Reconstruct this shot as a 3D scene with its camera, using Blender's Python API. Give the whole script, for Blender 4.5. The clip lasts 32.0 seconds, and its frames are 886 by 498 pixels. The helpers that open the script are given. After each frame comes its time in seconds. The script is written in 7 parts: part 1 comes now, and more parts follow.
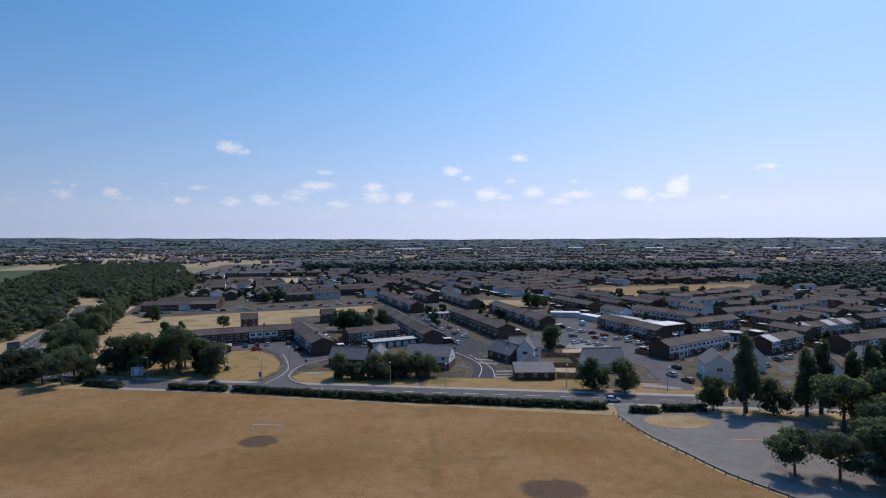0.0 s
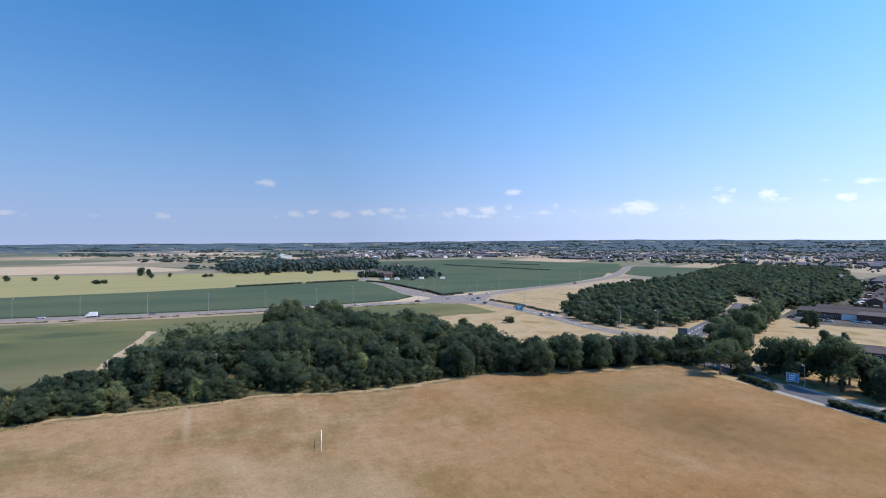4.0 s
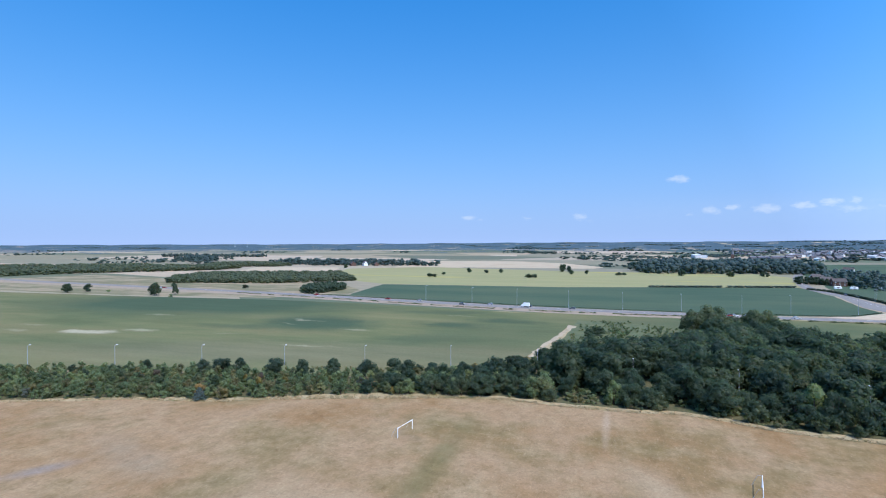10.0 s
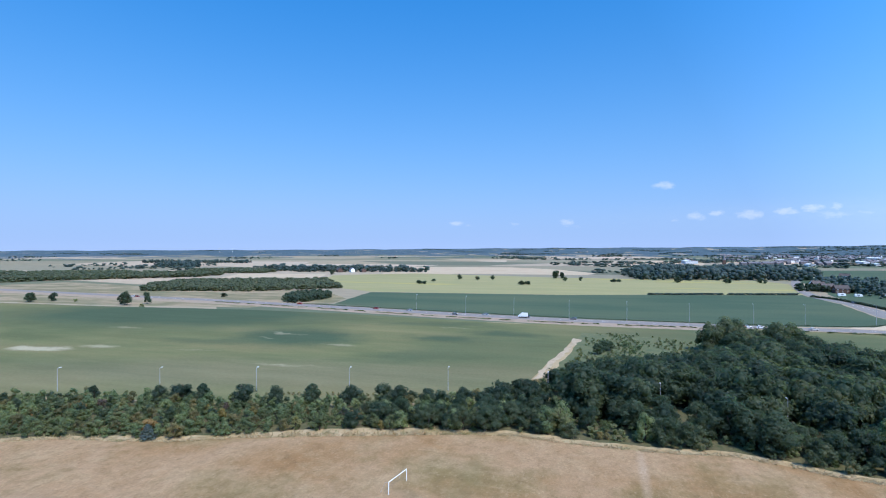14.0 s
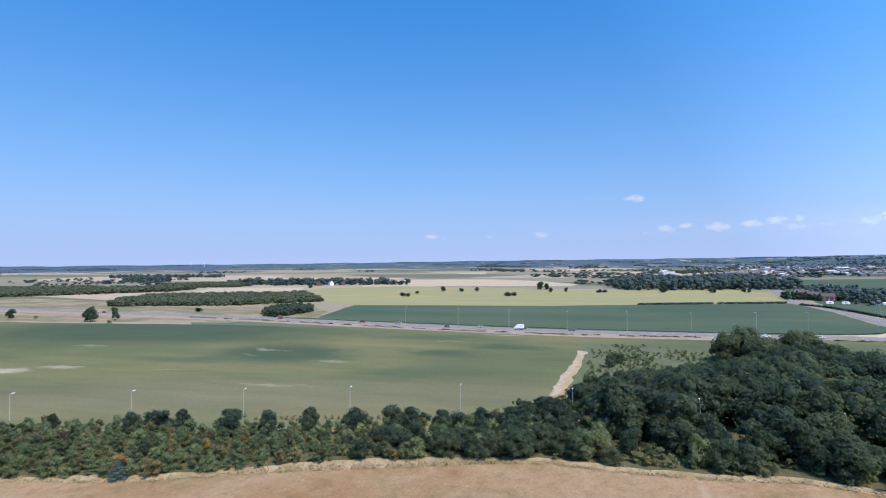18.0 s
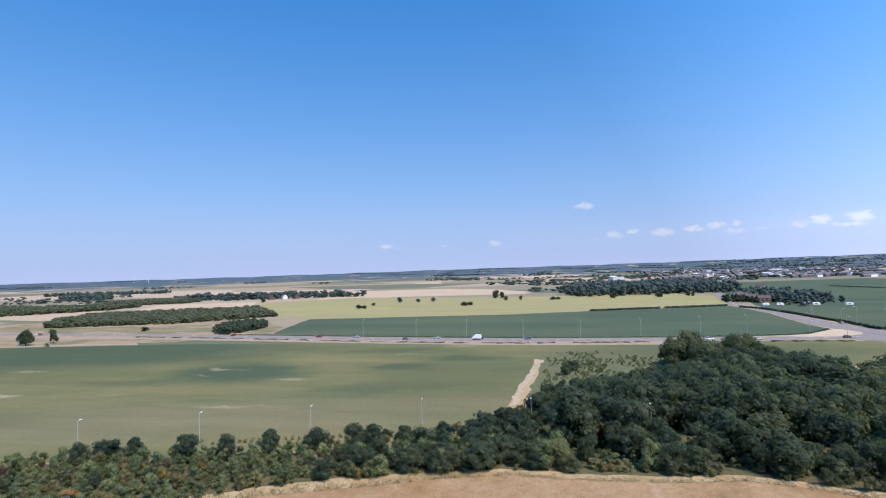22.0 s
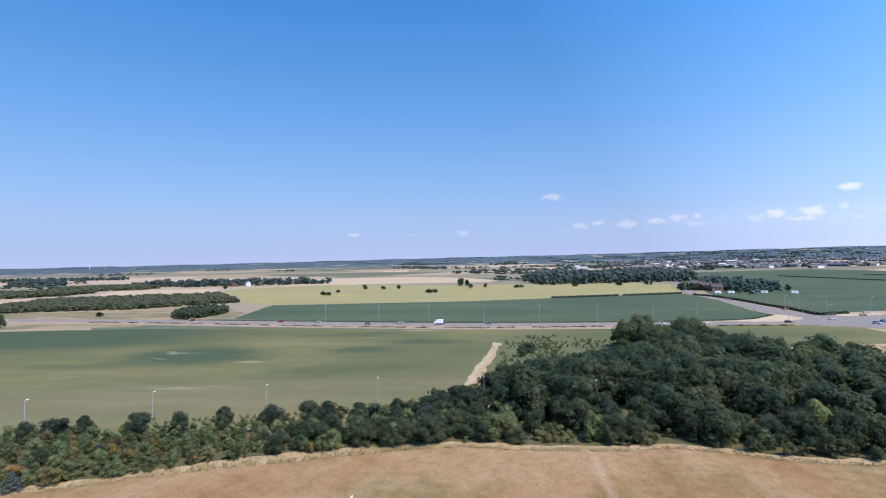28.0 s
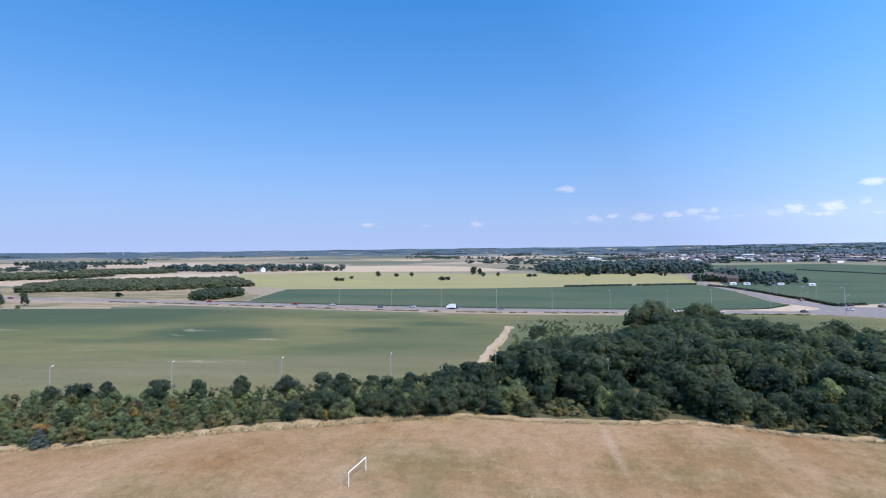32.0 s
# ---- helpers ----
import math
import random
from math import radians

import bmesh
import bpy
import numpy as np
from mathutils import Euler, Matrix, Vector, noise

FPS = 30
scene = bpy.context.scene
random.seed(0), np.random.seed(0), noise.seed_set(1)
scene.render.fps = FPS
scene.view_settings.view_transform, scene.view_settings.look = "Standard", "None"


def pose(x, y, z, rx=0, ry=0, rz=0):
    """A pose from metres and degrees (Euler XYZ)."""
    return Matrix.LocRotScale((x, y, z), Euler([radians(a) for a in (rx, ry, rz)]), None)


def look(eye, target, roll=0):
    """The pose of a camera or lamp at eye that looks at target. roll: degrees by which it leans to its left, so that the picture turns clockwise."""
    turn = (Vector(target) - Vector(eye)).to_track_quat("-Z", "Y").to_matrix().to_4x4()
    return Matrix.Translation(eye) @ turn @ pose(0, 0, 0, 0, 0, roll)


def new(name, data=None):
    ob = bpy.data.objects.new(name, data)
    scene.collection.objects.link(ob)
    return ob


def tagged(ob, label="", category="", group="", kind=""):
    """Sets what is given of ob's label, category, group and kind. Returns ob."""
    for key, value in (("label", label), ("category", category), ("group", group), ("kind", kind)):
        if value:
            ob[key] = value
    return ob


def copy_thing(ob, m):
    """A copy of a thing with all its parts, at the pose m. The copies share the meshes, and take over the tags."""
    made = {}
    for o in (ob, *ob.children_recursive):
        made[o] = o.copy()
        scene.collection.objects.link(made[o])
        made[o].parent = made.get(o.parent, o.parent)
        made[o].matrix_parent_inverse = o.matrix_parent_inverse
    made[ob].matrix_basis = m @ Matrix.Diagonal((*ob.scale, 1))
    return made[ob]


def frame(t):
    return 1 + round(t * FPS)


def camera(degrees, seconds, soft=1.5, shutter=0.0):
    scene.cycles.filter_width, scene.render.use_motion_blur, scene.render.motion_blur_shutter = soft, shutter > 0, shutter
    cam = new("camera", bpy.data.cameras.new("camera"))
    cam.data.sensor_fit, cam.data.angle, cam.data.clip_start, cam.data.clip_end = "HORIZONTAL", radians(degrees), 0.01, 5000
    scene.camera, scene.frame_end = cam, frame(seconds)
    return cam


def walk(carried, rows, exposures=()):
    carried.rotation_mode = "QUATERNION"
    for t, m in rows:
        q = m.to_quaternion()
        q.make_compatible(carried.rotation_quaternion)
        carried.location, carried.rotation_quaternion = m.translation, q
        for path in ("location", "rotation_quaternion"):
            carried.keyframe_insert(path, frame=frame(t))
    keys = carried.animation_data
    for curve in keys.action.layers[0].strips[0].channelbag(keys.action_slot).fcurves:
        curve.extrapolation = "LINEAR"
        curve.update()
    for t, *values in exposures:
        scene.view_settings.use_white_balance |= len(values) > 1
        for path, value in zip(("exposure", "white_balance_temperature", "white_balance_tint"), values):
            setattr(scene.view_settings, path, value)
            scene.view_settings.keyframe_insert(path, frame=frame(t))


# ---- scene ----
cam = camera(79.8, 32.0, 1.1)
EXPOSURES = [(0, -1.08, 7050, 10), (1, -1.04, 7050, 10), (2, -0.74, 6950, 10), (3, -0.53, 6850, 10), (4.5, -0.27, 6550, 9), (6, -0.2, 6400, 8), (7.5, -0.12, 6200, 7), (10, -0.13, 5800, 4), (14, -0.11, 5800, 4), (17, -0.1, 6200, 9), (20, -0.1, 6550, 11), (23, -0.1, 6800, 13), (29, -0.1, 6700, 12), (32, -0.1, 6350, 11)]
PATH = [
    (0, (-3.267, -2.927, 43.929), (-3.274, -0.928, 43.899), -0.1),
    (0.5, (-3.443, -2.952, 43.697), (-3.706, -0.97, 43.667), -0.2),
    (1, (-3.598, -2.74, 43.507), (-4.163, -0.822, 43.468), -0.4),
    (1.5, (-3.633, -2.171, 43.502), (-4.481, -0.36, 43.463), -0.9),
    (2, (-3.849, -1.98, 43.523), (-4.952, -0.313, 43.483), -0.5),
    (2.5, (-3.777, -2.04, 43.527), (-5.107, -0.547, 43.489), -0.5),
    (3, (-3.841, -1.992, 43.51), (-5.362, -0.692, 43.475), -0.5),
    (3.5, (-4.108, -1.792, 43.482), (-5.789, -0.708, 43.456), -0.2),
    (5.5, (-5.713, -1.133, 43.311), (-7.694, -0.862, 43.284), -0.2),
    (6, (-5.668, -0.927, 43.332), (-7.668, -0.943, 43.31), -0.4),
    (6.5, (-6.275, -1.207, 43.336), (-8.251, -1.515, 43.314), -0.4),
    (7, (-6.828, -1.423, 43.332), (-8.736, -2.023, 43.307), -0.4),
    (7.5, (-7.227, -1.555, 43.412), (-9.135, -2.156, 43.385), -0.4),
    (8, (-7.656, -1.633, 43.586), (-9.571, -2.211, 43.556), -0.3),
    (8.5, (-8.387, -1.764, 43.8), (-10.306, -2.328, 43.77), -0.2),
    (9, (-9.784, -2.111, 44.124), (-11.703, -2.671, 44.094), -0.1),
    (9.5, (-11.489, -2.641, 44.325), (-13.409, -3.198, 44.294), -0.0),
    (10, (-13.373, -3.198, 44.449), (-15.295, -3.75, 44.42), 0.0),
    (10.5, (-15.533, -3.854, 44.447), (-17.456, -4.403, 44.42), 0.0),
    (11, (-17.916, -4.616, 44.415), (-19.84, -5.162, 44.389), 0.0),
    (11.5, (-20.591, -5.388, 44.453), (-22.514, -5.934, 44.43), 0.0),
    (12, (-23.365, -6.184, 44.525), (-25.289, -6.73, 44.503), 0.0),
    (12.5, (-26.343, -7.096, 44.555), (-28.267, -7.642, 44.537), 0.1),
    (13, (-29.357, -8.327, 44.576), (-31.283, -8.866, 44.564), 0.1),
    (13.5, (-32.365, -10.151, 44.58), (-34.295, -10.674, 44.57), 0.1),
    (14, (-35.389, -12.241, 44.624), (-37.324, -12.749, 44.616), 0.0),
    (14.5, (-38.203, -14.442, 44.596), (-40.14, -14.938, 44.584), -0.0),
    (16.5, (-47.385, -22.849, 43.184), (-49.334, -23.295, 43.199), -0.2),
    (17, (-48.043, -24.188, 42.491), (-49.995, -24.621, 42.496), -0.3),
    (17.5, (-48.16, -25.117, 42.028), (-50.115, -25.542, 42.033), -0.3),
    (18, (-48.41, -25.83, 42.102), (-50.365, -26.248, 42.144), -0.4),
    (18.5, (-48.681, -26.299, 42.559), (-50.638, -26.705, 42.621), -0.6),
    (19, (-48.757, -26.578, 43.11), (-50.717, -26.968, 43.18), -0.7),
    (19.5, (-48.58, -26.733, 43.563), (-50.545, -27.102, 43.641), -0.8),
    (20, (-48.322, -26.851, 43.815), (-50.29, -27.196, 43.89), -0.9),
    (20.5, (-47.879, -26.876, 43.939), (-49.853, -27.192, 44.017), -1.1),
    (21, (-47.377, -26.809, 43.894), (-49.354, -27.099, 43.973), -1.3),
    (21.5, (-46.815, -26.723, 43.874), (-48.796, -26.99, 43.949), -1.5),
    (22, (-46.24, -26.432, 43.846), (-48.223, -26.682, 43.92), -1.6),
    (22.5, (-45.652, -25.969, 43.778), (-47.637, -26.207, 43.845), -1.7),
    (23, (-45.227, -25.372, 43.713), (-47.214, -25.599, 43.774), -1.7),
    (23.5, (-44.875, -24.803, 43.637), (-46.862, -25.019, 43.697), -1.6),
    (24, (-44.678, -24.238, 43.631), (-46.667, -24.442, 43.689), -1.7),
    (24.5, (-44.493, -23.761, 43.686), (-46.483, -23.952, 43.739), -1.5),
    (25, (-44.33, -23.363, 43.777), (-46.321, -23.542, 43.827), -1.4),
    (25.5, (-44.274, -23.031, 43.764), (-46.266, -23.199, 43.81), -1.3),
    (26, (-44.21, -22.858, 43.648), (-46.203, -23.017, 43.69), -1.4),
    (26.5, (-44.121, -22.776, 43.317), (-46.115, -22.923, 43.356), -1.3),
    (28.5, (-43.667, -22.963, 40.969), (-45.663, -23.094, 40.999), -1.1),
    (29, (-43.437, -22.885, 40.499), (-45.432, -23.018, 40.527), -1.0),
    (29.5, (-43.186, -22.85, 40.067), (-45.181, -22.987, 40.09), -0.7),
    (30, (-43.009, -22.831, 39.6), (-45.004, -22.974, 39.617), -0.6),
    (30.5, (-42.889, -22.82, 39.086), (-44.883, -22.971, 39.101), -0.6),
    (31, (-42.786, -22.884, 38.617), (-44.779, -23.044, 38.629), -0.5),
    (31.5, (-42.678, -23.024, 38.149), (-44.671, -23.195, 38.158), -0.3),
    (32, (-42.614, -23.163, 37.79), (-44.605, -23.344, 37.787), -0.3),
]
walk(cam, [(t, look(eye, target, roll)) for t, eye, target, roll in PATH], EXPOSURES)


# ---- world, sun, exposure ----
SUN_DIR = Vector((0.36, 0.46, 0.81)).normalized()


def link(tree, a, b):
    tree.links.new(a, b)


def node(tree, kind, **values):
    n = tree.nodes.new(kind)
    for k, v in values.items():
        if k == "op":
            n.operation = v
        elif k == "clampit":
            n.use_clamp = v
        else:
            n.inputs[int(k[1:])].default_value = v
    return n


def math_node(tree, op, a, b=0.0, clamp=False):
    n = tree.nodes.new("ShaderNodeMath")
    n.operation, n.use_clamp = op, clamp
    for i, v in enumerate((a, b)):
        if isinstance(v, (int, float)):
            n.inputs[i].default_value = v
        else:
            link(tree, v, n.inputs[i])
    return n.outputs[0]


def spot(tree, vector, place, size, turn=0.0, soft=(1.0, 0.2)):
    """1 inside an ellipse and 0 outside, with a soft rim."""
    m = tree.nodes.new("ShaderNodeMapping")
    m.vector_type = "TEXTURE"
    m.inputs[1].default_value = (*place, 0)
    m.inputs[2].default_value = (0, 0, radians(turn))
    m.inputs[3].default_value = (*size, 1e6)
    link(tree, vector, m.inputs[0])
    ln = tree.nodes.new("ShaderNodeVectorMath")
    ln.operation = "LENGTH"
    link(tree, m.outputs[0], ln.inputs[0])
    r = tree.nodes.new("ShaderNodeMapRange")
    r.interpolation_type = "SMOOTHSTEP"
    for i, v in ((1, soft[0]), (2, soft[1]), (3, 0.0), (4, 1.0)):
        r.inputs[i].default_value = v
    link(tree, ln.outputs[1], r.inputs[0])
    return r.outputs[0]


# clouds: degrees to the left of the first view, degrees up, half width, half height, density
CLOUDS = [
    (22.1, 9.3, 1.47, 0.68, 1), (20.8, 8.9, 0.96, 0.4, 0.7), (19.1, 9.1, 0.55, 0.23, 0.3), (12.7, 7.2, 1.05, 0.3, 0.8), (25.0, 5.3, 1.21, 0.33, 0.7), (27.8, 5.5, 0.67, 0.27, 0.4), (36.3, 5.2, 0.72, 0.25, 0.5), (35.0, 5.0, 0.49, 0.25, 0.6),
    (35.8, 4.2, 1.13, 0.55, 0.7), (39.3, 3.6, 0.59, 0.33, 0.5), (32.2, 4.5, 0.88, 0.62, 0.8), (31.4, 4.0, 1.34, 0.42, 0.5), (26.4, 4.0, 0.89, 0.44, 0.8), (22.0, 3.9, 1.16, 0.62, 0.8), (19.1, 4.3, 1.2, 0.75, 0.9), (18.1, 3.9, 1.38, 0.47, 0.6),
    (15.3, 5.1, 1.71, 0.47, 0.6), (13.4, 5.8, 2.2, 0.54, 0.9), (15.9, 4.5, 1.7, 0.59, 0.6), (11.3, 3.9, 1.77, 0.54, 0.7), (7.7, 5.7, 1.32, 0.61, 0.9), (7.4, 4.7, 1.8, 0.85, 0.8), (4.4, 4.6, 1.09, 0.91, 0.9), (-0.8, 7.5, 1.1, 0.61, 1),
    (-2.3, 6.7, 0.85, 0.37, 0.7), (0.1, 4.0, 1.71, 0.55, 0.8), (-4.6, 5.0, 1.58, 0.79, 1), (-6.3, 4.6, 1.33, 0.49, 0.7), (-7.1, 6.4, 0.78, 0.36, 0.7), (-8.0, 8.8, 1.14, 0.42, 1), (-9.5, 5.2, 1.31, 0.72, 0.9), (-13.8, 6.2, 0.63, 0.3, 0.5),
    (-13.9, 4.8, 2.3, 0.59, 0.8), (-12.2, 4.2, 1.75, 0.54, 0.6), (-19.8, 4.8, 1.51, 0.8, 1), (-21.1, 4.2, 1.06, 0.46, 0.6), (-23.7, 5.3, 1.23, 1.12, 1), (-22.7, 4.5, 1.56, 0.45, 0.7), (-24.2, 6.1, 0.71, 0.45, 0.9), (-27.7, 4.2, 0.81, 0.27, 0.6),
    (-31.3, 6.8, 1.42, 0.36, 0.6), (43.4, 3.6, 2.08, 0.79, 1), (45.6, 3.3, 1.22, 0.49, 0.7), (52.9, 3.2, 1.76, 0.36, 0.6), (51.6, 3.9, 0.53, 0.48, 0.6), (49.8, 3.3, 1.2, 0.3, 0.4), (82.1, 6.1, 1.11, 0.42, 0.9), (103.3, 2.5, 0.84, 0.3, 0.8),
    (101.9, 2.3, 0.84, 0.24, 0.3), (97.0, 2.4, 0.55, 0.24, 0.5), (91.5, 2.6, 0.85, 0.37, 0.8), (91.0, 2.1, 1.52, 0.3, 0.3), (86.2, 2.5, 1.08, 0.24, 0.25), (81.0, 2.6, 0.58, 0.24, 0.4), (79.2, 3.0, 0.97, 0.47, 0.8), (77.4, 3.2, 0.67, 0.35, 0.9),
    (74.6, 3.0, 1.3, 0.52, 0.9), (71.8, 3.2, 0.99, 0.45, 1), (69.8, 3.4, 0.86, 0.44, 0.95), (68.2, 3.5, 0.74, 0.44, 0.7), (68.2, 2.8, 1.47, 0.44, 0.6), (66.1, 2.9, 0.94, 0.32, 0.4), (63.1, 3.1, 1.11, 0.47, 0.6), (61.5, 3.4, 0.94, 0.51, 1),
    (58.8, 3.5, 1.21, 0.55, 1), (59.6, 2.9, 1.85, 0.3, 0.7), (56.5, 3.8, 0.64, 0.39, 0.6), (55.6, 2.9, 0.67, 0.24, 0.5), (56.1, 5.4, 0.98, 0.38, 1), (72.1, 4.4, 0.31, 0.23, 0.25),
]


def mixed_world(t, fac, a, b):
    m = node(t, "ShaderNodeMixRGB", i1=a, i2=b)
    link(t, fac, m.inputs[0])
    return m.outputs[0]


def make_world():
    world = bpy.data.worlds.new("sky")
    scene.world = world
    world.use_nodes = True
    t = world.node_tree
    t.nodes.clear()
    sky = t.nodes.new("ShaderNodeTexSky")
    sky.sky_type = "NISHITA"
    sky.sun_disc = False
    sky.sun_elevation = math.asin(SUN_DIR.z)
    sky.sun_rotation = math.atan2(SUN_DIR.x, SUN_DIR.y)
    sky.altitude, sky.air_density, sky.dust_density, sky.ozone_density = 40, SKY_AIR, SKY_DUST, SKY_OZONE
    back = node(t, "ShaderNodeBackground", i1=SKY_STRENGTH)
    out = t.nodes.new("ShaderNodeOutputWorld")
    co = t.nodes.new("ShaderNodeTexCoord")
    sep = t.nodes.new("ShaderNodeSeparateXYZ")
    link(t, co.outputs[0], sep.inputs[0])
    az = math_node(t, "MULTIPLY", math_node(t, "ARCTAN2", math_node(t, "MULTIPLY", sep.outputs[0], -1.0), sep.outputs[1]), 57.2958)
    el = math_node(t, "MULTIPLY", math_node(t, "ARCSINE", sep.outputs[2]), 57.2958)
    pos = t.nodes.new("ShaderNodeCombineXYZ")
    link(t, az, pos.inputs[0]), link(t, el, pos.inputs[1])
    wob = node(t, "ShaderNodeTexNoise", i2=1.5, i3=8.0, i4=0.62)
    stretch = node(t, "ShaderNodeVectorMath", op="MULTIPLY", i1=(1.0, 1.9, 1.0))
    link(t, pos.outputs[0], stretch.inputs[0]), link(t, stretch.outputs[0], wob.inputs[0])
    bend = node(t, "ShaderNodeTexNoise", i2=1.1, i3=5.0, i4=0.6)
    link(t, stretch.outputs[0], bend.inputs[0])
    shift = node(t, "ShaderNodeVectorMath", op="MULTIPLY_ADD", i1=(1.5, 0.6, 0))
    link(t, bend.outputs["Color"], shift.inputs[0])
    centred = node(t, "ShaderNodeVectorMath", op="SUBTRACT", i1=(0.75, 0.3, 0))
    link(t, pos.outputs[0], centred.inputs[0]), link(t, centred.outputs[0], shift.inputs[2])
    total = None
    for a, e, w, h, d in CLOUDS:
        s = math_node(t, "MULTIPLY", spot(t, shift.outputs[0], (a, e), (w * 1.5, h * 1.5), 0, (1.0, 0.0)), d)
        total = s if total is None else math_node(t, "MAXIMUM", total, s)
    body = math_node(t, "ADD", total, math_node(t, "MULTIPLY", math_node(t, "SUBTRACT", wob.outputs[0], 0.5), 1.15))
    ramp = t.nodes.new("ShaderNodeMapRange")
    ramp.interpolation_type = "SMOOTHSTEP"
    for i, v in ((1, 0.05), (2, 1.05), (3, 0.0), (4, 0.56)):
        ramp.inputs[i].default_value = v
    link(t, body, ramp.inputs[0])
    # thin vapour between the heaps
    thin = t.nodes.new("ShaderNodeMapRange")
    thin.interpolation_type = "SMOOTHSTEP"
    for i, v in ((1, 5.0), (2, 3.0), (3, 0.0), (4, 0.16)):
        thin.inputs[i].default_value = v
    link(t, el, thin.inputs[0])
    foot = math_node(t, "MULTIPLY", math_node(t, "SUBTRACT", el, 1.2), 0.6, True)
    far_side = math_node(t, "MULTIPLY", math_node(t, "SUBTRACT", 96.0, az), 0.03, True)
    band = math_node(t, "MULTIPLY", math_node(t, "MULTIPLY", thin.outputs[0], bend.outputs[0]), math_node(t, "MULTIPLY", foot, far_side))
    cover = math_node(t, "MAXIMUM", band, math_node(t, "MULTIPLY", ramp.outputs[0], math_node(t, "MULTIPLY", total, 3.0, True), True))
    split, join = t.nodes.new("ShaderNodeSeparateColor"), t.nodes.new("ShaderNodeCombineColor")
    link(t, sky.outputs[0], split.inputs[0])
    for i, (gain, power) in enumerate(SKY_CLEAR):
        link(t, math_node(t, "MULTIPLY", math_node(t, "POWER", math_node(t, "MULTIPLY", split.outputs[i], 0.1), power), gain * 10), join.inputs[i])
    # pale haze low over the land, brighter below the sun
    toward = node(t, "ShaderNodeVectorMath", op="DOT_PRODUCT", i1=(SUN_DIR.x * 1.2, SUN_DIR.y * 1.2, 0.25))
    link(t, co.outputs[0], toward.inputs[0])
    sunny = math_node(t, "MULTIPLY", math_node(t, "ADD", toward.outputs["Value"], 0.25), 0.85, True)
    haze = mixed_world(t, sunny, HAZE_AWAY, HAZE_SUN)
    low = math_node(t, "POWER", 2.718, math_node(t, "MULTIPLY", math_node(t, "MAXIMUM", el, 0.0), -1 / 10.5))
    veil = math_node(t, "ADD", math_node(t, "MULTIPLY", low, 0.9), math_node(t, "MULTIPLY", math_node(t, "MULTIPLY", sunny, sunny), 0.10), True)
    air = node(t, "ShaderNodeMixRGB")
    glow = node(t, "ShaderNodeVectorMath", op="SCALE")
    link(t, join.outputs[0], glow.inputs[0]), link(t, math_node(t, "ADD", math_node(t, "MULTIPLY", sunny, 1.4), 1.0), glow.inputs["Scale"])
    link(t, veil, air.inputs[0]), link(t, glow.outputs[0], air.inputs[1]), link(t, haze, air.inputs[2])
    mix = node(t, "ShaderNodeMixRGB")
    link(t, mixed_world(t, sunny, CLOUD, CLOUD_SUN), mix.inputs[2])
    link(t, cover, mix.inputs[0]), link(t, air.outputs[0], mix.inputs[1])
    link(t, mix.outputs[0], back.inputs[0]), link(t, back.outputs[0], out.inputs[0])


SKY_STRENGTH, SKY_AIR, SKY_DUST, SKY_OZONE = 0.10, 1.0, 1.6, 2.0
CLOUD = (8.4, 8.8, 10.2, 1)
CLOUD_SUN = (25, 25.5, 28, 1)
HAZE_AWAY, HAZE_SUN = (5.3, 6.6, 10.3, 1), (16.8, 19.2, 26.8, 1)
SKY_CLEAR = ((0.98, 1.7), (0.87, 0.72), (1.33, 0.5))
make_world()
sun = new("sun", bpy.data.lights.new("sun", "SUN"))
# the picture is darker while the camera faces the sun
sun.data.energy, sun.data.angle, sun.data.color = 5.0, radians(0.55), (1.0, 0.92, 0.80)
sun.matrix_world = look(SUN_DIR * 300, (0, 0, 0))

# ---- materials ----


def shader(name):
    m = bpy.data.materials.new(name)
    m.use_nodes = True
    t = m.node_tree
    return m, t, t.nodes["Principled BSDF"]


def ramp_of(t, fac, colors, lo=0.3, hi=0.7):
    r = t.nodes.new("ShaderNodeValToRGB")
    while len(r.color_ramp.elements) < len(colors):
        r.color_ramp.elements.new(0.5)
    for i, c in enumerate(colors):
        r.color_ramp.elements[i].position = lo + (hi - lo) * i / max(1, len(colors) - 1)
        r.color_ramp.elements[i].color = (*c, 1)
    link(t, fac, r.inputs[0])
    return r.outputs[0]


def noise_of(t, vector, scale, detail=4.0, rough=0.55, stretch=None):
    if stretch:
        mp = t.nodes.new("ShaderNodeMapping")
        mp.inputs[2].default_value = (0, 0, radians(stretch[2]))
        mp.inputs[3].default_value = (stretch[0], stretch[1], 1)
        link(t, vector, mp.inputs[0])
        vector = mp.outputs[0]
    n = node(t, "ShaderNodeTexNoise", i2=scale, i3=detail, i4=rough)
    link(t, vector, n.inputs[0])
    return n.outputs[0]


def mixed(t, fac, a, b, kind="MIX"):
    m = t.nodes.new("ShaderNodeMixRGB")
    m.blend_type = kind
    for i, v in enumerate((fac, a, b)):
        if isinstance(v, (int, float)):
            m.inputs[i].default_value = v
        elif isinstance(v, tuple):
            m.inputs[i].default_value = (*v, 1)
        else:
            link(t, v, m.inputs[i])
    return m.outputs[0]


def relief(t, p, fac, strength, depth):
    b = node(t, "ShaderNodeBump", i0=strength, i1=depth)
    link(t, fac, b.inputs[2] if b.inputs[2].name == "Height" else b.inputs["Height"])
    link(t, b.outputs[0], p.inputs["Normal"])


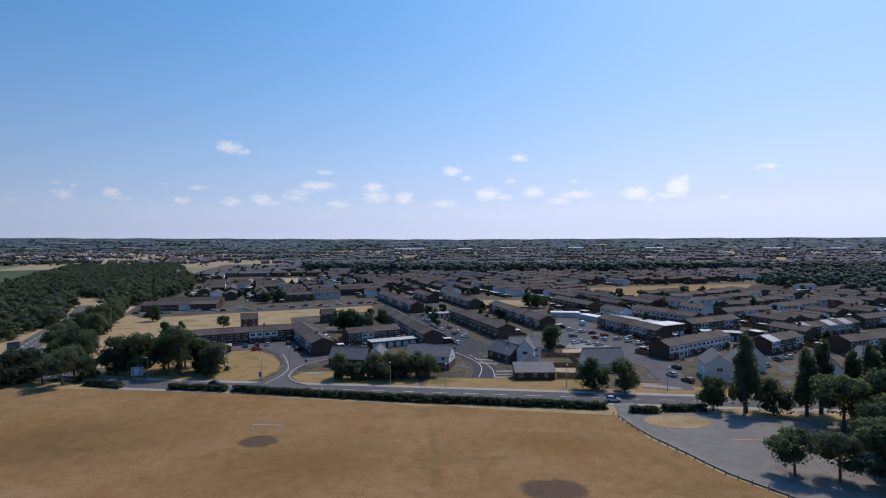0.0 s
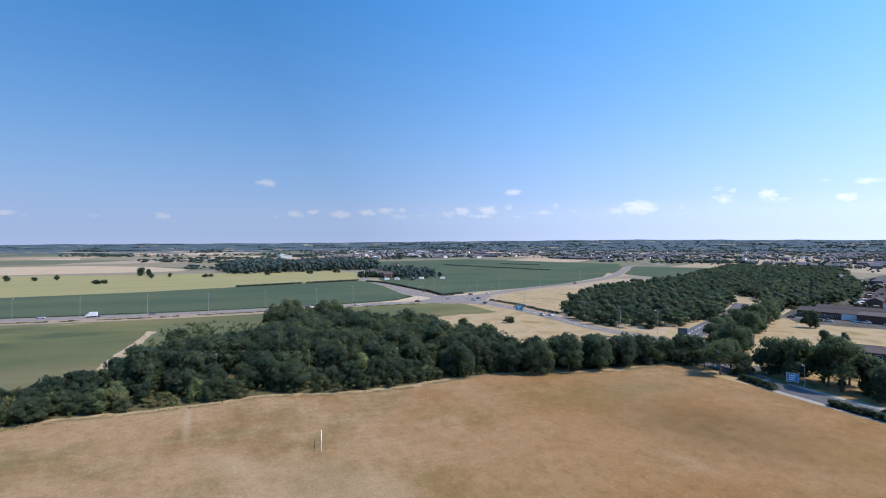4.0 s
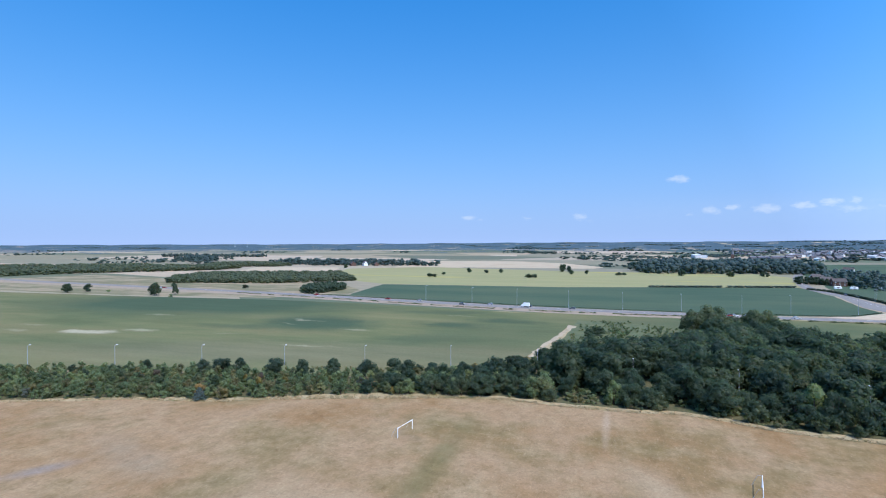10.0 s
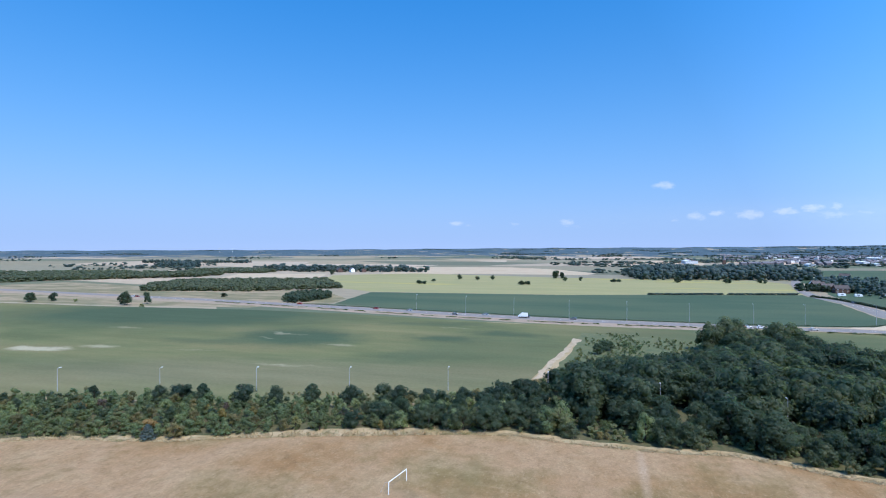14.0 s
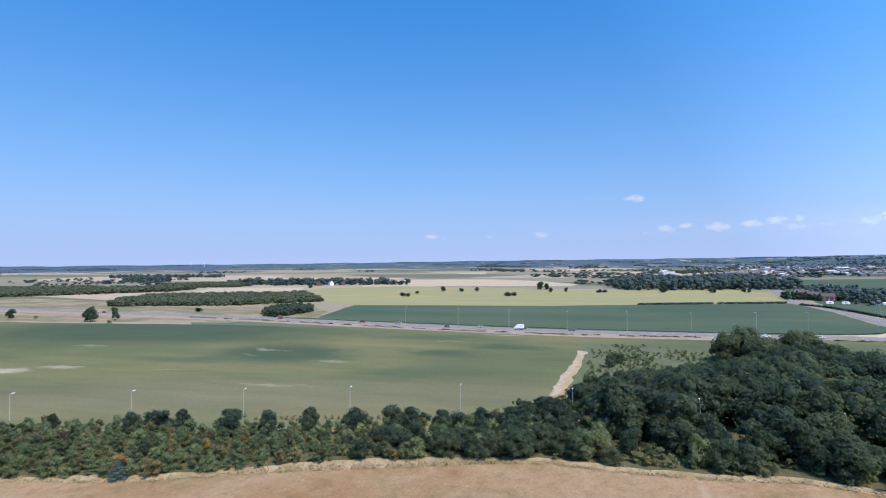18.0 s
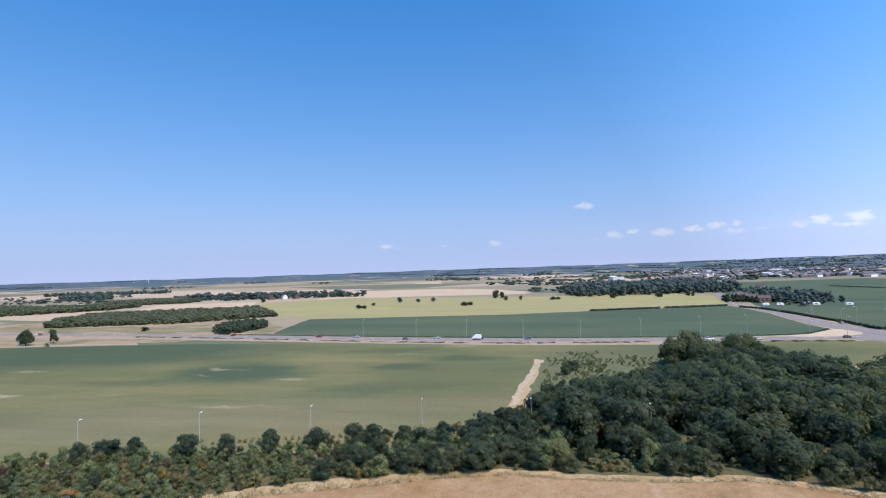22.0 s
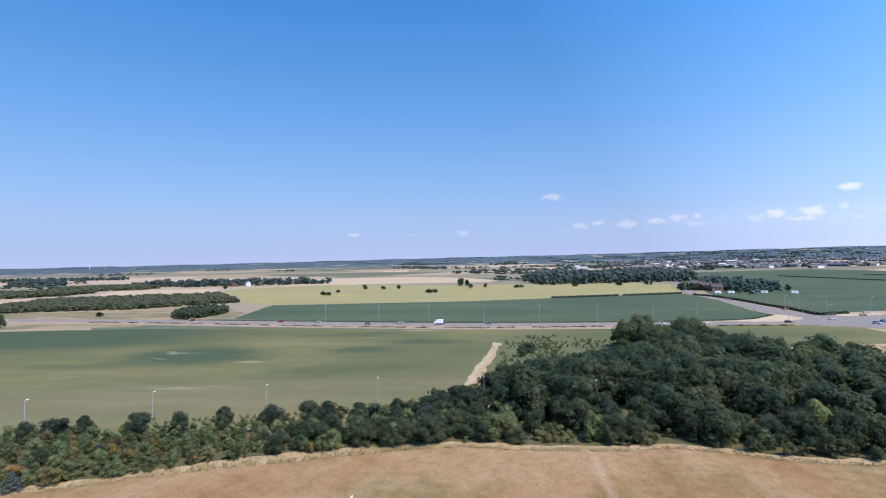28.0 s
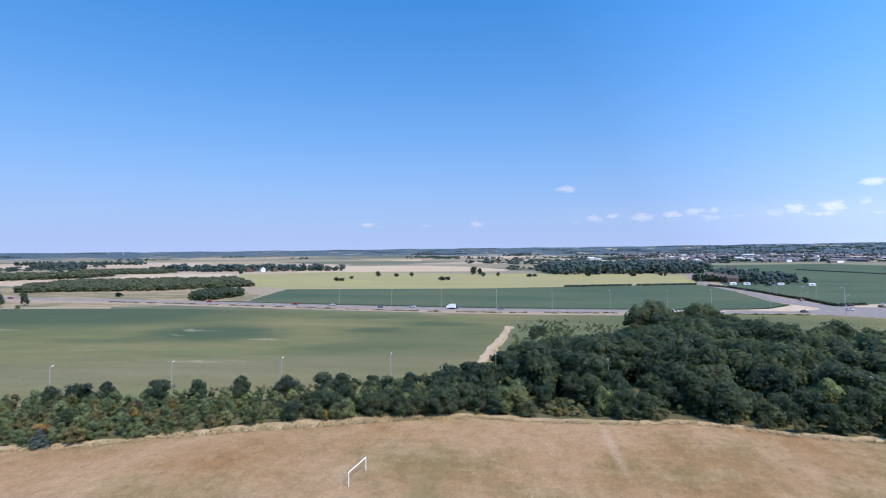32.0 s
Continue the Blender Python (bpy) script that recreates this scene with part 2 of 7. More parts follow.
def surface(name, colors, scale=0.5, fine=6.0, amount=0.35, rough=0.85, bump=0.3, depth=0.05, metal=0.0, local=False, stretch=None, spec=0.3, vary=0.0, span=(0.3, 0.7)):
    """Patches of several colours at one scale, grain at a finer one, and a little relief."""
    m, t, p = shader(name)
    if local:
        vec = t.nodes.new("ShaderNodeTexCoord").outputs[3]
    else:
        vec = t.nodes.new("ShaderNodeNewGeometry").outputs[0]
    base = ramp_of(t, noise_of(t, vec, scale, stretch=stretch), colors, *span)
    grain = noise_of(t, vec, fine, 3.0, 0.7)
    g = math_node(t, "ADD", math_node(t, "MULTIPLY", math_node(t, "SUBTRACT", grain, 0.5), 2 * amount), 1.0)
    if vary:
        info = t.nodes.new("ShaderNodeObjectInfo")
        g = math_node(t, "MULTIPLY", g, math_node(t, "ADD", math_node(t, "MULTIPLY", info.outputs["Random"], 2 * vary), 1.0 - vary))
    val = t.nodes.new("ShaderNodeCombineColor")
    for i in range(3):
        link(t, g, val.inputs[i])
    link(t, mixed(t, 1.0, base, val.outputs[0], "MULTIPLY"), p.inputs["Base Color"])
    p.inputs["Roughness"].default_value = rough
    p.inputs["Metallic"].default_value = metal
    p.inputs["Specular IOR Level"].default_value = spec
    if bump:
        relief(t, p, grain, bump, depth)
    return m


def leafy(name, dark, mid, light, scale=0.16, autumn=None, glow=0.58):
    """Leaves: every tree has its own shade, every leaf a little of its own."""
    m, t, p = shader(name)
    geo = t.nodes.new("ShaderNodeNewGeometry")
    slow = noise_of(t, geo.outputs[0], scale, 3.0)
    info = t.nodes.new("ShaderNodeObjectInfo")
    own = t.nodes.new("ShaderNodeAttribute")
    own.attribute_name = "tint"
    tree = math_node(t, "FRACT", math_node(t, "ADD", own.outputs["Fac"], info.outputs["Random"]))
    mixv = math_node(t, "ADD", math_node(t, "MULTIPLY", slow, 0.3), math_node(t, "ADD", math_node(t, "MULTIPLY", geo.outputs["Random Per Island"], 0.24), math_node(t, "MULTIPLY", tree, 0.46)))
    col = ramp_of(t, mixv, [dark, mid, light], 0.2, 0.82)
    if autumn:
        col = mixed(t, math_node(t, "MULTIPLY", math_node(t, "GREATER_THAN", tree, 0.95), 0.45), col, autumn)
    link(t, col, p.inputs["Base Color"])
    p.inputs["Roughness"].default_value = 0.55
    p.inputs["Specular IOR Level"].default_value = 0.25
    thin = t.nodes.new("ShaderNodeBsdfTranslucent")
    link(t, mixed(t, 1.0, col, (1.65, 1.65, 1.05), "MULTIPLY"), thin.inputs[0])
    both = node(t, "ShaderNodeMixShader", i0=glow)
    link(t, p.outputs[0], both.inputs[1]), link(t, thin.outputs[0], both.inputs[2])
    link(t, both.outputs[0], t.nodes["Material Output"].inputs[0])
    return m


def field_grass():
    """Mown sports field in a drought: straw, brown and green patches, worn goalmouths and faint old lines."""
    m, t, p = shader("dry_field_grass")
    pos = t.nodes.new("ShaderNodeNewGeometry").outputs[0]
    wide = noise_of(t, pos, 0.018, 4.0, 0.6)
    mid = noise_of(t, pos, 0.11, 5.0, 0.65)
    fine = noise_of(t, pos, 1.7, 4.0, 0.7)
    col = ramp_of(t, wide, [(0.210, 0.122, 0.048), (0.270, 0.172, 0.082), (0.318, 0.220, 0.122), (0.264, 0.168, 0.080), (0.222, 0.134, 0.056)], 0.3, 0.7)
    # wide ellipse of the field, mixed towards a darker orange-brown
    tawny = math_node(t, "MULTIPLY", spot(t, pos, (-40, 105), (150, 95), 8, (1.0, 0.45)), 0.45)
    col = mixed(t, math_node(t, "MULTIPLY", ramp_of(t, noise_of(t, pos, 0.035, 5.0, 0.6), [(0, 0, 0), (1, 1, 1)], 0.47, 0.64), 0.6), col, (0.140, 0.124, 0.046))
    col = mixed(t, math_node(t, "MULTIPLY", ramp_of(t, mid, [(0, 0, 0), (1, 1, 1)], 0.48, 0.66), 0.45), col, (0.350, 0.268, 0.150))
    col = mixed(t, math_node(t, "MULTIPLY", ramp_of(t, noise_of(t, pos, 0.28, 6.0, 0.78), [(0, 0, 0), (1, 1, 1)], 0.44, 0.62), 0.32), col, (0.143, 0.092, 0.038))
    col = mixed(t, math_node(t, "MULTIPLY", ramp_of(t, noise_of(t, pos, 0.55, 6.0, 0.75, (1.0, 2.6, 1.0)), [(0, 0, 0), (1, 1, 1)], 0.55, 0.72), 0.5), col, (0.400, 0.310, 0.185))
    col = mixed(t, tawny, col, (0.236, 0.128, 0.042))
    flecks = ramp_of(t, noise_of(t, pos, 0.9, 6.0, 0.8, (1.0, 1.8, 1.0)), [(0, 0, 0), (1, 1, 1)], 0.58, 0.68)
    col = mixed(t, math_node(t, "MULTIPLY", flecks, math_node(t, "MULTIPLY", mid, 0.9)), col, (0.42, 0.30, 0.17))
    dents = ramp_of(t, noise_of(t, pos, 0.45, 6.0, 0.8), [(1, 1, 1), (0, 0, 0)], 0.34, 0.46)
    col = mixed(t, math_node(t, "MULTIPLY", dents, 0.36), col, (0.118, 0.076, 0.032))
    for place, size, turn, colour, much in FIELD_MARKS:
        s = math_node(t, "MULTIPLY", spot(t, pos, place, size, turn, (1.0, 0.1)), math_node(t, "MULTIPLY", math_node(t, "ADD", math_node(t, "MULTIPLY", math_node(t, "SUBTRACT", mid, 0.3), 1.6), fine), much), True)
        col = mixed(t, s, col, colour)
    # bare goalmouths, ragged at the rim
    ragged = node(t, "ShaderNodeVectorMath", op="MULTIPLY_ADD", i1=(3.0, 3.0, 0), i2=(-1.5, -1.5, 0))
    torn = node(t, "ShaderNodeTexNoise", i2=0.45, i3=5.0, i4=0.65)
    link(t, pos, torn.inputs[0]), link(t, torn.outputs["Color"], ragged.inputs[0])
    worn = node(t, "ShaderNodeVectorMath", op="ADD")
    link(t, pos, worn.inputs[0]), link(t, ragged.outputs[0], worn.inputs[1])
    for place, size in (((-44.2, 112.6), (4.8, 3.9)), ((16.0, 90.0), (6.8, 4.6)), ((-49.9, 80.1), (4.6, 3.6))):
        col = mixed(t, math_node(t, "MULTIPLY", spot(t, worn.outputs[0], place, size, 0, (1.0, 0.72)), 0.9), col, EARTH)
    rough = noise_of(t, pos, 0.32, 8.0, 0.78)
    g = math_node(t, "ADD", math_node(t, "ADD", math_node(t, "MULTIPLY", fine, 0.6), math_node(t, "MULTIPLY", rough, 0.65)), 0.375)
    val = t.nodes.new("ShaderNodeCombineColor")
    for i in range(3):
        link(t, g, val.inputs[i])
    col = mixed(t, 1.0, col, (1.035, 0.99, 0.98), "MULTIPLY")
    link(t, mixed(t, 1.0, col, val.outputs[0], "MULTIPLY"), p.inputs["Base Color"])
    p.inputs["Roughness"].default_value = 0.95
    p.inputs["Specular IOR Level"].default_value = 0.1
    relief(t, p, fine, 0.5, 0.08)
    return m


GREENISH, EARTH, PALE = (0.130, 0.120, 0.048), (0.098, 0.072, 0.054), (0.345, 0.268, 0.165)
FIELD_MARKS = [
    ((-86, 112), (40, 26), 20, (0.120, 0.080, 0.030), 0.75), ((-120, 120), (18, 26), -20, GREENISH, 0.4), ((-32, 100), (28, 15), 10, (0.172, 0.098, 0.034), 0.75), ((20, 112), (24, 9), -8, (0.185, 0.108, 0.038), 0.7), ((-76, 88), (15, 5), 0, PALE, 0.25), ((-12, 124), (30, 5), -8, (0.30, 0.19, 0.09), 0.6),
    ((-126, -43), (4.5, 3.0), 70, (0.210, 0.172, 0.106), 0.5),
    ((-5.5, 105), (1.6, 30), 4, GREENISH, 0.5), ((3, 103), (14, 1.8), 8, GREENISH, 0.45), ((-112, -34), (4.8, 44), 88, GREENISH, 0.62), ((-90, -106.5), (10, 3.6), 146, (0.215, 0.195, 0.175), 0.7),
    ((-60, -6), (50, 4), -20, GREENISH, 0.35), ((-95, 25), (26, 12), 30, PALE, 0.55), ((-85, -45), (34, 16), 60, PALE, 0.5), ((-146, -0.5), (20, 1.5), 178, (0.38, 0.29, 0.19), 0.75),
    ((-112, 8), (22, 7), 15, PALE, 0.45), ((-100, -95), (26, 8), 65, (0.231, 0.200, 0.145), 0.35), ((-60, 120), (34, 12), 10, (0.238, 0.149, 0.056), 0.5),
    ((60, 60), (30, 9), 40, PALE, 0.4), ((-20, 70), (40, 12), 10, (0.210, 0.133, 0.048), 0.5),
]



def crop_field():
    """A thin green crop: olive where it is dry, dark where it is lush, with bleached bare spots."""
    m, t, p = shader("green_crop")
    pos = t.nodes.new("ShaderNodeNewGeometry").outputs[0]
    drift = node(t, "ShaderNodeTexNoise", i2=0.03, i3=9.0, i4=0.66)
    link(t, pos, drift.inputs[0])
    bent = node(t, "ShaderNodeVectorMath", op="MULTIPLY_ADD", i1=(26, 60, 0), i2=(-13, -30, 0))
    link(t, drift.outputs["Color"], bent.inputs[0])
    moved = node(t, "ShaderNodeVectorMath", op="ADD")
    link(t, pos, moved.inputs[0]), link(t, bent.outputs[0], moved.inputs[1])
    wide = noise_of(t, pos, 0.012, 5.0, 0.6, (2.2, 0.8, 8))
    streak = noise_of(t, pos, 0.03, 5.0, 0.7, (3.0, 0.5, 8))
    fine = noise_of(t, pos, 0.9, 4.0, 0.7)
    col = ramp_of(t, wide, [(0.106, 0.119, 0.055), (0.142, 0.143, 0.066), (0.172, 0.156, 0.075)], 0.36, 0.64)
    for place, size, turn, colour, much in CROP_MARKS:
        s = math_node(t, "MULTIPLY", spot(t, moved.outputs[0], place, size, turn, (1.0, 0.2)), math_node(t, "MULTIPLY", math_node(t, "ADD", streak, 0.45), much * (0.6 if colour is BARE else 1.0)), True)
        col = mixed(t, s, col, colour)
    g = math_node(t, "ADD", math_node(t, "ADD", math_node(t, "MULTIPLY", fine, 0.45), math_node(t, "MULTIPLY", streak, 0.5)), 0.53)
    val = t.nodes.new("ShaderNodeCombineColor")
    for i in range(3):
        link(t, g, val.inputs[i])
    link(t, mixed(t, 1.0, col, val.outputs[0], "MULTIPLY"), p.inputs["Base Color"])
    p.inputs["Roughness"].default_value = 0.9
    p.inputs["Specular IOR Level"].default_value = 0.03
    relief(t, p, fine, 0.4, 0.1)
    return m


LUSH, BARE = (0.064, 0.088, 0.050), (0.36, 0.32, 0.21)
DUSTY = (0.185, 0.160, 0.098)
CROP_MARKS = [((-200, -120), (34, 190), 12, DUSTY, 0.5), ((-332, -275), (86, 175), 6, LUSH, 1.3), ((-272, -150), (36, 50), -12, LUSH, 1.15), ((-250, -185), (9, 34), 6, LUSH, 0.6), ((-285, -75), (14, 30), 0, LUSH, 0.95), ((-305, -48), (13, 26), 0, LUSH, 0.9), ((-262, -48), (70, 60), 0, LUSH, 0.42), ((-330, -90), (16, 60), 4, LUSH, 0.7), ((-240, -80), (16, 34), 30, LUSH, 0.4), ((-322, 70), (40, 130), 0, LUSH, 0.6),
              ((-225, -221), (4.0, 15), 4, BARE, 1.0), ((-216, -243), (6.5, 20), 4, BARE, 1.9), ((-278, -163), (3.5, 11), -20, BARE, 0.8), ((-265, -161), (2.0, 8), -20, BARE, 0.5), ((-255, -119), (3.0, 15), 4, BARE, 0.6), ((-214.7, -121), (2.4, 17), 4, BARE, 0.65), ((-316, -78), (2.4, 11), 4, BARE, 0.55),
              ((-273, -257), (4.0, 14), 4, BARE, 0.6), ((-208, -285), (3.5, 13), 4, BARE, 0.6), ((-230, -170), (1.6, 16), 4, BARE, 0.4), ((-222, -290), (2.5, 14), 4, BARE, 0.5)]
M = {}
M["field"] = field_grass()
M["rough_grass"] = surface("rough_dry_grass", [(0.311, 0.222, 0.111), (0.385, 0.296, 0.170), (0.252, 0.185, 0.081)], 0.06, 1.2, 0.3, 0.95, 0.5, 0.1, spec=0.1)
M["verge"] = surface("verge_grass", [(0.163, 0.141, 0.052), (0.326, 0.222, 0.104), (0.266, 0.178, 0.074)], 0.12, 1.5, 0.3, 0.95, 0.5, 0.1, spec=0.1)
M["crop"] = crop_field()
M["crop_dark"] = surface("dark_green_crop", [(0.056, 0.088, 0.056), (0.074, 0.102, 0.063), (0.090, 0.112, 0.066)], 0.012, 0.8, 0.25, 0.9, 0.4, 0.1, stretch=(2.0, 0.6, 10), spec=0.03)
M["crop_yellow"] = surface("ripening_crop", [(0.255, 0.238, 0.116), (0.295, 0.268, 0.130), (0.262, 0.246, 0.120), (0.36, 0.312, 0.108)], 0.009, 0.5, 0.18, 0.9, 0.3, 0.1, stretch=(3.0, 0.5, 5), spec=0.03)
M["stubble"] = surface("pale_stubble", [(0.390, 0.296, 0.190), (0.446, 0.350, 0.236), (0.405, 0.330, 0.215)], 0.02, 0.5, 0.15, 0.95, 0.2, 0.1, spec=0.1)
M["asphalt"] = surface("worn_asphalt", [(0.098, 0.098, 0.106), (0.128, 0.128, 0.132), (0.115, 0.112, 0.115)], 0.15, 5.0, 0.2, 0.8, 0.2, 0.01, spec=0.05)
M["asphalt_new"] = surface("dark_asphalt", [(0.064, 0.065, 0.072), (0.081, 0.082, 0.088)], 0.2, 5.0, 0.2, 0.8, 0.2, 0.01, spec=0.05)
M["concrete"] = surface("pale_concrete", [(0.296, 0.281, 0.252), (0.370, 0.348, 0.311), (0.266, 0.252, 0.229)], 0.3, 4.0, 0.2, 0.85, 0.2, 0.01)
M["dirt"] = surface("dry_pale_earth", [(0.414, 0.318, 0.207), (0.488, 0.392, 0.274), (0.370, 0.281, 0.178)], 0.1, 1.5, 0.25, 0.95, 0.4, 0.05, spec=0.1)
M["line"] = surface("road_paint", [(0.62, 0.62, 0.6), (0.75, 0.75, 0.73)], 2.0, 8.0, 0.15, 0.7, 0)
M["leaf"] = leafy("leaves_broad", (0.059, 0.088, 0.063), (0.083, 0.115, 0.076), (0.114, 0.145, 0.092), 0.12, None, 0.66)
M["leaf_mix"] = leafy("leaves_mixed", (0.136, 0.176, 0.098), (0.200, 0.240, 0.122), (0.290, 0.305, 0.150), 0.25, (0.24, 0.20, 0.09))
M["leaf_lime"] = leafy("leaves_light", (0.103, 0.134, 0.069), (0.147, 0.175, 0.087), (0.210, 0.215, 0.108), 0.25)
M["leaf_grey"] = leafy("leaves_grey_green", (0.074, 0.097, 0.077), (0.117, 0.132, 0.102), (0.180, 0.181, 0.144), 0.25)
M["leaf_dark"] = leafy("leaves_dark", (0.052, 0.078, 0.059), (0.073, 0.102, 0.071), (0.098, 0.127, 0.083), 0.12, None, 0.66)
M["leaf_blue"] = leafy("needles_blue", (0.075, 0.099, 0.092), (0.112, 0.146, 0.137), (0.151, 0.174, 0.164))
M["leaf_rust"] = leafy("leaves_rust", (0.230, 0.149, 0.075), (0.310, 0.207, 0.098), (0.380, 0.270, 0.127))
# distant foliage: the blue of aerial haze is mixed into these leaf colours
M["leaf_hazed"] = leafy("leaves_hazed", (0.068, 0.102, 0.102), (0.094, 0.132, 0.128), (0.128, 0.162, 0.150), 0.01)
M["leaf_plant"] = leafy("leaves_plantation", (0.100, 0.122, 0.076), (0.126, 0.148, 0.090), (0.156, 0.174, 0.108), 0.04, None, 0.6)
M["leaf_fresh"] = leafy("leaves_fresh", (0.072, 0.097, 0.058), (0.102, 0.127, 0.073), (0.140, 0.155, 0.087), 0.12)
M["leaf_olive"] = leafy("leaves_olive", (0.132, 0.128, 0.067), (0.191, 0.176, 0.087), (0.262, 0.217, 0.106), 0.25)
M["leaf_amber"] = leafy("leaves_amber", (0.20, 0.165, 0.060), (0.28, 0.225, 0.085), (0.36, 0.270, 0.095))
M["leaf_mauve"] = leafy("leaves_purple_brown", (0.115, 0.090, 0.075), (0.150, 0.118, 0.098), (0.185, 0.150, 0.120))
M["bark"] = surface("bark", [(0.09, 0.065, 0.045), (0.14, 0.105, 0.075)], 1.5, 9.0, 0.3, 0.9, 0.5, 0.03, local=True)

# ---- mesh helpers ----


def mesh_of(name, verts, faces, material):
    me = bpy.data.meshes.new(name)
    me.from_pydata(verts, [], faces)
    me.materials.append(material)
    me.update()
    return me


def fast_mesh(name, verts, tris, material, smooth=False, tint=None):
    """A mesh of triangles from arrays."""
    me = bpy.data.meshes.new(name)
    n, k = len(verts), len(tris)
    me.vertices.add(n)
    me.vertices.foreach_set("co", np.ascontiguousarray(verts, dtype=np.float32).ravel())
    me.loops.add(3 * k)
    me.loops.foreach_set("vertex_index", np.ascontiguousarray(tris, dtype=np.int32).ravel())
    me.polygons.add(k)
    me.polygons.foreach_set("loop_start", np.arange(0, 3 * k, 3, dtype=np.int32))
    if smooth:
        me.polygons.foreach_set("use_smooth", np.ones(k, dtype=bool))
    me.materials.append(material)
    if tint is not None:
        me.attributes.new("tint", "FLOAT", "POINT").data.foreach_set("value", np.ascontiguousarray(tint, dtype=np.float32))
    me.update(calc_edges=True)
    return me


def part(name, data, parent, label=""):
    ob = new(name, data)
    ob.parent = parent
    return tagged(ob, label)


def bm_mesh(name, bm, material):
    me = bpy.data.meshes.new(name)
    bm.to_mesh(me)
    bm.free()
    me.materials.append(material)
    return me


def box(bm, x0, x1, y0, y1, z0, z1):
    v = [bm.verts.new(c) for c in ((x0, y0, z0), (x1, y0, z0), (x1, y1, z0), (x0, y1, z0), (x0, y0, z1), (x1, y0, z1), (x1, y1, z1), (x0, y1, z1))]
    for f in ((3, 2, 1, 0), (4, 5, 6, 7), (0, 1, 5, 4), (1, 2, 6, 5), (2, 3, 7, 6), (3, 0, 4, 7)):
        bm.faces.new([v[i] for i in f])


def sheet(name, points, z, material, label, category, wobble=0.0, step=12.0, thick=0.0):
    """A flat piece of ground with an uneven rim."""
    rnd = random.Random(len(points) * 7 + int(points[0][0]))
    rim = []
    for (ax, ay), (bx, by) in zip(points, points[1:] + points[:1]):
        d = math.hypot(bx - ax, by - ay)
        k = max(1, int(d / step)) if wobble else 1
        for i in range(k):
            w = 0 if i == 0 else rnd.uniform(-wobble, wobble)
            rim.append((ax + (bx - ax) * i / k - (by - ay) / d * w, ay + (by - ay) * i / k + (bx - ax) / d * w))
    bm = bmesh.new()
    f = bm.faces.new([bm.verts.new((x, y, z)) for x, y in rim])
    if f.normal.z < 0:
        f.normal_flip()
    f.normal_update()
    if f.normal.z < 0:
        bmesh.ops.reverse_faces(bm, faces=[f])
    bmesh.ops.triangulate(bm, faces=bm.faces[:])
    if thick:
        bmesh.ops.solidify(bm, geom=bm.faces[:], thickness=thick)
    return tagged(new(name, bm_mesh(name, bm, material)), label, category, kind="structure")


def smooth_line(points, step=6.0):
    """Points along a Catmull-Rom curve."""
    p = [Vector((*q, 0)) for q in points]
    p = [2 * p[0] - p[1]] + p + [2 * p[-1] - p[-2]]
    out = []
    for i in range(1, len(p) - 2):
        k = max(2, int((p[i + 1] - p[i]).length / step))
        for j in range(k):
            s = j / k
            out.append(0.5 * (2 * p[i] + (p[i + 1] - p[i - 1]) * s + (2 * p[i - 1] - 5 * p[i] + 4 * p[i + 1] - p[i + 2]) * s * s + (3 * p[i] - p[i - 1] - 3 * p[i + 1] + p[i + 2]) * s ** 3))
    out.append(p[-2])
    return out


def ribbon(name, points, width, z, material, label, category, offset=0.0, dash=None, height=0.0):
    """A strip along a line; dash: lengths of paint and gap; height: a solid kerb."""
    line = smooth_line(points, 6.0 if dash is None else 1.0)
    bm = bmesh.new()
    run, prev = 0.0, None
    for i, q in enumerate(line):
        d = (line[min(i + 1, len(line) - 1)] - line[max(i - 1, 0)]).normalized()
        side = Vector((-d.y, d.x, 0))
        c = q + side * offset
        if i:
            run += (q - line[i - 1]).length
        pair = (bm.verts.new((c + side * width / 2) + Vector((0, 0, z))), bm.verts.new((c - side * width / 2) + Vector((0, 0, z))))
        if prev and (dash is None or run % sum(dash) < dash[0]):
            bm.faces.new((prev[0], prev[1], pair[1], pair[0]))
        prev = pair
    if height:
        low = bmesh.ops.extrude_face_region(bm, geom=bm.faces[:])
        for v in [g for g in low["geom"] if isinstance(g, bmesh.types.BMVert)]:
            v.co.z += height
        bmesh.ops.recalc_face_normals(bm, faces=bm.faces[:])
    loose = [v for v in bm.verts if not v.link_faces]
    bmesh.ops.delete(bm, geom=loose, context="VERTS")
    return tagged(new(name, bm_mesh(name, bm, material)), label, category, kind="structure")


# ---- ground ----


def rim_height(a):
    """Height of the far hills by the bearing, in degrees to the left of the first view."""
    a = (a + 180) % 360 - 180
    keys = [(-180, 60), (-60, 62), (-30, 66), (0, 58), (20, 66), (45, 72), (60, 60), (80, 41), (95, 34), (108, 25), (120, 19), (150, 17), (180, 60)]
    for (a0, h0), (a1, h1) in zip(keys, keys[1:]):
        if a0 <= a <= a1:
            s = (a - a0) / (a1 - a0)
            return h0 + (h1 - h0) * s + 2.2 * math.sin(a * 0.9) + 1.6 * math.sin(a * 2.3 + 1)


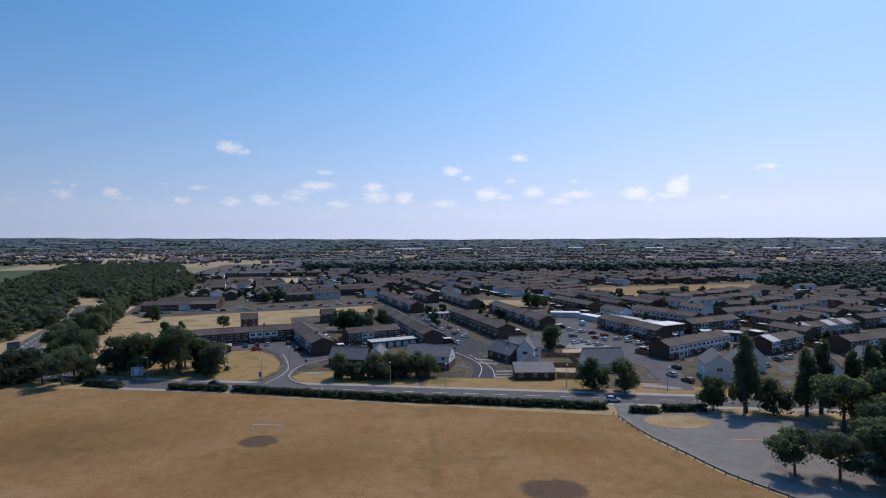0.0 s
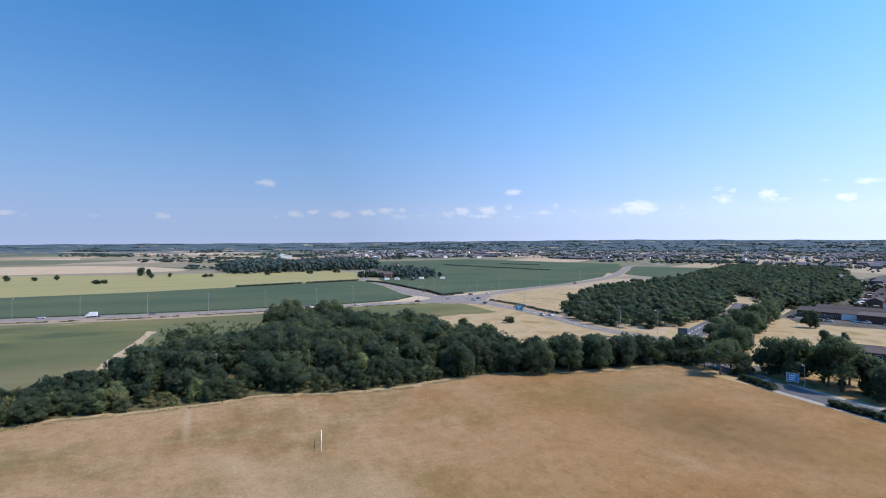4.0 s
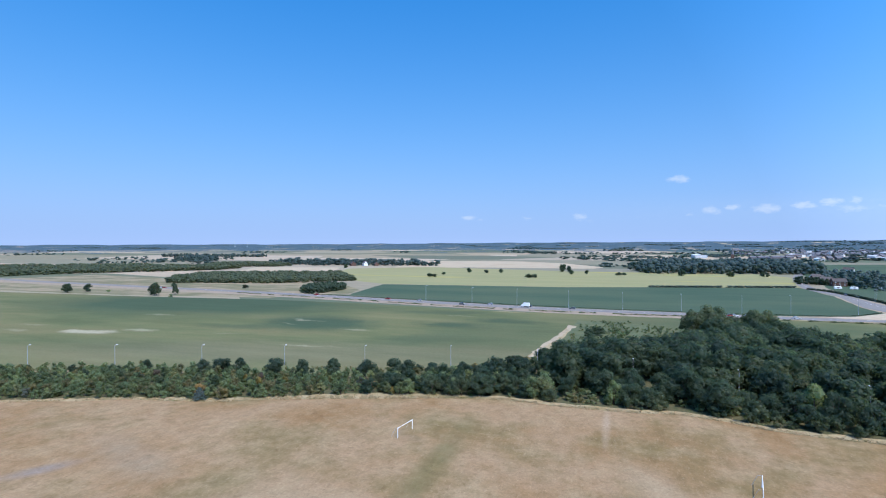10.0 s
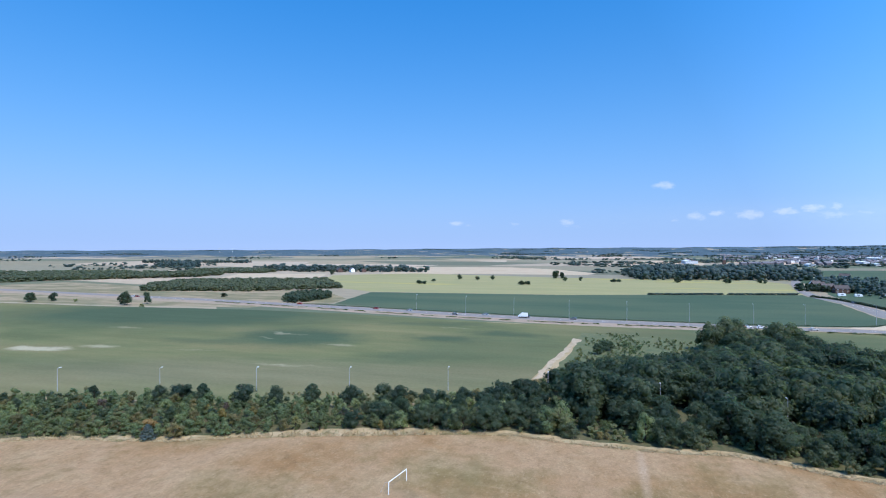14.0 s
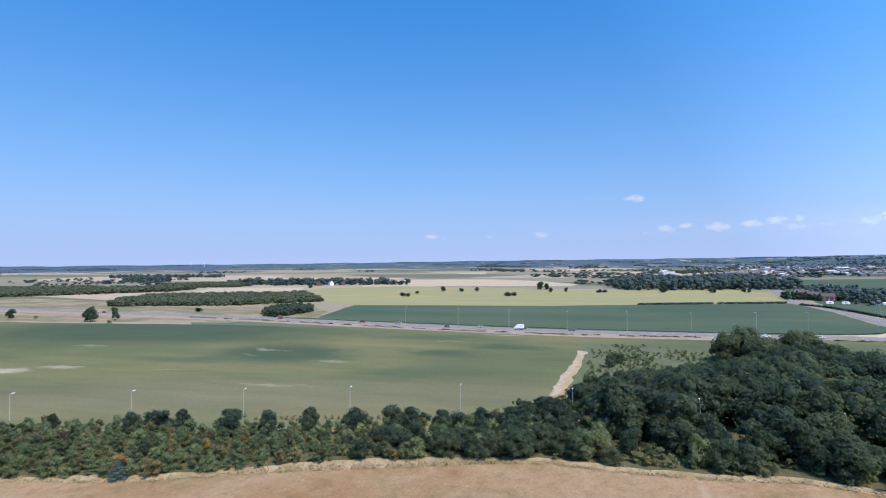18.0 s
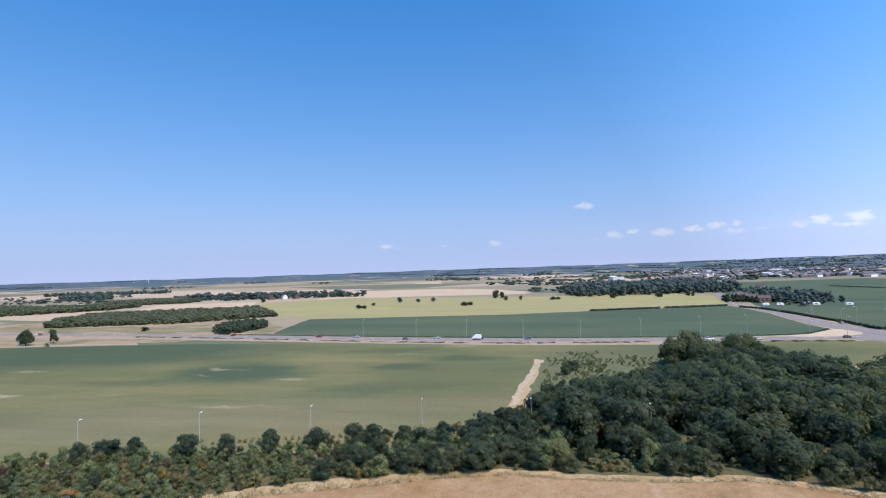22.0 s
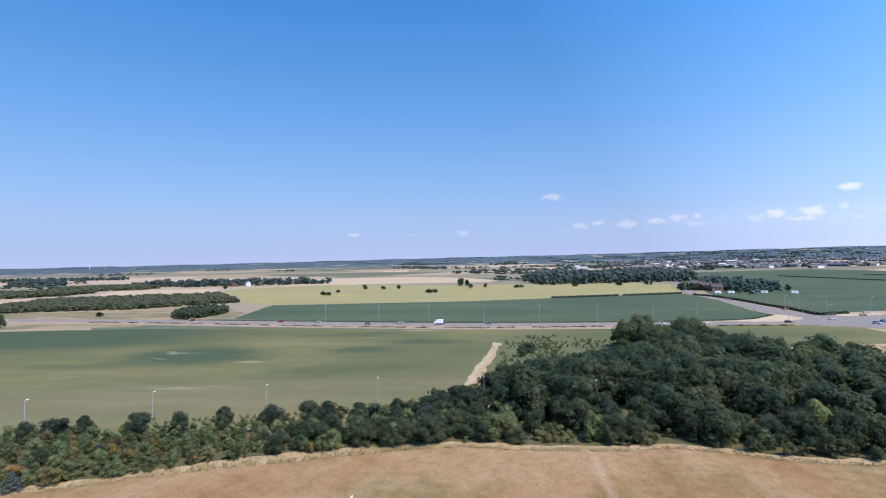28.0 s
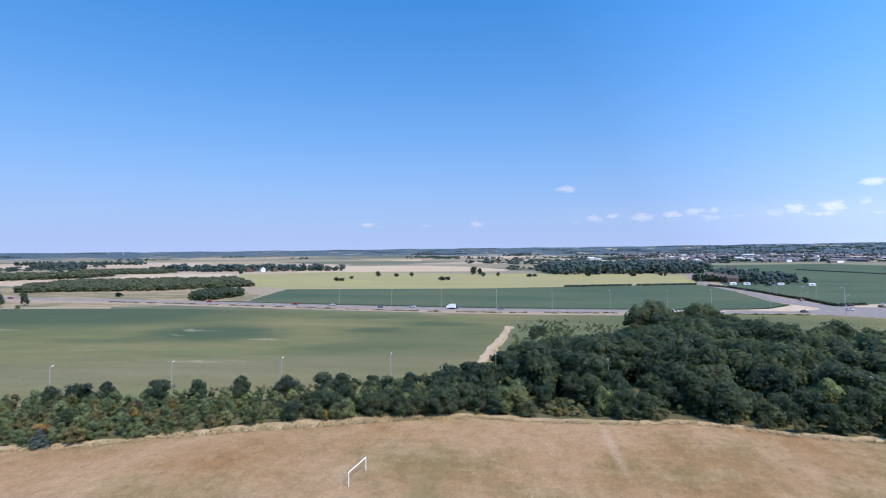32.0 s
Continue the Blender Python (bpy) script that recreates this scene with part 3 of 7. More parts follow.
def make_ground():
    rings = [0, 60, 150, 300, 600, 1000, 1500, 2100, 2800, 3300, 3700, 4000, 4300, 4550, 4700, 4780, 4900]
    n = 240
    verts, faces = [(0, 0, 0)], []
    for r in rings[1:]:
        for k in range(n):
            a = 2 * math.pi * k / n
            up = max(0.0, min(1.0, (r - 2900) / 1880)) ** 1.6
            z = rim_height(math.degrees(a)) * up if r < 4850 else rim_height(math.degrees(a)) - 30
            verts.append((-r * math.sin(a), r * math.cos(a), z))
    for k in range(n):
        faces.append((0, 1 + k, 1 + (k + 1) % n))
    for j in range(len(rings) - 2):
        for k in range(n):
            a, b = 1 + j * n, 1 + (j + 1) * n
            faces.append((a + k, b + k, b + (k + 1) % n, a + (k + 1) % n))
    m, t, p = shader("farmland")
    pos = t.nodes.new("ShaderNodeNewGeometry").outputs[0]
    warp = node(t, "ShaderNodeTexVoronoi", i2=0.0042)
    mp = t.nodes.new("ShaderNodeMapping")
    mp.inputs[3].default_value = (1.0, 0.55, 1)
    mp.inputs[2].default_value = (0, 0, radians(25))
    link(t, pos, mp.inputs[0]), link(t, mp.outputs[0], warp.inputs[0])
    cell = t.nodes.new("ShaderNodeSeparateColor")
    link(t, warp.outputs["Color"], cell.inputs[0])
    col = ramp_of(t, cell.outputs[0], [(0.12, 0.14, 0.085), (0.40, 0.31, 0.20), (0.46, 0.36, 0.25), (0.20, 0.19, 0.12), (0.50, 0.39, 0.28), (0.11, 0.13, 0.085), (0.44, 0.34, 0.23)], 0.05, 0.95)
    fine = noise_of(t, pos, 0.05, 5.0, 0.6)
    col = mixed(t, 0.5, col, ramp_of(t, fine, [(0.6, 0.6, 0.6), (1, 1, 1)]), "MULTIPLY")
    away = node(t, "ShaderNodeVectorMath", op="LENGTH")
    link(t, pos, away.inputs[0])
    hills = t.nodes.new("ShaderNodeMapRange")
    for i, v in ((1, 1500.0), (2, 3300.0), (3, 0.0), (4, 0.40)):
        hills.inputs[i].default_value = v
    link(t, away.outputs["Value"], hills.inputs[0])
    # woods thicken with distance; their blue-grey colours carry the haze of the air
    hazed_woods = math_node(t, "GREATER_THAN", math_node(t, "ADD", noise_of(t, pos, 0.0035, 5.0, 0.6, (1.0, 2.0, 25)), hills.outputs[0]), 0.78)
    col = mixed(t, hazed_woods, col, ramp_of(t, noise_of(t, pos, 0.022, 7.0, 0.75, (1.0, 1.0, 0.2)), [(0.034, 0.055, 0.066), (0.064, 0.094, 0.108), (0.080, 0.112, 0.128), (0.150, 0.175, 0.185)], 0.36, 0.68))
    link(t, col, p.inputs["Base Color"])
    p.inputs["Roughness"].default_value = 0.95
    p.inputs["Specular IOR Level"].default_value = 0.1
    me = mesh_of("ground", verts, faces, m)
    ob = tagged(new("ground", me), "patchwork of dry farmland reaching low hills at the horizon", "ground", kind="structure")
    bm = bmesh.new()
    bm.from_mesh(me)
    bmesh.ops.recalc_face_normals(bm, faces=bm.faces[:])
    if sum(f.normal.z for f in bm.faces) < 0:
        bmesh.ops.reverse_faces(bm, faces=bm.faces[:])
    bm.to_mesh(me)
    bm.free()
    return ob


make_ground()

FIELD_EDGE = [(-90.5, -235), (-106.5, -200), (-115, -173), (-124, -150), (-132, -128), (-137.5, -104), (-145.5, -86), (-152, -71), (-157.5, -51), (-161.5, -30), (-159.5, -12),
              (-158.8, 2), (-160.5, 16), (-158.5, 27), (-153, 42), (-152, 60), (-153.5, 78), (-151, 98), (-143.5, 118), (-139.5, 140), (-138, 157)]
FIELD_RIM = [(-90, -235), (-106, -200), (-114.5, -173), (-123.5, -150), (-131.5, -130), (-133.5, -117), (-136.5, -104), (-142.5, -90), (-147, -77), (-150.5, -65), (-154.5, -52), (-158.5, -39), (-160.5, -28), (-158.5, -14),
             (-158, 0), (-158.5, 10), (-160, 18), (-157.5, 27), (-153.5, 36), (-151.5, 46), (-150.5, 60), (-152.5, 77), (-154, 90), (-149, 100), (-143, 114), (-138.5, 130), (-137.5, 157)]
sheet("dry_grass", [(-190, -420), (-340, -420), (-350, 182), (-180, 205), (-125, 172), (-60, 164), (0, 158), (100, 152), (260, 150), (260, -420)], 0.02, M["rough_grass"],
      "long straw-coloured grass under and round the wood", "grass", 0.8)
sheet("sports_field", FIELD_RIM + [(-125, 155), (-108, 154), (-85, 151.5), (-65, 149.5), (-39, 143.5), (-17, 139.5), (13, 134), (39, 130), (42, 114), (46, 105), (49, 96),
      (55, 87), (68, 64), (90, 30), (130, -235)], 0.05, M["field"], "mown sports field scorched brown and straw by drought", "field", 0.9, 7.0)
G = M
sheet("crop_field", [(-215, -28.8), (-240, -25.3), (-268, -20), (-322, -14), (-343, -52), (-352, -110), (-362, -170), (-364, -245), (-356, -361), (-353, -517), (-345, -950), (-60, -950), (-92, -330), (-128, -238), (-146, -194), (-157, -167), (-163, -133), (-166, -105), (-168, -92), (-173, -79), (-178, -62), (-184, -46), (-196, -30), (-205, -27)], 0.06, G["crop"], "pale green crop field with darker and bleached patches", "field", 0.8)
sheet("crop_field", [(-297, -21), (-343, -54), (-353, 0), (-355, 60), (-354, 120), (-350, 157), (-337, 179), (-288, 177), (-277, 136), (-281, 114), (-288, 88), (-292, 40), (-296, 2)], 0.055, G["crop"],
      "narrow green field between the wood and the main road", "field", 0.8)
sheet("farm_track", [(-301, -16.5), (-298, -12.3), (-275, -16.6), (-255, -20), (-235, -23.2), (-217, -26.2), (-215, -28.6), (-240, -25), (-268, -19.6)], 0.09, surface("straw_track", [(0.33, 0.255, 0.165), (0.42, 0.335, 0.225), (0.27, 0.215, 0.125)], 0.16, 1.5, 0.3, 0.95, 0.4, 0.05, spec=0.1), "bleached dirt track along the field edge", "track", 1.0, 4)
sheet("scrub_grass", [(-320, -12.5), (-250, -19), (-226, -23), (-230, -6), (-255, 22), (-284, 44), (-296, 40), (-313, 20)], 0.08, surface("scrub_green", [(0.080, 0.100, 0.042), (0.118, 0.124, 0.054), (0.066, 0.084, 0.036)], 0.15, 1.2, 0.3, 0.95, 0.5, 0.1),
      "rough green scrub beside the track", "grass", 1.2, 6)
sheet("crop_field", [(-416, -200), (-455, -206), (-523, -214), (-538, -32), (-560, 47), (-592, 184), (-536, 182), (-509, 182), (-430, 168), (-399, 168), (-377, 142), (-372, 110), (-370, 60), (-374, -20), (-390, -112)], 0.06,
      G["crop_dark"], "dark green crop field beyond the main road", "field", 0.8)
sheet("ripe_field", [(-600, -320), (-799, -391), (-888, -283), (-820, -48), (-812, 209), (-753, 226), (-620, 191), (-594, 186), (-562, 47), (-540, -32), (-526, -214)], 0.06, G["crop_yellow"],
      "yellow-green ripening field dotted with single trees", "field", 1.2)
sheet("stubble_field", [(-1170, -400), (-1185, -160), (-1100, -60), (-960, 12), (-905, -5), (-885, -283), (-845, -330)], 0.06, G["stubble"], "pale harvested stubble field", "field", 1.5)
sheet("stubble_field", [(-560, -470), (-800, -560), (-830, -420), (-600, -322)], 0.06, G["stubble"], "long pale harvested strip of land", "field", 1.5)
sheet("stubble_field", [(-1643, 318), (-1319, 249), (-1278, 68), (-1797, 107)], 0.06, G["stubble"], "pale harvested field behind the village trees", "field", 1.5)
# flat red sheet stands in for a red machine by the main road
sheet("bare_earth", [(-441, -594), (-452, -592), (-456, -566), (-445, -568)], 0.06, surface("red_patch", [(0.30, 0.12, 0.085), (0.38, 0.17, 0.12)], 0.3, 2.0, 0.25, 0.95, 0.3, 0.05, spec=0.1), "flat reddish patch in place of a red machine", "earth", 1.0, 4)
sheet("bare_land", [(-430, -700), (-560, -640), (-540, -534), (-500, -375), (-530, -269), (-455, -208), (-418, -204), (-404, -232), (-376, -250), (-362, -365), (-360, -520), (-355, -700)], 0.045, surface("sandy_scrub", [(0.36, 0.28, 0.185), (0.25, 0.20, 0.115), (0.16, 0.15, 0.08), (0.31, 0.24, 0.15), (0.20, 0.175, 0.095), (0.38, 0.30, 0.20)], 0.022, 0.5, 0.3, 0.95, 0.4, 0.1, stretch=(1.0, 0.45, 8), spec=0.1, span=(0.28, 0.72)),
      "bare sandy land with dry grass by the main road", "grass", 1.5)
sheet("dry_field", [(-282, 128), (-288, 151), (-284, 172), (-250, 183), (-228, 180), (-190, 183), (-168, 180), (-160, 150), (-175, 122), (-192, 114), (-235, 111)], 0.06, G["rough_grass"], "straw-coloured rough grass field beside the link road", "field", 0.8)
sheet("dry_field", [(-345, 206), (-395, 262), (-415, 330), (-385, 330), (-300, 250), (-262, 205), (-295, 204)], 0.06, G["rough_grass"], "dry triangular field beside the junction", "field", 0.8)
sheet("crop_field", [(-409, 218), (-401, 198), (-540, 199), (-584, 206), (-700, 235), (-1150, 330), (-1250, 700), (-820, 810), (-640, 610), (-520, 480), (-450, 360), (-425, 280)], 0.06, G["crop_dark"], "wide dark green field beyond the junction", "field", 1.2)
sheet("crop_field", [(-620, 560), (-760, 740), (-620, 830), (-470, 620), (-480, 540)], 0.068, G["crop_dark"], "green field between road and plantation", "field", 1.2)
# the estate
sheet("dry_grass", [(-160, 196), (-128, 174), (-108, 200), (-140, 250), (-172, 292), (-190, 312), (-222, 330), (-250, 360), (-236, 300), (-204, 236), (-180, 200)], 0.05, G["rough_grass"], "straw-coloured grass beside the link road", "grass", 1.0)
sheet("estate_ground", [(-130, 172), (-190, 300), (-330, 640), (-420, 1000), (700, 1000), (520, 150), (100, 150.5), (0, 156), (-60, 162)], 0.035,
      surface("estate_ground", [(0.055, 0.052, 0.052), (0.09, 0.08, 0.072), (0.045, 0.05, 0.025), (0.125, 0.092, 0.05), (0.06, 0.058, 0.056), (0.15, 0.14, 0.13), (0.04, 0.05, 0.025)], 0.085, 0.7, 0.4, 0.9, 0.3, 0.05), "gardens, yards and paving of the housing estate", "ground")
sheet("green", [(-176, 255), (-182, 296), (-137, 318), (-101, 334), (-53, 356), (-48, 330), (-71, 314), (-92, 300), (-76, 250), (-107, 246), (-127, 248), (-159, 264)], 0.07, G["rough_grass"], "parched grass green between the terraces", "grass", 0.6)
sheet("green", [(22, 352), (20, 390), (64, 390), (56, 350)], 0.07, G["rough_grass"], "small straw-coloured play area", "grass", 0.6)
sheet("green", [(112, 403), (132, 492), (306, 536), (270, 458)], 0.07, G["verge"], "olive playing field among the houses", "grass", 0.8)
sheet("green", [(-240, 827), (-150, 859), (-130, 712), (-208, 688)], 0.07, G["stubble"], "far bleached grass field", "grass", 0.8)
sheet("green", [(-239, 607), (-165, 634), (-150, 565), (-211, 542)], 0.07, G["stubble"], "bleached grass between far terraces", "grass", 0.8)
sheet("green", [(-290, 381), (-280, 416), (-222, 322), (-216, 295)], 0.07, G["rough_grass"], "dry clearing beside the plantation", "grass", 0.8)
sheet("verge", [(-10, 155.5), (-8, 166.5), (18, 165.5), (42, 163), (44, 151.5), (20, 153)], 0.08, G["verge"], "scorched grass verge beside the road", "verge", 0.25, 5)
sheet("verge", [(52, 150.5), (57, 160), (68, 160), (74, 154), (100, 152), (99, 147), (72, 147.5)], 0.08, G["verge"], "scorched grass verge beside the road", "verge", 0.25, 5)
sheet("verge", [(-52, 161), (-53, 168), (-51, 174), (-42, 175), (-20, 172), (-12, 166), (-11, 157), (-40, 158)], 0.08, G["verge"], "scorched grass verge beside the road", "verge", 0.25, 5)
sheet("verge", [(-92, 162), (-68, 161), (-62, 166), (-60, 176), (-63, 188), (-70, 201), (-80, 210), (-100, 206), (-120, 178), (-108, 166)], 0.08, G["verge"], "rounded scorched grass corner beside the side road", "verge", 0.25, 5)

# ---- roads ----
MAIN = [(-140, 173.5), (-122, 166), (-104, 160.5), (-87, 158), (-51, 154.5), (-31, 152.5), (4, 148.5), (30, 145.5), (55, 142.5), (80, 140), (130, 136), (220, 128), (420, 100)]
ROAD_A = [(-700, -1500), (-520, -900), (-458, -640), (-440, -520), (-424, -400), (-410, -290), (-398, -220), (-377, -110), (-364, -20), (-361, 60), (-359, 115), (-364, 165), (-386, 230), (-421, 300), (-446, 370), (-510, 487), (-624, 624), (-742, 763), (-760, 860), (-900, 960)]
ROAD_B = [(-1000, 330), (-800, 250), (-658, 207), (-575, 189), (-511, 188.5), (-430, 182), (-362, 193), (-299, 197), (-245, 192), (-219, 188), (-190, 190), (-168, 194), (-158, 190)]
ROAD_C = [(-122, 166), (-140, 173.5), (-158, 190), (-175, 212), (-189, 240), (-200, 264), (-216, 300), (-250, 360)]
ribbon("road_shoulder", ROAD_A[:10], 28, 0.075, surface("verge_soil", [(0.285, 0.215, 0.150), (0.335, 0.258, 0.185), (0.235, 0.185, 0.115)], 0.12, 1.5, 0.3, 0.95, 0.4, 0.05, spec=0.1), "bleached dry verge along the main road", "verge", -4)
ribbon("road_shoulder", ROAD_A[9:], 15, 0.078, G["rough_grass"], "narrow bleached verge along the main road", "verge", 2)
BLEACHED = surface("sun_bleached_asphalt", [(0.190, 0.172, 0.158), (0.235, 0.212, 0.192), (0.210, 0.190, 0.174)], 0.15, 5.0, 0.2, 0.85, 0.2, 0.01, spec=0.05)
ribbon("road", ROAD_A, 12.5, 0.11, BLEACHED, "sun-bleached grey asphalt main road", "road", 2.5)
ribbon("road", ROAD_B, 9.5, 0.12, BLEACHED, "grey asphalt link road", "road")
ribbon("road", ROAD_C, 10, 0.13, G["asphalt"], "curving grey asphalt road with turning lanes", "road")
LANE = [(-120, -300), (-150.5, -198), (-158.8, -169), (-167.5, -139), (-175, -110), (-182.3, -82), (-190.5, -53), (-191.5, -22), (-186, 9.5), (-178.5, 38), (-170, 66), (-160, 95)]
ribbon("pavement", MAIN[2:], 13.0, 0.095, G["concrete"], "worn pale pavement along the estate road", "pavement")
ribbon("road", MAIN, 8.4, 0.14, G["asphalt"], "grey asphalt estate road", "road")
sheet("road_junction", [(-350, 158), (-338, 181), (-325, 189), (-328, 200), (-350, 205), (-376, 226), (-392, 232), (-390, 208), (-395, 190), (-440, 189), (-510, 192), (-510, 184), (-429, 169), (-402, 172), (-384, 175), (-376, 171), (-366, 150)], 0.145, BLEACHED, "wide pale asphalt crossing of the main roads", "road", 0.3)
sheet("bare_earth", [(-372, 118), (-367, 140), (-365, 160), (-378, 172), (-385, 176), (-402, 173), (-400, 168), (-378, 143)], 0.128, G["dirt"], "sandy apron beside the junction", "earth", 0.5, 5)
sheet("bare_earth", [(-396, 194), (-403, 212), (-402, 240), (-391, 236), (-388, 208)], 0.1, G["dirt"], "sandy strip before the roadside hedge", "earth", 0.5, 5)
ribbon("road_marking", MAIN[3:], 0.22, 0.16, G["line"], "broken white centre line", "marking", 0, (4.0, 5.0))
ribbon("road_marking", ROAD_C[:6], 0.3, 0.16, G["line"], "broken white lane line", "marking", 1.6, (4.0, 3.0))
ribbon("road_marking", ROAD_C[:6], 0.3, 0.16, G["line"], "broken white lane line", "marking", -1.6, (4.0, 3.0))
ribbon("road_marking", ROAD_B[2:], 0.25, 0.16, G["line"], "broken white centre line", "marking", 0, (4.0, 5.0))
ribbon("road_marking", ROAD_A[4:14], 0.25, 0.17, G["line"], "broken white lane line", "marking", 2.5, (3.0, 6.0))
sheet("side_road", [(-64, 157), (-60, 163), (-58, 176), (-61, 186), (-67, 200), (-77, 212), (-98, 206), (-103, 214), (-68, 230), (-62, 207), (-56, 199), (-47, 201), (-25, 208), (-24, 203), (-44, 195), (-50, 187), (-53.5, 179), (-53, 168), (-49, 161), (-44, 155.5)], 0.15,
      G["asphalt"], "asphalt side road with parking court", "road")
sheet("side_road", [(5, 166), (7, 179), (5, 192), (-2, 208), (-5, 235), (-18, 285), (-40, 345), (-33, 348), (-8, 283), (4, 248), (16, 219), (40, 228), (42, 222), (14, 208), (9, 206), (13, 188), (15, 177), (15, 166)], 0.15,
      G["asphalt_new"], "new dark asphalt cul-de-sac", "road")
sheet("side_road", [(44, 206), (48, 250), (54, 275), (62, 300), (74, 283), (74, 246), (76, 219), (75, 199), (80, 181), (75, 173), (70, 152), (62, 153), (66, 178), (60, 200)], 0.15, G["asphalt"], "asphalt parking court among the houses", "road")
ribbon("side_road", [(-215, 306), (-190, 316), (-140, 334), (-100, 350), (-60, 368), (-45, 376)], 8, 0.15, G["asphalt"], "asphalt street along the green", "road")
ribbon("road_marking", [(7.6, 167), (9.5, 180), (7, 192), (0, 207)], 0.2, 0.165, G["line"], "white edge line", "marking")
ribbon("road_marking", [(12.6, 167), (13, 177), (10.5, 188), (6, 200)], 0.2, 0.165, G["line"], "white edge line", "marking")
sheet("car_park", [(40.5, 129.5), (43, 114), (47, 105), (50, 96), (56, 87), (66, 70), (80, 78), (95, 100), (100, 122), (76, 128), (62, 131), (50, 131), (48, 139), (42, 139.5)], 0.12, surface("faded_asphalt", [(0.165, 0.158, 0.150), (0.225, 0.215, 0.200), (0.185, 0.178, 0.168), (0.21, 0.20, 0.19)], 0.12, 3.0, 0.3, 0.85, 0.2, 0.01, spec=0.05), "faded asphalt car park beside the field", "car park", 0.2)
sheet("car_park_island", [(53 + 8 * math.cos(k * 0.3927), 125 + 4.9 * math.sin(k * 0.3927)) for k in range(16)], 0.16, G["rough_grass"], "straw-coloured grass island in the car park", "grass", 0.2, 3, 0.12)
for pts in ([(-58.5, 158.5), (-56.7, 166), (-56.6, 176), (-60, 187), (-66, 201)], [(-45, 157.3), (-50, 161), (-54, 168), (-54.4, 179), (-51, 187), (-45, 194)]):
    ribbon("kerb", pts, 0.5, 0.25, G["concrete"], "pale concrete kerb", "kerb", height=0.12)

# ---- trees ----
ICO = bmesh.new()
bmesh.ops.create_icosphere(ICO, subdivisions=1, radius=1.0)
ICO_V = np.array([v.co[:] for v in ICO.verts])
ICO_F = np.array([[v.index for v in f.verts] for f in ICO.faces])
ICO.free()


def crown_arrays(seed, h, r, base, lumps, leaves, leaf, shape="broad", core=0.7):
    """Crown of boughs, each clad in sprays of leaves with gaps between them: vertices and triangles."""
    g = np.random.default_rng(seed)
    cs, rs = [], []
    for i in range(lumps):
        s = (i + 0.5) / lumps
        if shape == "tall":
            a = g.uniform(0, 6.28)
            rr = r * (0.95 - 0.7 * s) * g.uniform(0.25, 0.85)
            c = (rr * math.cos(a), rr * math.sin(a), base + (h - base) * (0.08 + 0.86 * s))
            lr, sq = r * (0.46 - 0.2 * s) * g.uniform(0.7, 1.2), 1.7
        elif shape == "cone":
            rr = r * (1 - s) * 0.62
            c = (rr * math.cos(i * 2.4), rr * math.sin(i * 2.4), base + (h - base) * (0.05 + 0.9 * s))
            lr, sq = r * (0.5 - 0.33 * s), 0.7
        else:
            a, q = g.uniform(0, 6.28), math.sqrt(g.uniform(0, 1))
            s = (s + g.uniform(-0.12, 0.12)) % 1.0
            rr = r * 0.76 * q * math.sin(math.pi * (0.2 + 0.72 * s)) ** 0.8
            c = (rr * math.cos(a), rr * math.sin(a), base + (h - base) * (0.1 + 0.72 * s))
            lr, sq = r * g.uniform(0.20, 0.42), min(1.1, 0.5 * (h - base) / r)
        cs.append(c), rs.append((lr, lr, lr * sq))
    cs, rs = np.array(cs), np.array(rs)
    vs, fs, n = [], [], 0
    for i in range(lumps):
        c, rad, lr = cs[i], rs[i], rs[i][0]
        jit = 1 + g.uniform(-0.16, 0.16, len(ICO_V))[:, None]
        solid = ICO_V * jit * rad * core + c
        vs.append(solid), fs.append(ICO_F + n)
        n += len(solid)
        per = 6 if leaves > 20 * lumps else 2
        ns = max(2, round(1.35 * leaves / lumps / per))
        k = np.arange(ns) + 0.5
        up = 1 - 1.6 * k / ns
        th = 2.4 * k + g.uniform(0, 6.28)
        flat = np.sqrt(np.maximum(0, 1 - up ** 2))
        d = np.stack([flat * np.cos(th), flat * np.sin(th), up], 1) + g.normal(scale=0.22, size=(ns, 3))
        d /= np.linalg.norm(d, axis=1)[:, None]
        mid = c + d * rad * g.uniform(0.8, 1.2, ns)[:, None]
        d, mid = np.repeat(d, per, 0), np.repeat(mid, per, 0)
        off = g.normal(scale=0.24 * lr, size=d.shape)
        off -= d * (off * d).sum(1)[:, None] * 0.7
        p = mid + off - d * ((off ** 2).sum(1) / lr * 0.7)[:, None]
        near = np.linalg.norm((p[:, None] - cs[None]) / rs[None], axis=2)
        near[:, i] = 9
        keep = near.min(1) > 0.78
        p, d = p[keep], d[keep]
        k = len(p)
        if not k:
            continue
        face = d + g.normal(scale=0.42, size=(k, 3)) + np.array([0, 0, 0.25])
        u = np.cross(face, g.normal(size=(k, 3)))
        u /= np.linalg.norm(u, axis=1)[:, None]
        w = np.cross(face, u)
        w /= np.linalg.norm(w, axis=1)[:, None]
        sz = leaf * g.uniform(0.55, 1.25, k)[:, None]
        quad = np.stack([p - u * sz, p - w * sz * 0.6 + d * sz * 0.15, p + u * sz, p + w * sz * 0.6 + d * sz * 0.3], 1).reshape(-1, 3)
        idx = n + 4 * np.arange(k)[:, None]
        vs.append(quad), fs.append(np.concatenate([idx + np.array([0, 1, 2]), idx + np.array([0, 2, 3])]))
        n += len(quad)
    v = np.concatenate(vs)
    v[:, 2] = np.maximum(v[:, 2], 0.06)
    return v, np.concatenate(fs)


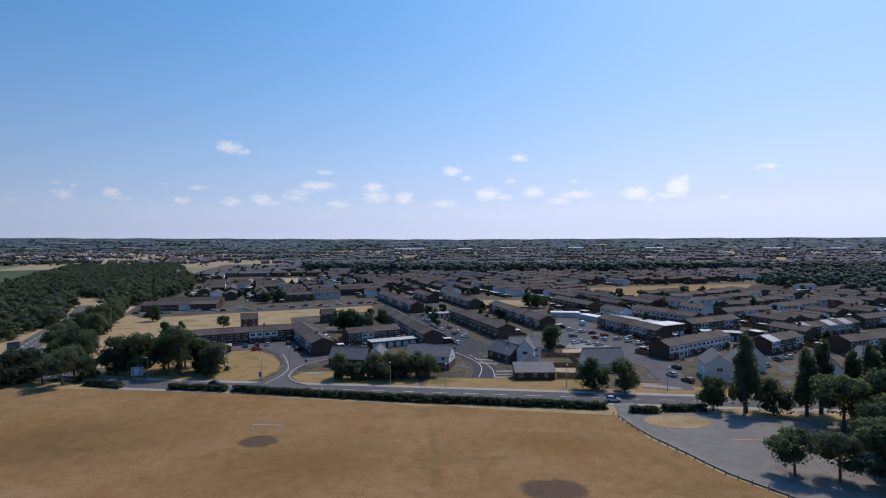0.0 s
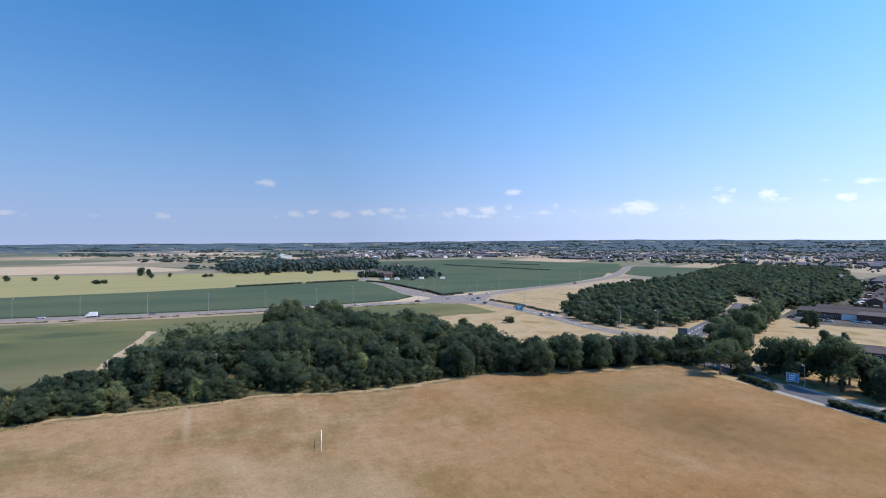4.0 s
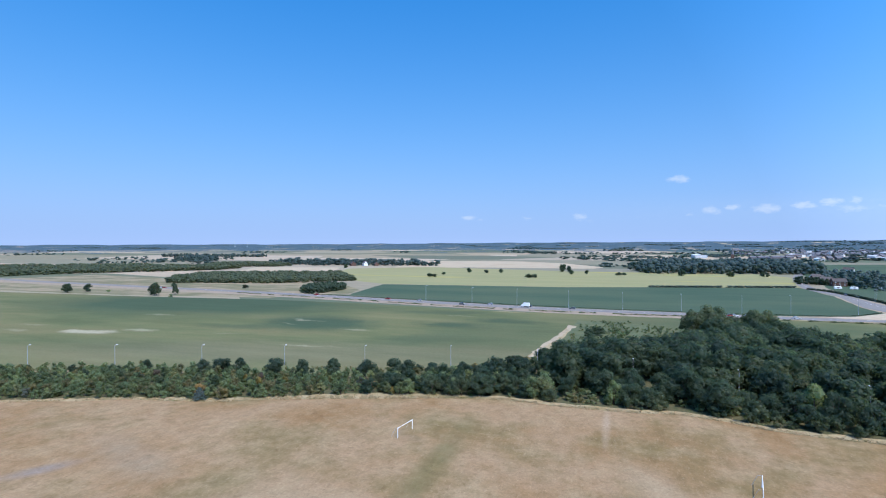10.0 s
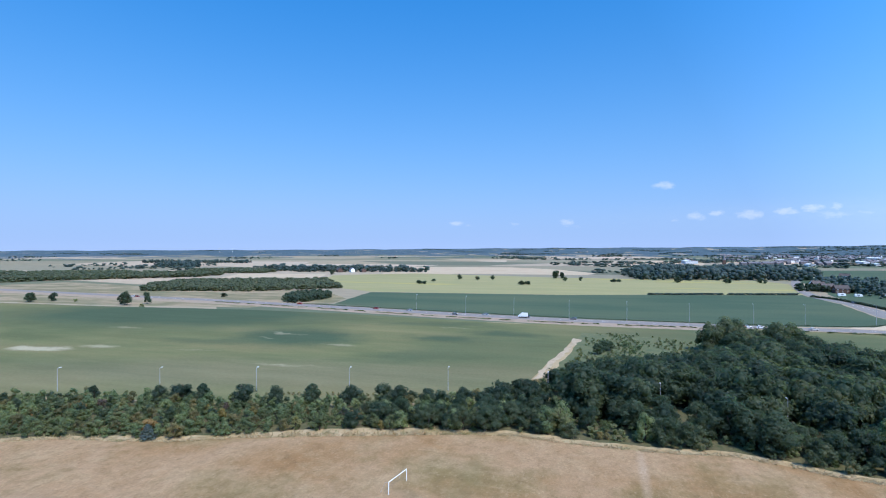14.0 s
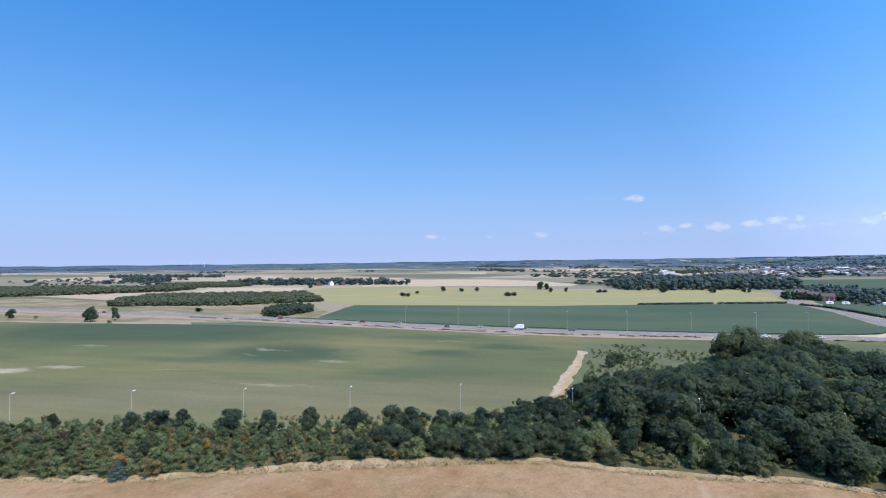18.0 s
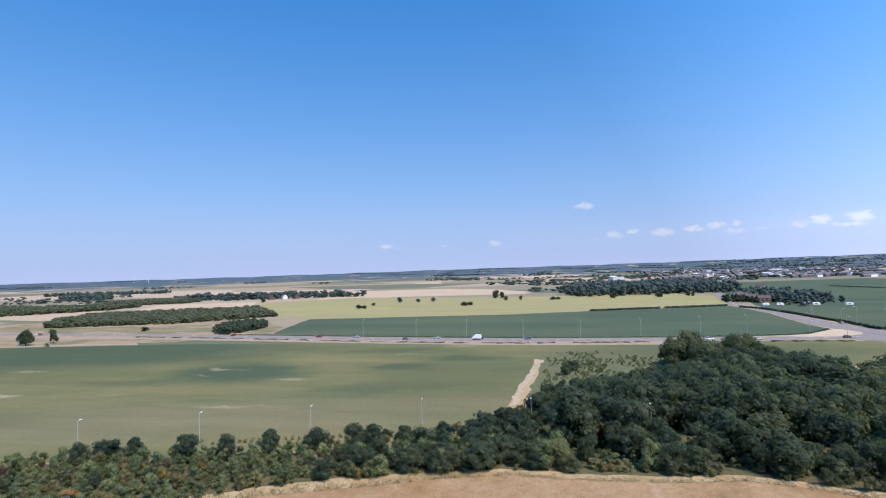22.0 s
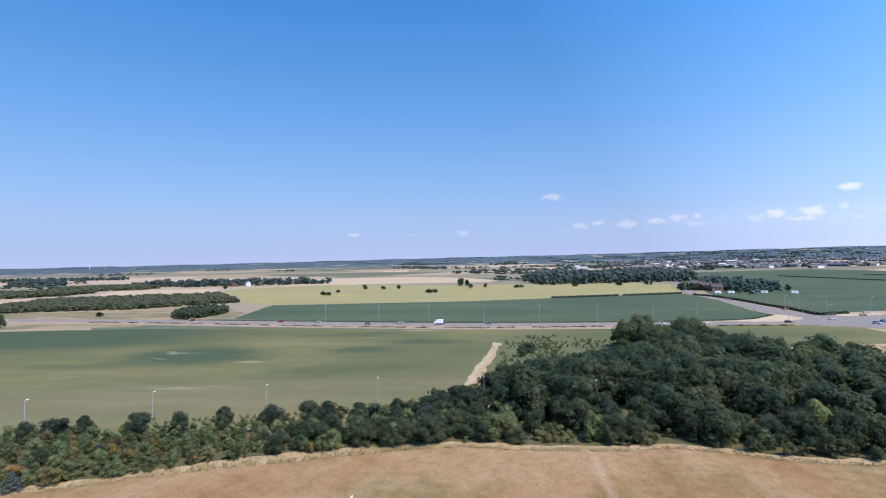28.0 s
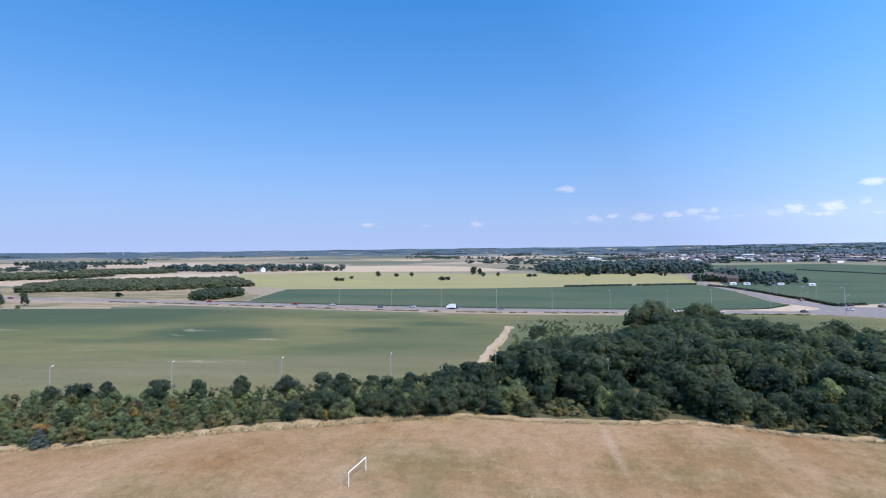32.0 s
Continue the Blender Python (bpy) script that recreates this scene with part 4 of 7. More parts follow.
def trunk_mesh(seed, h, base, r, limbs=5):
    rnd = random.Random(seed)
    bm = bmesh.new()

    def limb(a, b, ra, rb, sides=7):
        d = (b - a).normalized()
        u = d.orthogonal().normalized()
        w = d.cross(u)
        loops = []
        for s, rr in ((0, ra), (0.5, (ra + rb) * 0.46), (1, rb)):
            c = a.lerp(b, s)
            loops.append([bm.verts.new(c + (u * math.cos(k * 6.2832 / sides) + w * math.sin(k * 6.2832 / sides)) * rr) for k in range(sides)])
        for l0, l1 in zip(loops, loops[1:]):
            for k in range(sides):
                bm.faces.new((l0[k], l0[(k + 1) % sides], l1[(k + 1) % sides], l1[k]))

    tr = max(0.07, 0.022 * h)
    fork = Vector((rnd.uniform(-0.2, 0.2), rnd.uniform(-0.2, 0.2), max(base + 0.1 * h, 0.3 * h)))
    limb(Vector((0, 0, -0.1)), fork, tr * 1.35, tr)
    for k in range(limbs):
        a = k * 6.2832 / limbs + rnd.uniform(-0.4, 0.4)
        end = Vector((math.cos(a) * r * 0.55, math.sin(a) * r * 0.55, rnd.uniform(0.55, 0.85) * h))
        limb(fork - Vector((0, 0, rnd.uniform(0, 0.1) * h)), end, tr * 0.55, tr * 0.18, 5)
    if limbs:
        limb(fork, Vector((fork.x, fork.y, h * 0.9)), tr * 0.8, tr * 0.2, 5)
    return bm_mesh("trunk", bm, M["bark"])


KINDS = {}


def tree_kind(key, name, label, category, material, seed, h, r, base, lumps, leaves, leaf, shape="broad"):
    v, f = crown_arrays(seed, h, r, base, lumps, leaves, leaf, shape)
    KINDS[key] = dict(name=name, label=label, category=category, h=h, arrays=(v, f), crown=fast_mesh("crown", v, f, M[material], True), trunk=trunk_mesh(seed, h, base, r, 0 if shape == "cone" else 5))


for i in range(4):
    tree_kind(f"broad{i}", "tree", "green broadleaf tree with a full uneven crown", "tree", "leaf", 10 + i, 10, 4.5, 0.8, 16, 1900, 0.33)
for i in range(4):
    tree_kind(f"small{i}", "tree", "young mixed green tree at the edge of the field", "tree", "leaf_mix", 30 + i, 6.5, 2.5, 0.0, 13, 1000, 0.24)
for i in range(2):
    tree_kind(f"lime{i}", "tree", "young light green tree at the edge of the field", "tree", "leaf_lime", 36 + i, 6.5, 2.5, 0.0, 13, 1000, 0.24)
for i in range(2):
    tree_kind(f"olive{i}", "tree", "young olive-green tree with yellowing leaves", "tree", "leaf_olive", 46 + i, 6.5, 2.5, 0.0, 13, 1000, 0.24)
tree_kind("grey0", "tree", "young grey-green tree at the edge of the field", "tree", "leaf_grey", 39, 6.5, 2.5, 0.0, 13, 1000, 0.24)
for i in range(2):
    tree_kind(f"dark{i}", "tree", "very dark green broadleaf tree", "tree", "leaf_dark", 40 + i, 10, 5.2, 0.3, 20, 2300, 0.34)
for i in range(2):
    tree_kind(f"fresh{i}", "tree", "bright green broadleaf tree beside the road", "tree", "leaf_fresh", 44 + i, 10, 5.4, 0.2, 18, 2300, 0.32)
tree_kind("poplar", "poplar", "tall poplar with a narrow feathery crown", "tree", "leaf", 50, 20, 4.2, 2.8, 36, 3200, 0.34, "tall")
tree_kind("open", "tree", "open-crowned green tree on a clear stem", "tree", "leaf", 55, 12, 6.2, 3.2, 20, 2600, 0.34)
tree_kind("spruce", "conifer", "blue-grey conifer at the wood's edge", "tree", "leaf_blue", 60, 6, 2.6, 0.1, 26, 1300, 0.24, "cone")
tree_kind("rust", "tree", "small tree with rust-coloured leaves", "tree", "leaf_rust", 61, 6, 2.5, 0.1, 12, 1000, 0.24)
tree_kind("amber", "tree", "small tree with amber and yellow leaves", "tree", "leaf_amber", 62, 6, 2.4, 0.1, 12, 900, 0.24)
tree_kind("mauve", "tree", "small tree with dull purple-brown leaves", "tree", "leaf_mauve", 63, 6, 2.4, 0.1, 12, 900, 0.24)
for i in range(3):
    tree_kind(f"bush{i}", "bush", "low green bush with dense leaves", "bush", "leaf_mix", 70 + i, 2.6, 1.9, 0.0, 9, 420, 0.24)



def plant(key, x, y, h, wide=1.0, group="", label=""):
    """One tree, as a thing with trunk and crown."""
    k = KINDS[key]
    rnd = random.Random(int(x * 31 + y * 17))
    s = h / k["h"]
    m = Matrix.Translation((x, y, 0.02)) @ Matrix.Rotation(rnd.uniform(0, 6.28), 4, "Z")
    ob = tagged(new(k["name"]), label or k["label"], k["category"], group)
    ob.empty_display_size = 0.5
    part("trunk", k["trunk"], ob), part("crown", k["crown"], ob)
    ob.matrix_basis = m @ Matrix.Diagonal((s * wide, s * wide, s, 1))
    return ob


def inside(x, y, poly):
    c = False
    for (ax, ay), (bx, by) in zip(poly, poly[1:] + poly[:1]):
        if (ay > y) != (by > y) and x < (bx - ax) * (y - ay) / (by - ay) + ax:
            c = not c
    return c


def edge_distance(x, y, line):
    best = 1e9
    for (ax, ay), (bx, by) in zip(line, line[1:]):
        s = max(0, min(1, ((x - ax) * (bx - ax) + (y - ay) * (by - ay)) / ((bx - ax) ** 2 + (by - ay) ** 2)))
        best = min(best, math.hypot(x - ax - s * (bx - ax), y - ay - s * (by - ay)))
    return best


def scatter(poly, gap, seed, jitter=0.42):
    rnd = random.Random(seed)
    xs, ys = [p[0] for p in poly], [p[1] for p in poly]
    out, row, y = [], 0, min(ys)
    while y < max(ys):
        x = min(xs) + (row % 2) * gap / 2
        while x < max(xs):
            px, py = x + rnd.uniform(-jitter, jitter) * gap, y + rnd.uniform(-jitter, jitter) * gap
            if inside(px, py, poly):
                out.append((px, py))
            x += gap
        y += gap * 0.87
        row += 1
    return out


def wood_of(name, places, label, material, category="wood"):
    """Many trees as one mesh. places: x, y, key or arrays, height, width."""
    vs, fs, shade, n = [], [], [], 0
    rnd = random.Random(5)
    for x, y, arrays, base_h, h, wide in places:
        v, f = arrays
        a = rnd.uniform(0, 6.28)
        s = h / base_h
        c, q = math.cos(a) * s * wide, math.sin(a) * s * wide
        w = np.empty_like(v)
        w[:, 0], w[:, 1], w[:, 2] = v[:, 0] * c - v[:, 1] * q + x, v[:, 0] * q + v[:, 1] * c + y, v[:, 2] * s
        vs.append(w), fs.append(f + n), shade.append(np.full(len(v), rnd.random()))
        n += len(v)
    return tagged(new(name, fast_mesh(name, np.concatenate(vs), np.concatenate(fs), M[material], True, np.concatenate(shade))), label, category, kind="stuff")


rnd = random.Random(11)
BACK_ROW = [(-130, -235), (-148, -192), (-158, -165), (-162, -150), (-164, -132), (-166.5, -119), (-167, -105), (-169, -92), (-174, -79), (-177, -65), (-180, -52), (-186, -40), (-204, -22)]
STRIP = FIELD_EDGE[:11] + [(-204, -24)] + BACK_ROW[::-1][1:]
# darker sheets laid over the pale grass beneath the trees
FLOOR = surface("dark_ground", [(0.075, 0.07, 0.036), (0.11, 0.098, 0.05), (0.06, 0.07, 0.03)], 0.3, 2.0, 0.3, 0.95, 0.4, 0.08, spec=0.1)
sheet("wood_floor", [(x - 2.2, y) for x, y in FIELD_EDGE[:11]] + [(-203, -26)] + [(x + 3, y) for x, y in BACK_ROW[::-1][1:]], 0.045, FLOOR, "dark brown-green ground under the thicket", "ground", 0.8, 3)
sheet("wood_floor", [(x - 2.2, y) for x, y in FIELD_EDGE[10:]] + [(-150, 158), (-160, 128), (-205, 94), (-256, 76), (-286, 72), (-284, 42), (-262, 20), (-245, -12), (-206, -25)], 0.046, FLOOR, "dark brown-green ground under the wood", "ground", 0.8, 3)
LIGHT = [crown_arrays(80 + i, 6.5, 2.7, 0.0, 9, 430, 0.33) for i in range(5)]
BUSHY = [crown_arrays(85 + i, 6.5, 2.7, 0.0, 5, 80, 0.55) for i in range(5)]
MEDIUM = [crown_arrays(90 + i, 10, 4.5, 0.4, 17, 1250, 0.34) for i in range(5)]
rest, dusky, count = [], [], 0
for x, y in scatter(STRIP, 3.7, 3):
    d = edge_distance(x, y, FIELD_EDGE)
    b = edge_distance(x, y, BACK_ROW)
    if d < 1.0 or b < 1.2:
        continue
    h = rnd.uniform(2.6, 4.4) if d > 6 else rnd.uniform(2.2, 4.2)
    if b < 7:
        h = rnd.uniform(2.7, 4.1)
    if y > -68:
        h *= 1.2 + 0.4 * min(1.0, (y + 68) / 30)
    if d < 11 and -175 < y and count < 235:
        count += 1
        kind = rnd.choice(["small0", "small1", "small2", "small3", "small1", "lime0", "lime1", "olive0", "olive1", "lime1", "grey0"] if y < -70 else ["small0", "lime0", "broad3", "fresh0", "broad0", "broad2", "small1", "fresh1", "broad1"])
        if rnd.random() < 0.012:
            kind = "rust"
        plant(kind, x, y, h, rnd.uniform(1.0, 1.4), "young trees along the field")
    else:
        (dusky if h > 5 or rnd.random() < 0.04 else rest).append((x, y, LIGHT[rnd.randrange(5)], 6.5, h, rnd.uniform(1.0, 1.45)))
low = [(x, y, BUSHY[rnd.randrange(5)], 6.5, rnd.uniform(1.3, 2.6), rnd.uniform(1.4, 2.2)) for x, y in scatter(STRIP, 3.5, 13) if edge_distance(x, y, FIELD_EDGE) > 1.6 and edge_distance(x, y, BACK_ROW) > 1.5]
wood_of("undergrowth", low, "low bushes between the young trees", "leaf_lime")
for mat, pick, label in (("leaf_mix", (0, 3, 5, 7), "dense thicket of young mixed green trees"), ("leaf_lime", (1, 6), "lighter green trees within the thicket"), ("leaf_olive", (2,), "olive and yellowish trees within the thicket"), ("leaf_fresh", (4,), "fresh green trees within the thicket")):
    wood_of("thicket", [q for i, q in enumerate(rest) if i * 5 % 8 in pick], label, mat)
wood_of("thicket", dusky, "scattered darker trees within the thicket", "leaf_dark")
PATH_SIDE = [(-300, -16), (-255, -20), (-210, -28)]
WOOD = [(-163, -10), (-161, 2), (-166, 16), (-163, 28), (-157, 42), (-156, 60), (-158, 78), (-155, 98), (-152, 112), (-172, 106), (-202, 103), (-240, 95), (-258, 86), (-278, 82), (-292, 74), (-286, 42), (-262, 20), (-245, -14), (-206, -26)]
rest, deep = [], []
LAMP_GAPS = [(-195.8, -22), (-190.5, 8.5), (-183, 36.8), (-174, 65)]
SCRUB = [(-232, -18), (-246, -3), (-258, 16), (-292, 44), (-316, 20), (-319, -8)]
for x, y in scatter(WOOD, 5.9, 7):
    d, q = edge_distance(x, y, FIELD_EDGE), edge_distance(x, y, PATH_SIDE)
    if d < 1.4 or q < 3 or edge_distance(x, y, LANE) < 3.6:
        continue
    top = min(12.5, 5.2 + d * 0.36, 3.0 + q * 0.36)
    if x < -235:
        top = min(top, 10.0)
    edge = -254 - 0.75 * max(0, y) + 1.1 * max(0, -5 - y)
    top = min(top, 1.3 + 0.2 * max(0, x - edge)) if y < 45 else top
    for lx, ly in LAMP_GAPS:
        if -3 < x - lx < 26 and abs(y - ly) < 5.5:
            top = min(top, 4.6 + 0.17 * max(0, x - lx))
    h = top * rnd.uniform(0.6, 1.16)
    wide = rnd.uniform(1.0, 1.35)
    glade = d < 9 and (-14 < y < 1 or 17 < y < 27)
    if glade:
        plant(rnd.choice(["olive0", "lime0", "lime1", "olive1", "bush0"]), x, y, rnd.uniform(1.5, 2.6), wide, "shrubs at the foot of the wood")
    elif d < 12 and count < 320:
        count += 1
        plant(rnd.choice(["broad0", "broad1", "broad2", "broad3", "broad0", "broad2", "broad1", "small0"]), x, y, h, wide, "trees along the field")
    else:
        (deep if noise.noise((x * 0.03, y * 0.03, 0)) + rnd.uniform(-0.6, 0.6) > 0.12 else rest).append((x, y, MEDIUM[rnd.randrange(5)], 10, h, wide))
under = [(x, y, BUSHY[rnd.randrange(5)], 6.5, rnd.uniform(1.4, 3.2), rnd.uniform(1.3, 2.0)) for x, y in scatter(WOOD, 3.6, 9) if 2.0 < edge_distance(x, y, FIELD_EDGE) < 15 or 2 < edge_distance(x, y, PATH_SIDE) < 9]
wood_of("thicket", [(q.x - 1.2 - 2.6 * abs(math.sin(i * 1.37)), q.y, LIGHT[i % 5], 6.5, 2.0 + 2.8 * abs(math.sin(i * 2.3)), 1.25) for i, q in enumerate(smooth_line([p for p in FIELD_EDGE if -30 < p[1] < 112], 2.7)) if i % 5 and not -13 < q.y < 0 and not 18 < q.y < 26], "shrubs and young trees at the foot of the wood", "leaf_fresh")
wood_of("undergrowth", under, "low bushes and scrub along the wood", "leaf_lime")
wood_of("wood", [q for i, q in enumerate(rest) if i % 3 != 1], "dense green broadleaf wood", "leaf")
wood_of("wood", [q for i, q in enumerate(rest) if i % 3 == 1], "fresher green crowns within the wood", "leaf_fresh")
wood_of("scrub", [(x, y, BUSHY[i % 5], 6.5, 0.8 + 1.0 * abs(math.sin(i * 1.9) * math.sin(i * 0.37)), 1.7) for i, (x, y) in enumerate(scatter(SCRUB, 3.0, 15)) if math.sin(x * 0.21) + math.sin(y * 0.27) > -0.6], "low green scrub between the track and the wood", "leaf_lime", "scrub")
wood_of("wood", deep, "denser and darker part of the wood", "leaf_dark")
for x, y, h in ((-288, 47, 14.8), (-283, 41, 13), (-293, 54, 13.5), (-284, 66, 14), (-290, 74, 13), (-277, 52, 11.5)):
    plant("fresh%d" % (int(h * 2) % 2), x, y, h, 1.0, "", "tall tree standing above the wood")
plant("fresh0", -188, 53.8, 12.4, 1.0, "", "lighter green tree within the wood"), plant("fresh1", -181, 47, 11, 1.0, "", "lighter green tree within the wood")
plant("spruce", -136.5, -109.5, 3.6, 1.35), plant("rust", -139.6, -112, 4.4, 1.0)
# round dark trees along the back of the thicket, and its discoloured ones
for i, (x, y, h) in enumerate(((-159.4, -150.4, 4.2), (-161.9, -129.8, 4.8), (-163.2, -123.1, 5.8), (-164.1, -117.3, 5.8), (-164.6, -104.4, 6.5), (-166.2, -94.2, 6.1), (-169, -85.5, 6.6), (-172.3, -75.1, 5.7), (-174.2, -65.5, 6.7), (-175.4, -62.2, 6.2), (-177, -54.2, 5.5), (-181, -44.9, 5.0), (-185.6, -37.5, 4.6), (-188.4, -34.1, 5.2), (-192.6, -29.1, 6))):
    plant("dark%d" % (i % 2) if i % 3 else "broad1", x, y, h, 1.0 + 0.4 * ((i * 7) % 5) / 5, "trees behind the thicket", "round dark tree rising behind the thicket")
for k, x, y, h in (("rust", -147.6, -142.3, 3.8), ("amber", -151.8, -100.8, 3.8), ("amber", -154.9, -94.5, 3.7), ("mauve", -150.5, -137.9, 3.8), ("mauve", -157, -104, 3.6), ("amber", -154.7, -107.5, 3.4), ("amber", -156.2, -59.4, 2.6), ("rust", -141, -150, 3.6)):
    plant(k, x, y, h, 1.1)
wood_of("hedge", [(q.x, q.y, BUSHY[i % 5], 6.5, 1.0 + 0.3 * abs(math.sin(i * 1.7)), 1.5) for i, q in enumerate(smooth_line([(-176, -104), (-180, -90), (-182.5, -76), (-185, -62), (-188.5, -48)], 1.6))], "low olive hedge between the thicket and the lane", "leaf_olive", "hedge")

# ---- single trees ----
EDGE_TREES = [(-156, 80, 12), (-161, 88, 11.5), (-158, 96, 10), (-153, 103, 8.7), (-147, 105, 11.5), (-146, 116, 12.5), (-143.5, 127, 12.5), (-143, 138, 10.5), (-142, 148, 9), (-141, 157, 6), (-133, 163, 6.5),
              (-152, 121, 10), (-150, 133, 10), (-152, 145, 9), (-156, 110, 8), (-147, 152, 7), (-166, 92, 9), (-163, 104, 9)]
for i, (x, y, h) in enumerate(EDGE_TREES):
    plant(("dark0", "dark1", "broad2")[i % 3], x, y, h, 0.95, "trees at the field corner")
wood_of("thicket", [(x, y, MEDIUM[i % 5], 10, 6.5 + 5.0 * abs(math.sin(i * 1.7)), 1.1) for i, (x, y) in enumerate(scatter([(-166, 82), (-152, 90), (-150, 112), (-144, 135), (-141.5, 153), (-131, 161), (-131, 166), (-146, 162), (-157, 140), (-165, 112)], 4.8, 31))],
        "continuous dark trees at the field corner", "leaf_dark")
wood_of("thicket", [(x, y, MEDIUM[i % 5], 10, 1.0 + 1.4 * abs(math.sin(i * 1.3)), 1.5) for i, (x, y) in enumerate(scatter([(-131, 163), (-118, 160), (-116, 170), (-108, 172), (-84, 169), (-74, 168), (-76, 177), (-92, 184), (-112, 186), (-118, 174)], 6.5, 32))],
        "low shrubs under the trees beside the road bend", "leaf")
wood_of("thicket", [(x, y, LIGHT[i % 5], 6.5, 3.0 + 3.2 * abs(math.sin(i * 1.3)), 1.2) for i, (x, y) in enumerate(scatter([(-38, 163), (-9, 164), (-10, 168), (-36, 168)], 2.8, 33))], "tall garden shrubs beside the road", "leaf")
ROAD_TREES = [(-124, 168.5, 11), (-108, 176, 12), (-96, 173.5, 12), (-84, 176, 11), (-137, 162, 7.4), (-128, 160, 7.6), (-120, 157.5, 12.5), (-113, 172, 13.5), (-104, 172, 14.5), (-91, 171, 17), (-99, 177, 13), (-79, 171, 11.6), (-86, 174, 12.2), (-110, 181, 12), (-94, 181, 11), (-117, 164, 8)]
for i, (x, y, h) in enumerate(ROAD_TREES):
    plant(("broad0", "open", "open", "dark0")[i % 4], x, y, h, 0.9 if h > 12 else 1.05, "trees beside the road bend")
for x, y, h, k in ((-164, 287, 10, "dark0"), (-113, 259, 7.6, "open"), (-209, 336, 6.5, "dark1"), (-36, 165, 8.6, "dark1"), (-26, 166, 8.8, "fresh0"), (-21.5, 165, 9.2, "fresh1"), (-17, 166, 9.4, "fresh0"), (-12.5, 166.5, 9.0, "fresh1"), (-8.5, 167, 8.0, "fresh0"), (-23, 163.5, 7.4, "fresh1"),
                   (40, 211, 11, "dark0"), (40.5, 153, 10, "dark1"), (48.5, 149.5, 10.4, "dark0"), (-55, 256, 11, "dark0"), (-48, 256, 11, "dark1"), (-42, 263, 8, "dark0"), (-36, 272, 9, "broad0"),
                   (66, 133.5, 9.4, "broad0"), (73.5, 132, 20.3, "poplar"), (80, 131, 9.5, "dark1"), (87, 129, 17, "poplar"), (92, 131, 18.5, "poplar"), (96, 126, 17, "poplar"), (103, 129, 18, "poplar"), (109, 131, 18.5, "poplar"), (115, 126, 18, "poplar"),
                   (62, 95.5, 9.5, "open"), (68.5, 93, 9.5, "open"), (74.5, 89.5, 12, "broad1"), (86, 106, 11, "broad0"), (80, 92, 12, "dark0"), (92, 112, 11, "broad2"), (76, 80, 12, "broad3"), (82, 100, 10, "open"), (88, 118, 14, "open"), (99, 118, 15, "open"), (62, 345, 8, "broad1"),
                   (57, 342, 10, "dark0"), (53, 349, 10, "dark1"), (90, 327, 9.9, "dark0"), (129, 399, 8.6, "broad0"), (184, 411, 9.7, "dark0"), (201, 419, 8.1, "dark1"), (159, 391, 7.2, "broad1"), (-123, 378, 10, "dark1"), (-130, 372, 9, "dark0"), (-285, 524, 8.5, "dark0")):
    plant(k, x, y, h, 1.0)
for x, y, h, k in ((-645, -196, 4.2, "dark0"), (-650, -203, 4.6, "dark1"), (-692, -197, 3.8, "broad0"), (-738, -173, 8, "broad1"), (-744, -150, 4.8, "dark0"), (-749, -130, 6.4, "broad2"), (-664, -81, 4.9, "dark1"), (-667, -75, 4.6, "dark0"), (-800, -48, 12.3, "dark0"), (-802, -39, 9, "dark1"),
                   (-735, -33, 6.8, "broad0"), (-753, -14, 6.1, "dark0"), (-738, 26, 4.4, "dark1"), (-740, 33, 4.0, "broad0"), (-811, -399, 7.5, "dark0"), (-747, 103, 9, "dark1"), (-750, 158, 7.1, "dark0"), (-752, 163, 6, "dark1"), (-761, 198, 6, "dark0"), (-757, 203, 5.6, "dark1"),
                   (-364, -347, 11.6, "broad1"), (-366, -351, 10, "broad2"), (-376, -340, 10.5, "broad3"), (-363, -441, 8.4, "broad0"), (-366, -447, 7.5, "broad1"), (-376, -434, 7.6, "dark0"), (-360, -329, 2.7, "bush0"), (-377, -412, 2.5, "bush1"), (-443, -321, 3.8, "dark0"),
                   (-234, 109, 3.1, "dark0"), (-248, 130, 4.2, "dark1"), (-246.4, 158, 3.8, "dark0"), (-274, -2, 4.5, "broad0"), (-284, 6, 2.8, "bush0"), (-279, 12, 2.4, "bush1"), (-289, -3, 2.2, "bush2"), (-270, 8, 3.0, "bush0"), (-264, -6, 5, "broad2")):
    plant(k, x, y, h, 1.9 if h < 5 and k[0] in "db" and k[:4] != "bush" else (0.75 if h > 10 and x > -400 else 1.1), "", "lone tree or bush in the open fields")

# ---- woods and belts farther off ----
FAR = [crown_arrays(120 + i, 10, 4.8, 0.0, 8, 36, 0.8, core=1.05) for i in range(4)]
YOUNG = [crown_arrays(130 + i, 10, 4.8, 0.0, 7, 84, 0.72, core=0.8) for i in range(4)]
FAROFF = [crown_arrays(125 + i, 10, 5.0, 0.0, 7, 18, 0.9, core=1.1) for i in range(4)]


def belt(poly, gap, h, seed, kinds=FAR, wide=1.0, low=0.7):
    r = random.Random(seed)
    return [(x, y, kinds[r.randrange(4)], 10, h * r.uniform(low, 1.15), wide * r.uniform(0.9, 1.3)) for x, y in scatter(poly, gap, seed)]


